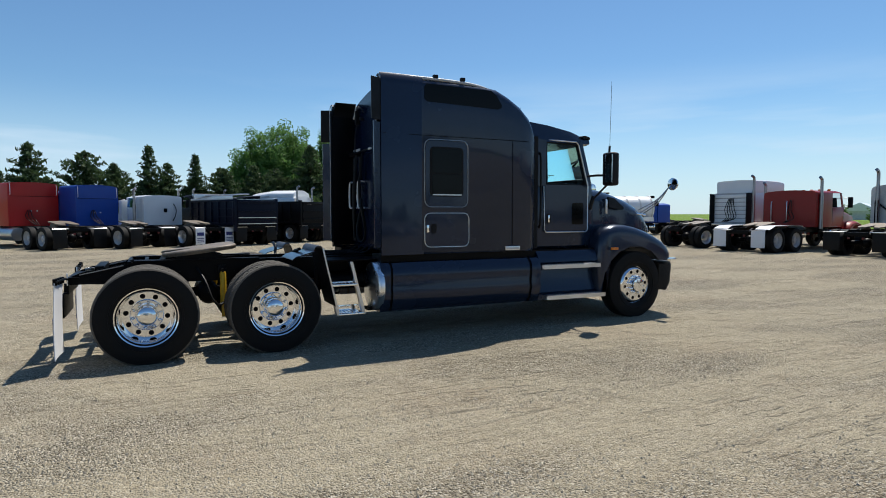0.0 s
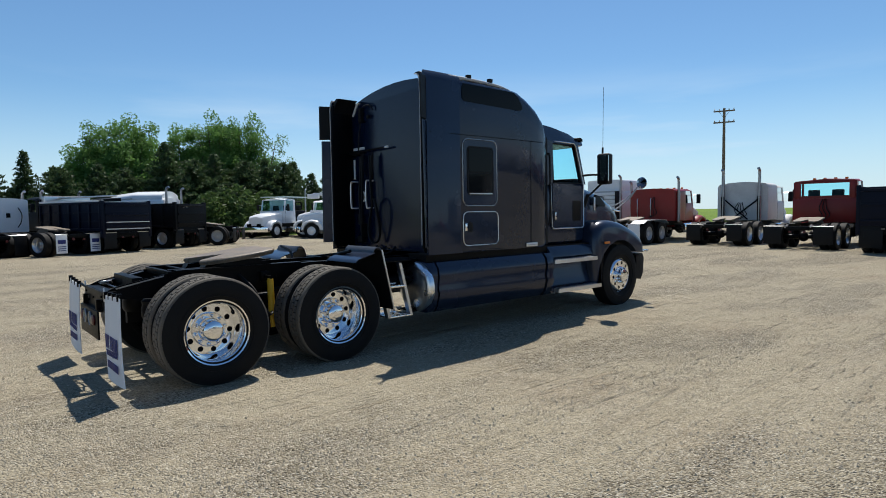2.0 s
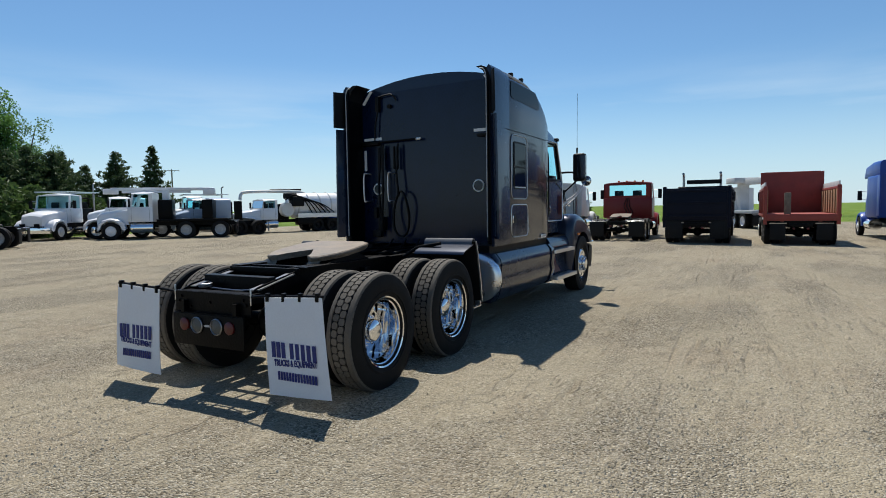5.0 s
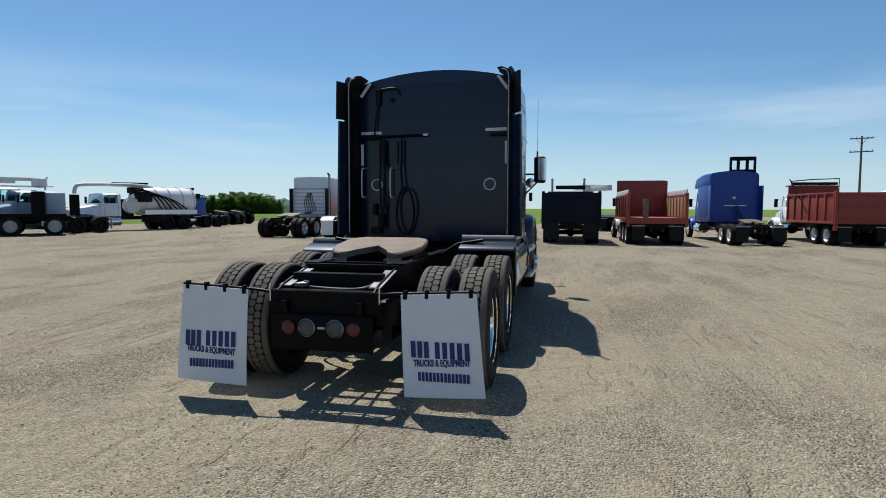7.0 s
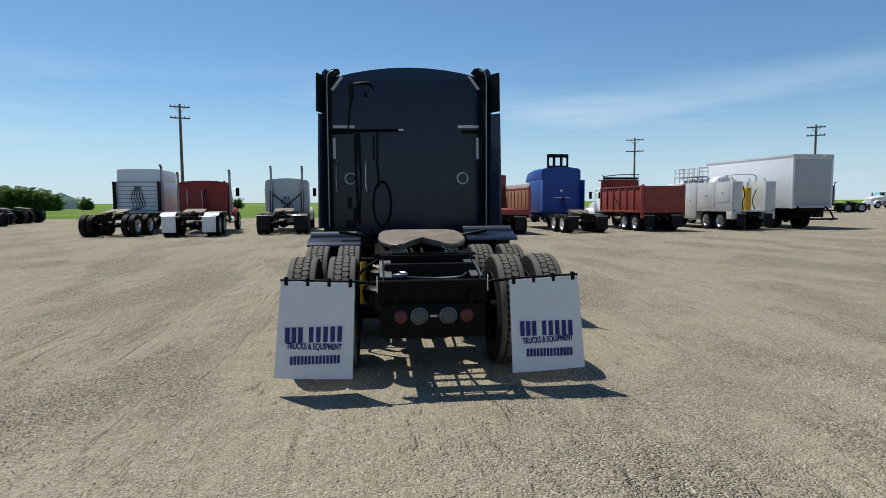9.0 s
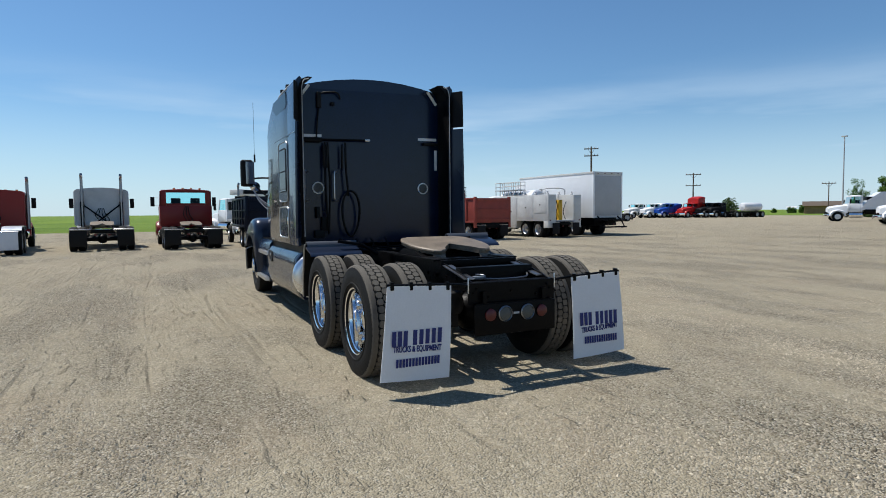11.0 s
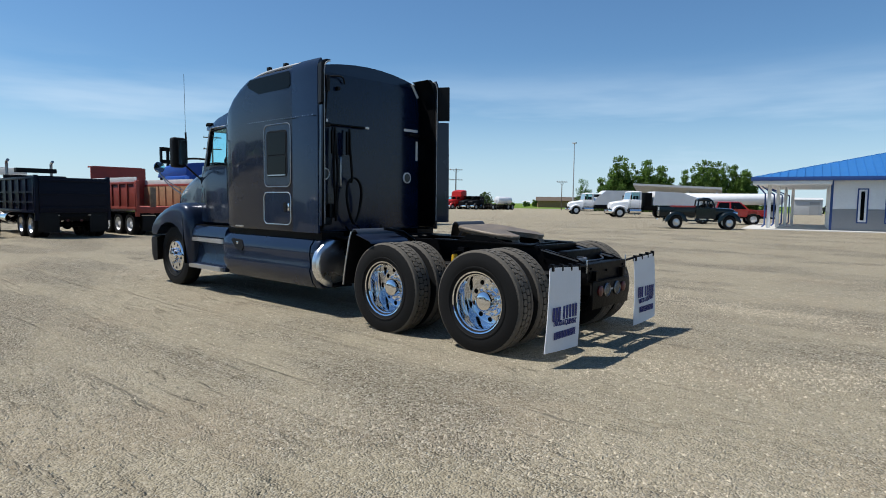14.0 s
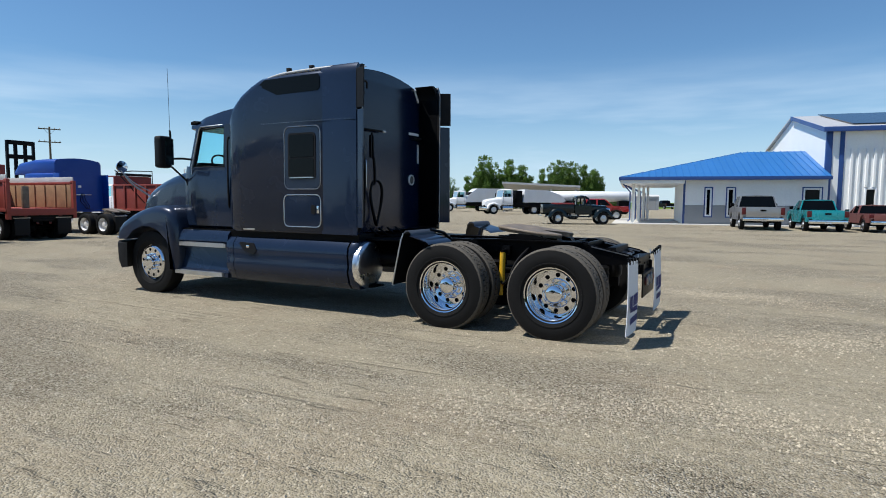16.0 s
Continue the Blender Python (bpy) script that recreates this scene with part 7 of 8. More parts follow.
part("back_wall", boxes((0.02, WALL_U - 0.18, -9.5, -9.35, 0.0, EAVE)), "siding", office)
part("corner_trim", boxes((WALL_U - 0.10, WALL_U + 0.03, WALL_Y - 0.16, WALL_Y + 0.03, 0.0, EAVE, 0.01)), "trimblue", office)
for k in range(24):
    u = 0.25 + 0.35 * k
    if any(a - 0.2 < u < b + 0.2 for a, b, *_ in wins):
        continue
    part("wall_rib", boxes((u, u + 0.035, WALL_Y - 0.005, WALL_Y + 0.022, 1.30, EAVE - 0.05)), "siding", office)
for a, b, lo, hi in wins:
    w = part("window", boxes((a - 0.07, a + 0.03, WALL_Y - 0.1, WALL_Y + 0.035, lo - 0.07, hi + 0.07, 0.008), (b - 0.03, b + 0.07, WALL_Y - 0.1, WALL_Y + 0.035, lo - 0.07, hi + 0.07, 0.008), (a, b, WALL_Y - 0.1, WALL_Y + 0.035, lo - 0.07, lo + 0.03, 0.008), (a, b, WALL_Y - 0.1, WALL_Y + 0.035, hi - 0.03, hi + 0.07, 0.008)), "white", office, "white-framed window with blue surround")
    part("surround", boxes((a - 0.14, a - 0.07, WALL_Y - 0.01, WALL_Y + 0.028, lo - 0.14, hi + 0.14), (b + 0.07, b + 0.14, WALL_Y - 0.01, WALL_Y + 0.028, lo - 0.14, hi + 0.14), (a - 0.07, b + 0.07, WALL_Y - 0.01, WALL_Y + 0.028, hi + 0.07, hi + 0.14), (a - 0.07, b + 0.07, WALL_Y - 0.01, WALL_Y + 0.028, lo - 0.14, lo - 0.07)), "trimblue", w)
    part("pane", boxes((a, b, WALL_Y - 0.09, WALL_Y - 0.07, lo, hi)), "darkglass", w)
# hip roof
U1 = 12.48
bm = bmesh.new()
ev = [(0.02, 0.0, EAVE), (U1, 0.0, EAVE), (U1, 2 * RIDGE_V, EAVE), (0.02, 2 * RIDGE_V, EAVE)]
rd = [(0.02, RIDGE_V, RIDGE_Z), (RIDGE_U, RIDGE_V, RIDGE_Z)]
low = [bm.verts.new(p) for p in ev]
top = [bm.verts.new(p) for p in rd]
und = [bm.verts.new((x, y, z - 0.12)) for x, y, z in ev]
for q in ((low[0], low[1], top[1], top[0]), (low[1], low[2], top[1]), (low[2], low[3], top[0], top[1]), (low[3], low[0], top[0])):
    bm.faces.new(q)
for i in range(4):
    bm.faces.new((low[i], und[i], und[(i + 1) % 4], low[(i + 1) % 4]))
bm.faces.new(und)
roof = part("roof", bm, "roofblue", office, "bright blue standing-seam metal roof")


def seam(bm, p0, p1, r=0.022):
    p0, p1 = Vector(p0), Vector(p1)
    d = (p1 - p0).normalized()
    side = d.cross(Vector((0, 0, 1))).normalized() * r
    up = Vector((0, 0, 0.045))
    ring_loft(bm, [[p - side, p + side, p + side + up, p - side + up] for p in (p0, p1)])


for k in range(30):                       # seams on the front slope and the hip end
    u = 0.3 + 0.43 * k
    if u < U1 - 0.1:
        end = RIDGE_V if u < RIDGE_U else RIDGE_V * (U1 - u) / (U1 - RIDGE_U)
        bm = bmesh.new()
        seam(bm, (u, 0.0, EAVE), (u, end, EAVE + (RIDGE_Z - EAVE) * end / RIDGE_V))
        part("roof_seam", bm, "roofblue", roof)
for k in range(28):
    v = -0.3 - 0.43 * k
    f = 1 - abs(v - RIDGE_V) / -RIDGE_V
    bm = bmesh.new()
    seam(bm, (U1, v, EAVE), (U1 - (U1 - RIDGE_U) * f, v, EAVE + (RIDGE_Z - EAVE) * f))
    part("roof_seam", bm, "roofblue", roof)
part("fascia", boxes((0.0, U1 + 0.05, 0.0, 0.06, EAVE - 0.20, EAVE + 0.03, 0.01), (U1, U1 + 0.05, 2 * RIDGE_V, 0.0, EAVE - 0.20, EAVE + 0.03, 0.01)), "trimblue", office)
part("porch_soffit", boxes((WALL_U, U1 - 0.05, -12.5, -0.02, EAVE - 0.42, EAVE - 0.13, 0.01)), "siding", office)
for u, v in ((11.57, -1.6), (11.18, -4.3), (10.80, -7.0), (10.42, -9.8)):
    p = part("porch_post", boxes((u - 0.10, u + 0.10, v - 0.10, v + 0.10, 0.03, EAVE - 0.42, 0.01)), "siding", office, "pale square porch post")
    bm = bmesh.new()
    tube(bm, [(U1, v + 0.3, EAVE - 0.15), (u + 0.22, v + 0.16, EAVE - 0.95), (u + 0.20, v + 0.15, 0.25), (u + 0.34, v + 0.2, 0.12)], 0.05, 6)
    part("downpipe", bm, "trimblue", p)
part("porch_slab", boxes((0.0, 12.9, -12.4, 0.5, -0.25, 0.04, 0.02)), "concrete", office)

shop = building_thing("workshop", "tall white ribbed-steel workshop with blue trim and solar roof", "building", -1.59)
SE, SR, SD = 6.16, 7.92, -8.4
bm = bmesh.new()
prism(bm, [(0.0, 0.0), (0.0, SE), (SD, SR), (2 * SD, SE), (2 * SD, 0.0)], "x", -0.2, 0.0)
part("gable_wall", bm, "siding", shop)
bm = bmesh.new()
wall_with_openings(bm, -32.0, -0.2, 0.0, SE, -0.2, 0.0, [(-2.79, -2.27, 0.47, 2.36), (-16.0, -11.0, 0.0, 4.6)])
part("front_wall", bm, "siding", shop)
for k in range(36):
    u = -1.5 - 0.42 * k
    if -16.1 < u < -10.9:
        continue
    bm = bmesh.new()
    prism(bm, [(u, -0.01), (u + 0.03, 0.085), (u + 0.15, 0.085), (u + 0.18, -0.01)], "z", 2.5 if -2.98 < u < -2.05 else 0.1, 4.9)
    part("wall_rib", bm, "siding", shop)
part("back_wall", boxes((-32.0, -0.2, 2 * SD, 2 * SD + 0.2, 0, SE), (-32.0, -31.8, 2 * SD + 0.2, -0.2, 0, SE)), "siding", shop)
part("corner_trim", boxes((-0.32, 0.03, -0.18, 0.05, 0, SE, 0.01), (-0.98, -0.72, 0.0, 0.06, 0, SE - 0.2, 0.01)), "trimblue", shop)
for y0, y1 in ((0.35, SD), (2 * SD - 0.35, SD)):
    z0 = SE - 0.35 * (SR - SE) / -SD
    bm = bmesh.new()
    ring_loft(bm, [[(u, y0, z0 + 0.02), (u, y1, SR + 0.02), (u, y1, SR + 0.12), (u, y0, z0 + 0.12)] for u in (-32.2, 0.25)])
    part("roof", bm, "grey", shop, "pale metal roof slope")
part("eave_trim", boxes((-32.2, 0.27, 0.33, 0.42, SE - 0.22, SE + 0.08, 0.01)), "trimblue", shop)
bm = bmesh.new()
ring_loft(bm, [[(0.24, 0.36, SE - 0.22), (0.24, SD, SR - 0.12), (0.24, SD, SR + 0.14), (0.24, 0.36, SE + 0.06)], [(0.29, 0.36, SE - 0.22), (0.29, SD, SR - 0.12), (0.29, SD, SR + 0.14), (0.29, 0.36, SE + 0.06)]])
part("gable_trim", bm, "trimblue", shop)
for k in range(5):
    u0 = -1.6 - 5.2 * k
    bm = bmesh.new()
    sl = (SR - SE) / -SD
    ring_loft(bm, [[(u, y, SE + sl * -y + o) for y, o in ((-0.8, 0.16), (-8.6, 0.16), (-8.6, 0.22), (-0.8, 0.22))] for u in (u0 - 4.9, u0)])
    part("solar_panel", bm, "solar", shop)
w = part("window", boxes((-2.86, -2.76, -0.1, 0.05, 0.40, 2.43, 0.01), (-2.30, -2.20, -0.1, 0.05, 0.40, 2.43, 0.01), (-2.76, -2.30, -0.1, 0.05, 2.33, 2.43, 0.01), (-2.76, -2.30, -0.1, 0.05, 0.40, 0.50, 0.01)), "white", shop)
part("pane", boxes((-2.79, -2.27, -0.08, -0.06, 0.47, 2.36)), "darkglass", w)
part("roll_door", boxes((-16.0, -11.0, -0.15, -0.1, 0, 4.6)), "offwhite", shop)
bm = bmesh.new()
cyl(bm, (0.02, -5.4, 5.0), (0.14, -5.4, 5.0), 0.14, seg=14)
part("wall_lamp", bm, "black", shop)


# ---------------------------------------------------------------- cars
def pickup(m, name, label, paint, length=5.4, hw=0.95, zb=1.15, zr=1.75, wheelb=3.4, r=0.36, chrome=True, lift=0.0):
    """A modern pickup, rear bumper at x=0."""
    t = thing(name, m, label, "pickup", "parked pickups")
    x1, x2 = (length - wheelb) * 0.52, (length - wheelb) * 0.52 + wheelb
    z0 = 0.50 + lift

    def sidewall(y0, y1):
        pts = [(0.1, z0), (x1 - 0.48, z0)] + [(x1 + 0.46 * math.cos(radians(a)), z0 - 0.05 + 0.44 * math.sin(radians(a))) for a in range(170, 5, -20)] + [(x1 + 0.48, z0 - 0.06), (x2 - 0.48, z0 - 0.06)]
        pts += [(x2 + 0.46 * math.cos(radians(a)), z0 - 0.05 + 0.44 * math.sin(radians(a))) for a in range(170, 5, -20)] + [(x2 + 0.48, z0), (length - 0.05, z0), (length, z0 + 0.3), (length - 0.15, zb - 0.12), (length - 1.45, zb), (0.08, zb), (0.03, z0 + 0.3)]
        bm = bmesh.new()
        ring_loft(bm, [[(x, y, z) for x, z in pts] for y in (y0, y1)])
        return bm
    body = part("body_side", sidewall(hw - 0.09, hw), paint, t)
    part("body_side", sidewall(-hw + 0.09, -hw), paint, t)
    bed = 1.9
    part("bed_floor", boxes((0.1, bed, -hw + 0.09, hw - 0.09, z0 + 0.15, z0 + 0.22), (bed - 0.06, bed, -hw + 0.09, hw - 0.09, z0 + 0.2, zb)), paint, t)
    g = part("tailgate", boxes((0.0, 0.07, -hw + 0.20, hw - 0.20, z0 + 0.12, zb - 0.01, 0.02)), paint, t)
    part("gate_handle", boxes((-0.012, 0.004, -0.14, 0.14, zb - 0.22, zb - 0.13, 0.006)), "black", g)
    part("number_plate", boxes((-0.10, -0.085, -0.15, 0.15, 0.42 + lift, 0.54 + lift)), "offwhite", t)
    for s in (1, -1):
        part("tail_lamp", boxes((0.0, 0.10, s * (hw - 0.19), s * (hw + 0.005), z0 + 0.25, zb - 0.03, 0.02)), "redlens", t)
        wheel(t, x1, s * (hw - 0.13), s, "brushed", False, r, 0.24)
        wheel(t, x2, s * (hw - 0.13), s, "brushed", False, r, 0.24)
        part("door_seam", boxes((bed + 0.10, bed + 0.11, s * (hw - 0.01), s * (hw + 0.004), z0, zb), (bed + 1.2, bed + 1.21, s * (hw - 0.01), s * (hw + 0.004), z0, zb)), "black", t)
        bm = bmesh.new()
        box(bm, bed + 1.25, bed + 1.38, s * (hw + 0.02), s * (hw + 0.20), zb + 0.02, zb + 0.20, 0.03)
        part("side_mirror", bm, "black", t)
    part("rear_bumper", boxes((-0.10, 0.08, -hw + 0.05, hw - 0.05, 0.42 + lift, 0.60 + lift, 0.03)), "chrome" if chrome else paint, t)
    part("underbody", boxes((0.2, length - 0.2, -hw + 0.25, hw - 0.25, 0.32 + lift, z0 + 0.1)), "black", t)
    part("hood", boxes((length - 1.45, length - 0.05, -hw + 0.09, hw - 0.09, z0 + 0.1, zb - 0.06, 0.05)), paint, t)
    c0, c1 = bed + 0.02, length - 1.35
    part("cab_floor", boxes((c0, c1, -hw + 0.09, hw - 0.09, z0, zb - 0.2)), "seat", t)
    bm = bmesh.new()
    ring_loft(bm, [[(x, y, z) for y, z in ((h, zr - 0.06), (h - 0.1, zr), (0, zr + 0.03), (-h + 0.1, zr), (-h, zr - 0.06))] for x, h in ((c0 + 0.18, hw - 0.20), (c0 + 0.5, hw - 0.18), (c1 - 0.62, hw - 0.20))])
    part("cab_roof", bm, paint, t)
    for s in (1, -1):
        for (xa, xb2) in ((c0 + 0.02, c0 + 0.22), (c1 - 0.02, c1 - 0.60), (c0 + 1.0, c0 + 1.0)):
            bm = bmesh.new()
            ring_loft(bm, [[(x - 0.05, s * (y - 0.05), z), (x + 0.06, s * (y - 0.05), z), (x + 0.06, s * y, z), (x - 0.05, s * y, z)] for x, y, z in ((xa, hw - 0.03, zb - 0.02), (xb2, hw - 0.19, zr - 0.03))])
            part("pillar", bm, paint, t)
        bm = bmesh.new()
        bm.faces.new([bm.verts.new(p) for p in ((c0 + 0.05, s * (hw - 0.05), zb), (c1 - 0.05, s * (hw - 0.05), zb), (c1 - 0.6, s * (hw - 0.20), zr - 0.04), (c0 + 0.2, s * (hw - 0.20), zr - 0.04))])
        gl = part("side_window", bm, "darkglass", t)
    for xa, xb2, nm in ((c0 + 0.01, c0 + 0.18, "rear_window"), (c1 + 0.02, c1 - 0.60, "windscreen")):
        bm = bmesh.new()
        bm.faces.new([bm.verts.new(p) for p in ((xa, hw - 0.10, zb), (xa, -hw + 0.10, zb), (xb2, -hw + 0.25, zr - 0.03), (xb2, hw - 0.25, zr - 0.03))])
        part(nm, bm, "darkglass", t)
    return t


pickup(ground_pose(-2.98, -19.30, -83), "pickup_truck", "silver pickup with chrome bumper facing the office", "silver", zb=1.24, zr=1.86, hw=1.02, r=0.40, lift=0.08)
pickup(ground_pose(-5.90, -19.35, -83), "pickup_truck", "teal pickup with chrome bumper facing the office", "teal", zb=1.10, zr=1.64, hw=0.92, length=4.9, wheelb=3.0)
pickup(ground_pose(-8.60, -19.85, -83), "pickup_truck", "dull red low car facing the workshop", "dullred", zb=0.95, zr=1.38, hw=0.90, length=4.8, wheelb=2.8, r=0.33)
pickup(ground_pose(11.5, -32.3, 202), "pickup_truck", "bright red pickup parked behind the old green one", "carred", zb=1.15, zr=1.68, hw=1.0, length=5.5, r=0.42, lift=0.14)
pickup(ground_pose(10.0, -112.0, -60), "pickup_truck", "dark pickup far off beyond the office porch", "black", length=5.2)

# old round-fendered pickup, seen from its side
old = thing("vintage_pickup", ground_pose(9.83, -21.53, 204), "dark green vintage pickup with round fenders and red bed edge", "pickup", "parked pickups")
old.scale = (0.865, 0.93, 1.0)
OX = (1.15, 4.50)
part("bed", boxes((0.1, 2.35, -0.78, -0.72, 0.75, 1.28, 0.015), (0.1, 2.35, 0.72, 0.78, 0.75, 1.28, 0.015), (0.1, 2.35, -0.75, 0.75, 0.72, 0.80), (0.05, 0.10, -0.75, 0.75, 0.72, 1.28, 0.01), (2.30, 2.36, -0.75, 0.75, 0.72, 1.28, 0.01)), "green", old)
part("bed_rail", boxes((0.9, 2.35, -0.81, -0.70, 1.28, 1.38, 0.02), (0.9, 2.35, 0.70, 0.81, 1.28, 1.38, 0.02)), "carred", old, "red cargo above the bed side")
bm = bmesh.new()
ring_loft(bm, [[(x, y, z) for y, z in ((h, 0.62), (h, 1.22), (h - 0.06, 1.26), (-h + 0.06, 1.26), (-h, 1.22), (-h, 0.62))] for x, h in ((2.42, 0.80), (3.0, 0.82), (3.65, 0.78))])
ocab = part("cab", bm, "green", old)
bm = bmesh.new()
ring_loft(bm, [section(x, h, 1.66, z - 0.02, z, 0.10, 5) for x, h, z in ((2.50, 0.60, 1.76), (2.62, 0.68, 1.84), (2.95, 0.72, 1.88), (3.25, 0.68, 1.85), (3.42, 0.60, 1.76))])
part("cab_roof", bm, "green", ocab)
for s in (1, -1):
    for xa, xb2 in ((2.50, 2.56), (3.12, 3.10), (3.58, 3.40)):
        bm = bmesh.new()
        ring_loft(bm, [[(x - 0.05, s * (y - 0.05), z), (x + 0.05, s * (y - 0.05), z), (x + 0.05, s * y, z), (x - 0.05, s * y, z)] for x, y, z in ((xa, 0.79, 1.24), (xb2, 0.70, 1.70))])
        part("pillar", bm, "green", ocab)
    for x in OX:
        bm = bmesh.new()
        outer = [(x - 0.72, 0.52), (x - 0.60, 0.82), (x - 0.35, 1.00), (x, 1.06), (x + 0.38, 0.98), (x + 0.60, 0.80), (x + 0.70, 0.55)]
        inner = [(x + 0.44 * math.cos(radians(a)), 0.42 + 0.44 * math.sin(radians(a))) for a in (12, 45, 75, 105, 135, 168)]
        ring_loft(bm, [[(px, s * y, pz - o * (i < 7)) for i, (px, pz) in enumerate(outer + inner)] for y, o in ((0.62, 0.0), (0.88, 0.02), (0.95, 0.07), (0.98, 0.16))])
        part("round_fender", bm, "green", old)
        wheel(old, x, s * 0.84, s, "brushed", False, 0.40, 0.26)
    part("running_board", boxes((1.75, 3.85, s * 0.72, s * 0.95, 0.46, 0.52, 0.02)), "green", old)
    bm = bmesh.new()
    lathe(bm, [(0.10, 4.75), (0.115, 4.95), (0.10, 5.02), (0.0005, 5.05)], 16, (0, s * 0.62, 0.95), "x")
    part("headlamp", bm, "chrome", old)
bm = bmesh.new()
ring_loft(bm, [section(x, h, 0.62, z - 0.03, z, 0.14, 5) for x, h, z in ((3.62, 0.70, 1.28), (4.2, 0.55, 1.26), (4.8, 0.44, 1.22), (4.98, 0.36, 1.12))])
part("hood", bm, "green", old)
part("front_bumper", boxes((5.15, 5.25, -0.9, 0.9, 0.48, 0.62, 0.03)), "chrome", old)
part("rear_bumper", boxes((-0.12, -0.04, -0.8, 0.8, 0.48, 0.60, 0.03)), "chrome", old)

# white trucks and tanks far behind the old pickup
for x, y, h, lab, shape in ((27.9, -60.8, 40, "white hooded truck with a sloped white hopper box", [(0.6, 1.2), (5.0, 1.2), (4.4, 2.2), (3.2, 3.1), (-0.4, 3.1), (-1.0, 2.3)]),
                            (17.5, -50.2, 40, "white hooded truck with a black frame and tapered white box", [(-1.2, 1.3), (3.6, 1.3), (3.4, 2.75), (0.6, 2.65), (-0.8, 2.2), (-1.6, 1.5)])):
    t = thing("work_truck", ground_pose(x, y, h), lab, "truck", "far parked trucks")
    t.scale = (1.0, 1.0, 1.0)
    chassis(t, 8.0, (1.0, 2.3), 7.03, "white", fifth=False, flaps=None)
    day_cab(t, 4.8, "white", 1.12, zr=2.72)
    bm = bmesh.new()
    prism(bm, shape, "y", -1.15, 1.15)
    part("sloped_box", bm, "white", t)
    part("side_locker", boxes((-0.6, 4.6, 0.7, 1.2, 0.75, 1.25, 0.02), (3.7, 4.4, -1.1, 1.1, 1.0, 2.6, 0.03)), "black", t)
t = thing("trailer_tank", ground_pose(18.6, -52.5, 200), "long white propane tank on a trailer", "tank trailer")
bm = bmesh.new()
lathe(bm, [(0.0005, -0.4), (0.38, -0.3), (0.60, 0.0), (0.60, 9.8), (0.38, 10.1), (0.0005, 10.2)], 24, (0, 0, 2.05), "x")
part("tank", bm, "white", t)
for x in (1.4, 2.7, 9.0):
    for s in (1, -1):
        wheel(t, x, s * 1.0, s, "grey")
for x0, x1 in ((0.8, 3.4), (8.4, 9.6)):
    part("tank_cradle", boxes((x0, x1, -0.7, 0.7, 0.6, 1.5)), "black", t)
t = thing("open_shed", ground_pose(21.6, -60.2, 14), "long low grey-roofed open shed", "shed")
t.scale = (0.86, 1.0, 1.0)
bm = bmesh.new()
ring_loft(bm, [[(x, -2.0, 2.9), (x, 2.0, z - 0.25), (x, 2.0, z), (x, -2.0, 3.15)] for x, z in ((-6.0, 3.45), (5.6, 3.95))])
part("shed_roof", bm, "grey", t)
for x in (-5.5, -1.8, 1.9, 5.2):
    for y in (-1.8, 1.8):
        part("shed_post", boxes((x, x + 0.2, y - 0.1, y + 0.1, 0, 3.0)), "grey", t)
t = thing("house", ground_pose(38.4, -112.0, 5), "grey-roofed house among trees", "house")
part("house_wall", boxes((-3.6, 3.6, -3.1, 3.1, 0, 3.1)), "offwhite", t)
bm = bmesh.new()
prism(bm, [(-3.6, 2.9), (0.0, 5.2), (3.6, 2.9)], "x", -4.0, 4.0)
part("house_roof", bm, "grey", t)
t = thing("storage_shed", pose(12.4, -93.6, 0.2, 0, 0, 12), "grey steel storage shed across the far yard", "shed")
part("shed_wall", boxes((-1.9, 1.9, -2.5, 2.5, 0, 2.4, 0.03)), "grey", t)
part("shed_door", boxes((-1.5, -0.2, 2.49, 2.53, 0, 2.0)), "wains", t)
bm = bmesh.new()
prism(bm, [(-2.7, 2.35), (0.0, 2.7), (2.7, 2.35)], "x", -2.0, 2.0)
part("shed_roof", bm, "offwhite", t)
t = thing("house", pose(94.5, -163.0, 0.2, 0, 0, 32), "low tan house with brown roof in the distance", "house")
part("house_wall", boxes((-6.5, 6.5, -3.5, 3.5, 0, 2.3)), "woodside", t)
bm = bmesh.new()
prism(bm, [(-4.2, 2.2), (0.0, 3.5), (4.2, 2.2)], "x", -7.0, 7.0)
part("house_roof", bm, "bark", t)
t = thing("storage_shed", pose(128.0, -197.9, 0.2, 0, 0, 30), "small white shed in the distance", "shed")
part("shed_wall", boxes((-1.4, 1.4, -1.2, 1.2, 0, 1.9)), "white", t)
bm = bmesh.new()
prism(bm, [(-1.4, 1.85), (0.0, 2.3), (1.4, 1.85)], "x", -1.6, 1.6)
part("shed_roof", bm, "offwhite", t)
t = thing("far_building", pose(175, 92, 0, 0, 0, 20), "pale low farm building in the distance", "building")
part("barn_wall", boxes((-5, 5, -4, 4, 0, 2.6)), "offwhite", t)
bm = bmesh.new()
prism(bm, [(-4.5, 2.4), (0.0, 4.6), (4.5, 2.4)], "x", -5.5, 5.5)
part("barn_roof", bm, "white", t)

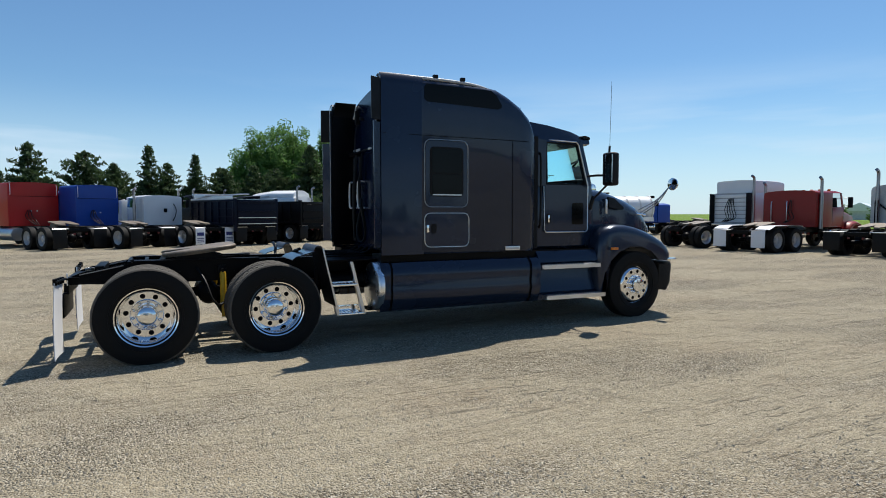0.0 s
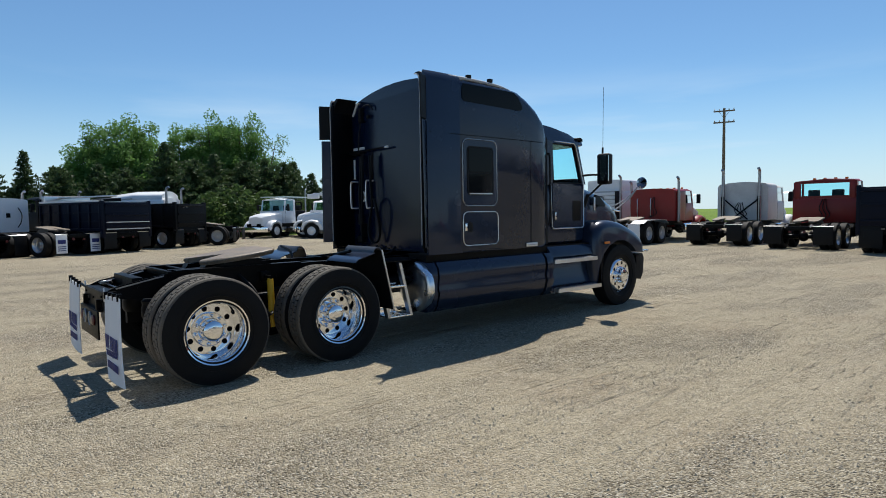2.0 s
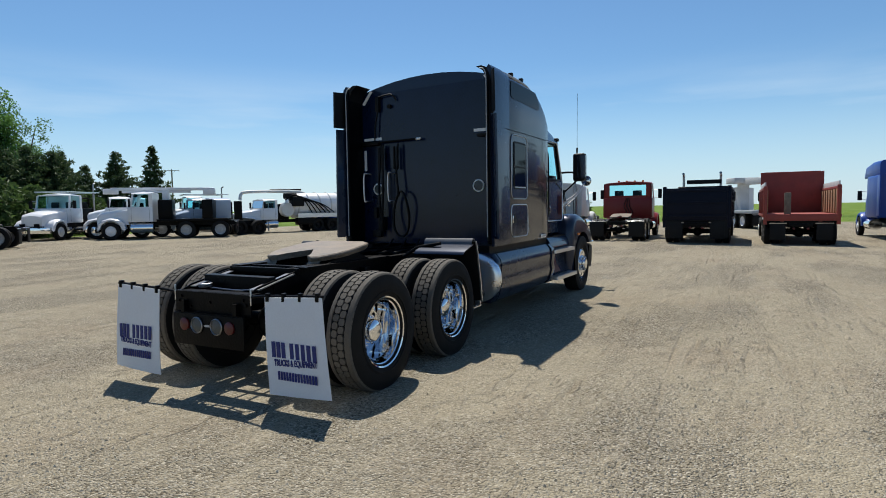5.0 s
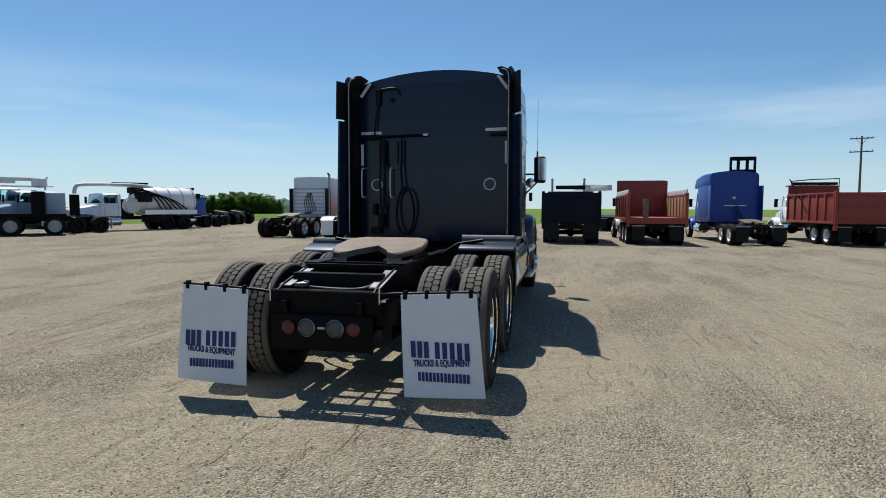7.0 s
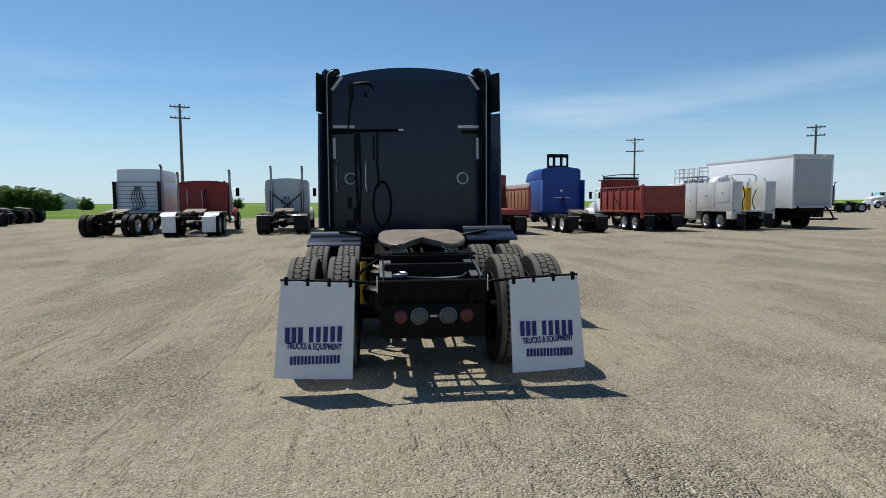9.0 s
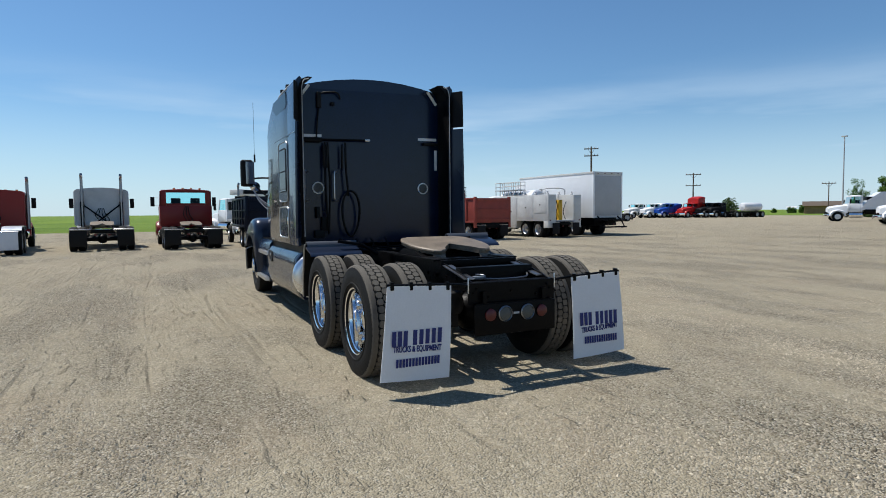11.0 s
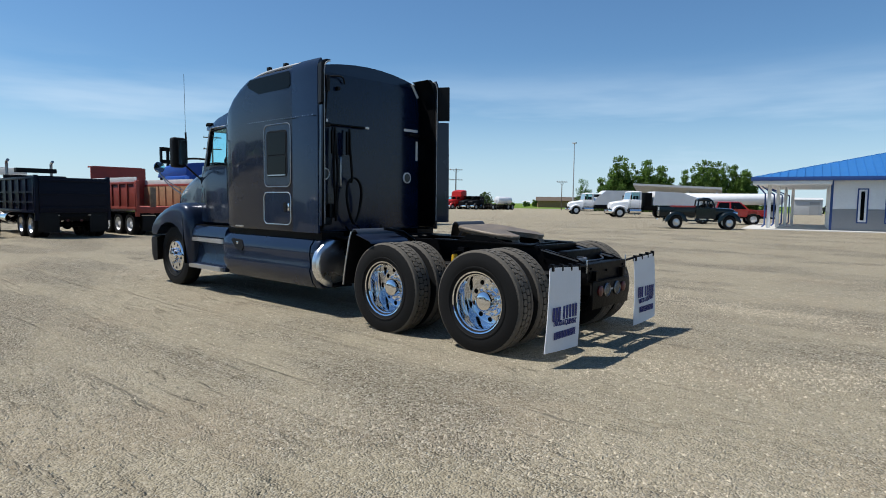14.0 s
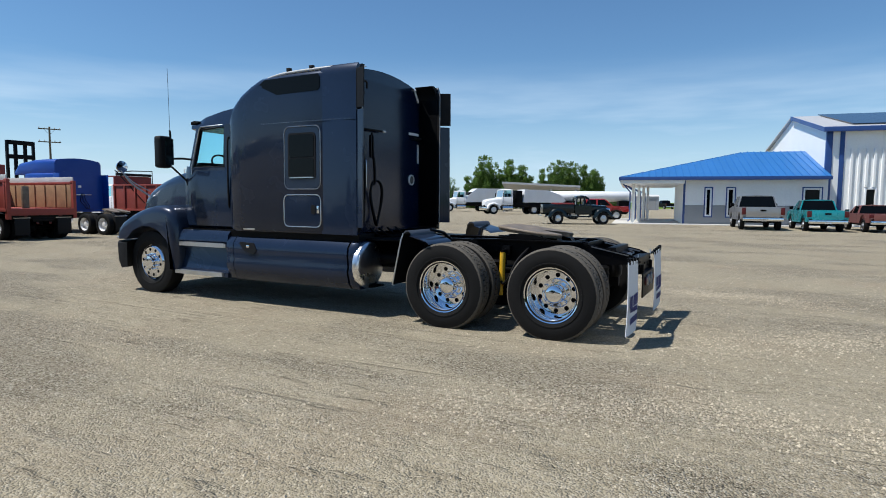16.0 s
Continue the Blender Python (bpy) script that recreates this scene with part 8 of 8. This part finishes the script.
# far row of trucks across the yard
FAR = ((75.1, -71.0, "offwhite", 2.0), (73.1, -72.8, "white", 2.5), (71.3, -74.4, "blue", 2.4), (68.2, -76.7, "red", 3.55), (66.0, -78.6, "dumpblack", 2.4), (64.7, -79.5, "dumpblack", 2.2), (62.1, -81.3, "tank", 2.0))
for x, y, col, top in FAR:
    names = {"offwhite": "pale", "white": "white", "blue": "dark blue", "red": "bright red high-roof", "dumpblack": "dark", "tank": "white-tanked"}
    h = radians(88)
    t = thing("semi_truck", ground_pose(x - 3.5 * math.cos(h), y - 3.5 * math.sin(h), 88), names[col] + " truck in a far row across the yard", "truck", "far parked tractors")
    t.scale = (1.02, 1.02, 1.02)
    chassis(t, 7.4, AX, 7.0, "grey", flaps=None)
    if col == "tank":
        bm = bmesh.new()
        lathe(bm, [(0.0005, 0.0), (0.6, 0.1), (0.72, 0.3), (0.72, 4.2), (0.6, 4.4), (0.0005, 4.5)], 18, (0, 0, 1.75), "x")
        part("tank", bm, "white", t)
        continue
    if top > 2.3 and col != "dumpblack":
        part("sleeper", shell(3.0, 4.6, 1.2, 1.0, top, 0.1, 0.2, 0.3), col, t)
    day_cab(t, 4.6, col, 1.1, zr=2.45)


# ---------------------------------------------------------------- poles
def pole(x, y, top, r=0.14, arms=(0.0,), half=1.0, lean=0.0, yaw=60):
    t = thing("utility_pole", ground_pose(x, y, yaw), "weathered wooden utility pole with cross-arm and insulators", "pole", "utility poles")
    bm = bmesh.new()
    cyl(bm, (0, 0, -0.2), (lean, 0, top), r, r * 0.65, 10)
    part("shaft", bm, "wood", t)
    for d in arms:
        a = part("cross_arm", boxes((-0.05 + lean, 0.05 + lean, -half, half, top - 0.35 - d, top - 0.22 - d, 0.01)), "wood", t)
        for k in (-0.9, -0.45, 0.45, 0.9):
            bm = bmesh.new()
            lathe(bm, [(0.03, 0.0), (0.055, 0.06), (0.03, 0.10), (0.05, 0.14), (0.0005, 0.2)], 8, (lean, k * half, top - 0.22 - d), "z")
            part("insulator", bm, "grey", a)
    bm = bmesh.new()
    for s in (1, -1):
        tube(bm, [(lean, s * half * 0.5, top - 0.3), (lean, 0, top - 1.0)], 0.02, 5)
    part("brace", bm, "wood", t)


pole(58.3, 27.3, 11.4, 0.18, (0.0, 1.1), 0.95, yaw=20)
pole(75.4, -29.3, 10.3, 0.16, (0.0, 1.6), 1.2, yaw=-25)
pole(55.0, -40.7, 9.7, 0.16, (0.0, 0.9), 0.9, yaw=-42)
pole(71.4, -79.3, 8.1, 0.15, (0.0, 2.0), 1.3, yaw=-50)
pole(53.4, -90.0, 5.8, 0.10, (0.0,), 1.0, yaw=-60)
pole(90.7, 120.4, 11.3, 0.2, (0.0,), 1.6, yaw=50)
t = thing("light_pole", pose(47.7, -83.7, 0.18), "tall thin grey light pole", "pole")
bm = bmesh.new()
cyl(bm, (0, 0, 0), (0, 0, 12.2), 0.13, 0.07, 10)
part("shaft", bm, "grey", t)
part("lamp_head", boxes((-0.4, 0.4, -0.15, 0.15, 12.15, 12.35, 0.03)), "grey", t)


# ---------------------------------------------------------------- trees
def leaf_quads(out, centre, spread, n, size, rng, flat=0.5, thin=0.55, squash=0.8):
    """Loose leaves round a point, thickest at its middle."""
    verts, faces = out
    gauss, uni = rng.gauss, rng.uniform
    for _ in range(n):
        d = Vector((gauss(0, 0.5), gauss(0, 0.5), gauss(0, 0.5)))
        if d.length > 0.95:
            d *= 0.95 / d.length
        p = Vector((centre[0] + d.x * spread, centre[1] + d.y * spread, centre[2] + d.z * spread * squash))
        nrm = Vector((gauss(0, 1), gauss(0, 1), gauss(flat, 1))).normalized()
        u = nrm.orthogonal().normalized()
        w = nrm.cross(u)
        a = uni(0, 6.28)
        u, w = u * math.cos(a) + w * math.sin(a), w * math.cos(a) - u * math.sin(a)
        u, w = u * size * uni(0.6, 1.3), w * size * thin * uni(0.6, 1.3)
        b = len(verts)
        verts += [p - u, p - w, p + u, p + w]
        faces.append((b, b + 1, b + 2, b + 3))


def crown_mesh(out, key):
    me = bpy.data.meshes.new("crown")
    me.from_pydata(out[0], [], out[1])
    me.materials.append(M[key])
    return me


def broad_tree(seed, h, spread, leafs, size, gap=0.25, low=0.22, limbs=15):
    """Trunk, rising limbs and a crown of upright leaf clumps."""
    rng = random.Random(seed)
    wood, leaf = bmesh.new(), ([], [])
    th = h * (low + 0.08)
    cyl(wood, (0, 0, -0.2), (0, 0, th), h * 0.022, h * 0.015, 9)
    for k in range(limbs):
        a = k * 2.4 + rng.uniform(-0.3, 0.3)
        up = (k + 0.5) / limbs * 0.9 + rng.uniform(-0.04, 0.08)
        wide = math.sqrt(max(0.06, 1 - (1.75 * up - 0.75) ** 2))
        reach = spread * 0.5 * wide * rng.uniform(0.5, 0.95)
        tip = Vector((math.cos(a) * reach, math.sin(a) * reach, h * (low + (0.96 - low) * up)))
        base = Vector((0, 0, min(th, tip.z) * rng.uniform(0.6, 1.0)))
        mid = base.lerp(tip, 0.5) + Vector((rng.uniform(-.2, .2), rng.uniform(-.2, .2), -h * 0.02))
        pts = curve([base, mid, tip], 4)
        for i in range(len(pts) - 1):
            r0 = h * 0.010 * (1 - i / len(pts)) + 0.012
            cyl(wood, pts[i], pts[i + 1], r0, r0 * 0.85, 6, False)
        for q in (1.0, 0.75, 0.5):
            for _ in range(4):
                if rng.random() < gap:
                    continue
                o = Vector((rng.gauss(0, 1), rng.gauss(0, 1), rng.gauss(0, 1.1))) * spread * 0.085
                c = base.lerp(tip, q) + o
                k2 = rng.uniform(0.5, 1.1)
                leaf_quads(leaf, c, spread * 0.118 * k2 + 0.1, int(leafs * k2), size, rng, 0.5, 0.55, 1.1)
    return finish(wood, "trunk", M["bark"]), leaf


def cedar_tree(seed, h, w, rows=26, size=0.22, power=0.8):
    """A conifer of ragged, feathery boughs with gaps between them."""
    rng = random.Random(seed)
    wood, leaf = bmesh.new(), ([], [])
    cyl(wood, (0, 0, -0.2), (0, 0, h * 0.97), h * 0.02, 0.015, 8)
    for i in range(rows):
        f = i / (rows - 1)
        z = h * (0.04 + 0.93 * f)
        rad = w * 0.5 * (1 - f) ** power * rng.uniform(0.75, 1.1) + 0.10
        n = max(3, int(7 * (1 - f) + 3))
        turn = rng.uniform(0, 6.28)
        for k in range(n):
            a = turn + 6.283 * k / n + rng.uniform(-0.4, 0.4)
            r = rad * rng.choice((0.6, 0.8, 0.95, 1.05, 1.25))
            rise = r * rng.uniform(0.0, 0.45)
            tip = Vector((math.cos(a) * r, math.sin(a) * r, z + rise))
            root = Vector((0, 0, z - 0.05))
            if k % 2 == 0:
                cyl(wood, root, tip, 0.025, 0.006, 4, False)
            steps = max(2, int(r / 0.28))
            for q in range(1, steps + 1):
                g = q / steps
                leaf_quads(leaf, root.lerp(tip, g), 0.38 * (1.15 - 0.55 * g), 9, size, rng, 0.3, 0.32, 0.6)
    return finish(wood, "trunk", M["bark"]), leaf


def tree_kind(name, meshes, key, label, category):
    wood, leaf = meshes
    return (name, wood, crown_mesh(leaf, key), label, category)


KINDS = {
    "b1": tree_kind("broadleaf_tree", broad_tree(11, 10.5, 6.2, 190, 0.120, 0.06, 0.22, 20), "leaf", "tall broadleaf tree in full green leaf", "tree"),
    "b2": tree_kind("broadleaf_tree", broad_tree(12, 11.5, 5.8, 190, 0.120, 0.06, 0.22, 20), "leaf", "tall upright broadleaf tree in green leaf", "tree"),
    "b3": tree_kind("broadleaf_tree", broad_tree(13, 10.0, 5.6, 130, 0.11, 0.32, 0.22, 14), "leaf2", "pale-leaved broadleaf tree with open crown", "tree"),
    "b4": tree_kind("broadleaf_tree", broad_tree(14, 9.0, 6.2, 100, 0.20, 0.05, 0.06, 17), "leaf3", "rounded broadleaf tree in dense leaf down to the ground", "tree"),
    "c1": tree_kind("cedar_tree", cedar_tree(21, 7.5, 5.8, 30, 0.23), "needle", "dark green cedar with ragged pointed crown", "tree"),
    "c2": tree_kind("cedar_tree", cedar_tree(22, 7.0, 6.6, 28, 0.23, 0.6), "needle", "dark green broad cedar", "tree"),
    "c3": tree_kind("cedar_tree", cedar_tree(23, 8.5, 4.4, 33, 0.22, 0.85), "needle", "dark narrow spruce with pointed top", "tree"),
    "s1": tree_kind("shrub", cedar_tree(24, 3.0, 3.6, 16, 0.17, 0.5), "bush", "low feathery green bush at the edge of the yard", "shrub"),
}


def plant(kind, x, y, scale=1.0, group="tree line", tall=1.0, wide=1.0):
    name, wood, leaf, label, category = KINDS[kind]
    m = pose(x, y, ground_height(x, y), 0, 0, random.uniform(0, 360))
    t = thing(name, m, label, category, group)
    t.scale = (scale * wide * random.uniform(0.94, 1.06), scale * wide * random.uniform(0.94, 1.06), scale * tall)
    put(wood, "trunk", t)
    put(leaf, "crown", t)


# cedars behind the north row: the pointed ones, then the lower ones between and behind them
for x, y, kind, sc in ((-26, 53, "c1", 0.95), (-20, 53, "c2", 1.0), (-15.5, 53, "c1", 0.95), (-11.5, 53, "c2", 0.95), (-7.8, 53.0, "c1", 0.95), (-4.3, 53.4, "c2", 0.95), (-2.4, 54.0, "c1", 0.78), (0.05, 53.6, "c3", 0.87), (1.4, 53.8, "c1", 0.80), (3.46, 53.5, "c3", 0.80), (5.6, 53.2, "c2", 0.80), (8.0, 53.0, "c1", 0.80), (10.4, 52.6, "c2", 0.82), (13.2, 52.0, "c1", 1.05),
                       (15.6, 52.6, "c2", 0.95), (17.6, 53.4, "c1", 0.98), (20.0, 53.0, "c2", 0.98), (22.2, 53.4, "c1", 0.95), (24.2, 53.6, "c2", 0.98), (27.2, 57.4, "c1", 0.98), (28.8, 56.6, "c1", 0.82), (30.85, 55.3, "c1", 1.0), (33.3, 53.6, "c3", 0.96)):
    plant(kind, x + (1.0 if -9 < x < 9 else 0.4), y, sc * 0.95)
for k, x in enumerate((-29, -24, -18, -13.5, -9.6, -6.2, -1.2, 2.5, 4.6, 6.8, 9.2, 11.8, 14.4, 18.8, 21.2, 23.4, 25.6)):
    plant(("c2", "c1")[k % 2], x, 56.5 + 0.8 * math.sin(k * 1.7), 0.68 + 0.08 * math.sin(k * 2.3))
# tall leafy trees behind the cedars
for x, y, kind, sc in ((9.6, 62, "b1", 0.74), (11.4, 61.5, "b1", 0.95), (13.2, 60.6, "b1", 0.99), (14.8, 62.5, "b2", 0.86), (18.7, 61.4, "b1", 0.98), (20.9, 60.6, "b2", 1.0), (23.0, 59.8, "b2", 1.0), (22.0, 62.0, "b1", 1.01), (24.9, 58.9, "b3", 1.02), (26.3, 58.6, "b3", 0.78), (-30, 62, "b1", 0.9)):
    plant(kind, x, y, sc)
for x, y, sc in ((14.6, 45.5, 1.1), (16.8, 46.0, 1.3), (19.0, 46.5, 1.15), (-6, 48, 1.0), (0, 48.5, 0.9), (5, 48, 1.0), (9.5, 47.5, 1.1), (21.5, 48, 1.0), (24.5, 49.0, 1.0), (12.0, 46.5, 1.0)):
    plant("s1", x, y, sc)
# far trees round the fields
for x, y, sc in ((130.4, 73.4, 0.40), (128.7, 74.6, 0.50), (129.7, 77.1, 0.55), (128.0, 78.3, 0.58), (128.9, 80.9, 0.60), (126.3, 81.5, 0.56), (126.3, 83.6, 0.60), (124.3, 85.0, 0.56), (123.3, 86.8, 0.50), (121.9, 89.0, 0.50), (142.0, 72.0, 0.34), (186, 80, 0.42), (150, 40, 0.3)):
    plant("b4", x, y, sc, "far trees", 0.95, 1.7)
# trees behind the white trucks, and their undergrowth
for x, y, kind, sc, tall, wide in ((46.6, -86.1, "b3", 0.60, 1.0, 0.75), (43.4, -88.2, "b4", 0.72, 1.02, 0.95), (41.0, -88.7, "b4", 0.98, 1.08, 0.88), (38.4, -90.2, "b4", 0.78, 1.02, 0.85), (36.0, -90.6, "b4", 0.98, 1.00, 0.95), (33.6, -91.6, "b4", 0.74, 1.0, 0.85),
                                   (33.0, -101.0, "b4", 0.80, 1.06, 0.75), (30.2, -101.8, "b4", 0.96, 1.08, 0.92), (28.0, -102.4, "b4", 0.92, 1.08, 0.85), (24.7, -103.2, "b4", 0.88, 1.06, 0.90), (23.0, -103.8, "b4", 0.74, 1.06, 0.85)):
    plant(kind, x, y, sc, "trees behind the white trucks", tall, wide)
for x, y, sc in ((19.6, -104.0, 0.9), (49.0, -88.5, 0.9), (45.0, -86.0, 1.0), (68.0, -84.5, 1.15)):
    plant("s1", x, y, sc, "bushes")
for x, y, sc in ((114.5, -182.7, 0.34), (110.5, -183.0, 0.28), (118.0, -181.5, 0.24), (138.0, -203.0, 0.20), (132.0, -205.0, 0.22), (126.0, -196.0, 0.2), (106.0, -186.0, 0.24)):
    plant("b4", x, y, sc, "far trees", 0.95, 1.7)

# ---------------------------------------------------------------- loose stones on the yard
rng = random.Random(5)
verts, faces = [], []
ROWS = ((-3.0, 6.1, 5.5, 2.4, 0.28), (-2.5, 5.4, 6.5, 4.9, 0.22), (-2.6, 14.6, 6.5, 12.0, 0.30), (-4.5, 11.2, 0.5, 12.6, 0.25), (-5.5, 7.4, -1.0, 9.8, 0.35))
for i in range(52000):
    if i % 5 < 2:
        x0, y0, x1, y1, wide = ROWS[(i // 5) % len(ROWS)]
        k = rng.random()
        x, y = x0 + (x1 - x0) * k + rng.gauss(0, wide), y0 + (y1 - y0) * k + rng.gauss(0, wide) + 0.25 * math.sin(k * 7)
    else:
        x, y = rng.uniform(-6.5, 10.0), rng.uniform(0.5, 17.5)
    if (-0.9 < x < 8.0 and 7.5 < y < 10.2) and rng.random() < 0.6:
        continue
    r = 0.005 + 0.012 * rng.random() ** 2
    z = ground_height(x, y)
    a = rng.uniform(0, 6.28)
    b = len(verts)
    for k in range(4):
        q = a + k * 1.57 + rng.uniform(-0.4, 0.4)
        verts.append((x + math.cos(q) * r * rng.uniform(0.7, 1.3), y + math.sin(q) * r * rng.uniform(0.7, 1.3), z - 0.002))
    verts.append((x + rng.uniform(-r, r) * 0.3, y + rng.uniform(-r, r) * 0.3, z + r * rng.uniform(0.5, 1.0)))
    faces += [(b, b + 1, b + 4), (b + 1, b + 2, b + 4), (b + 2, b + 3, b + 4), (b + 3, b, b + 4)]
me = bpy.data.meshes.new("loose_stones")
me.from_pydata(verts, [], faces)
me.materials.append(M["pebble"])
tagged(new("loose_stones", me), "loose tan gravel stones scattered over the yard", "gravel", kind="stuff")
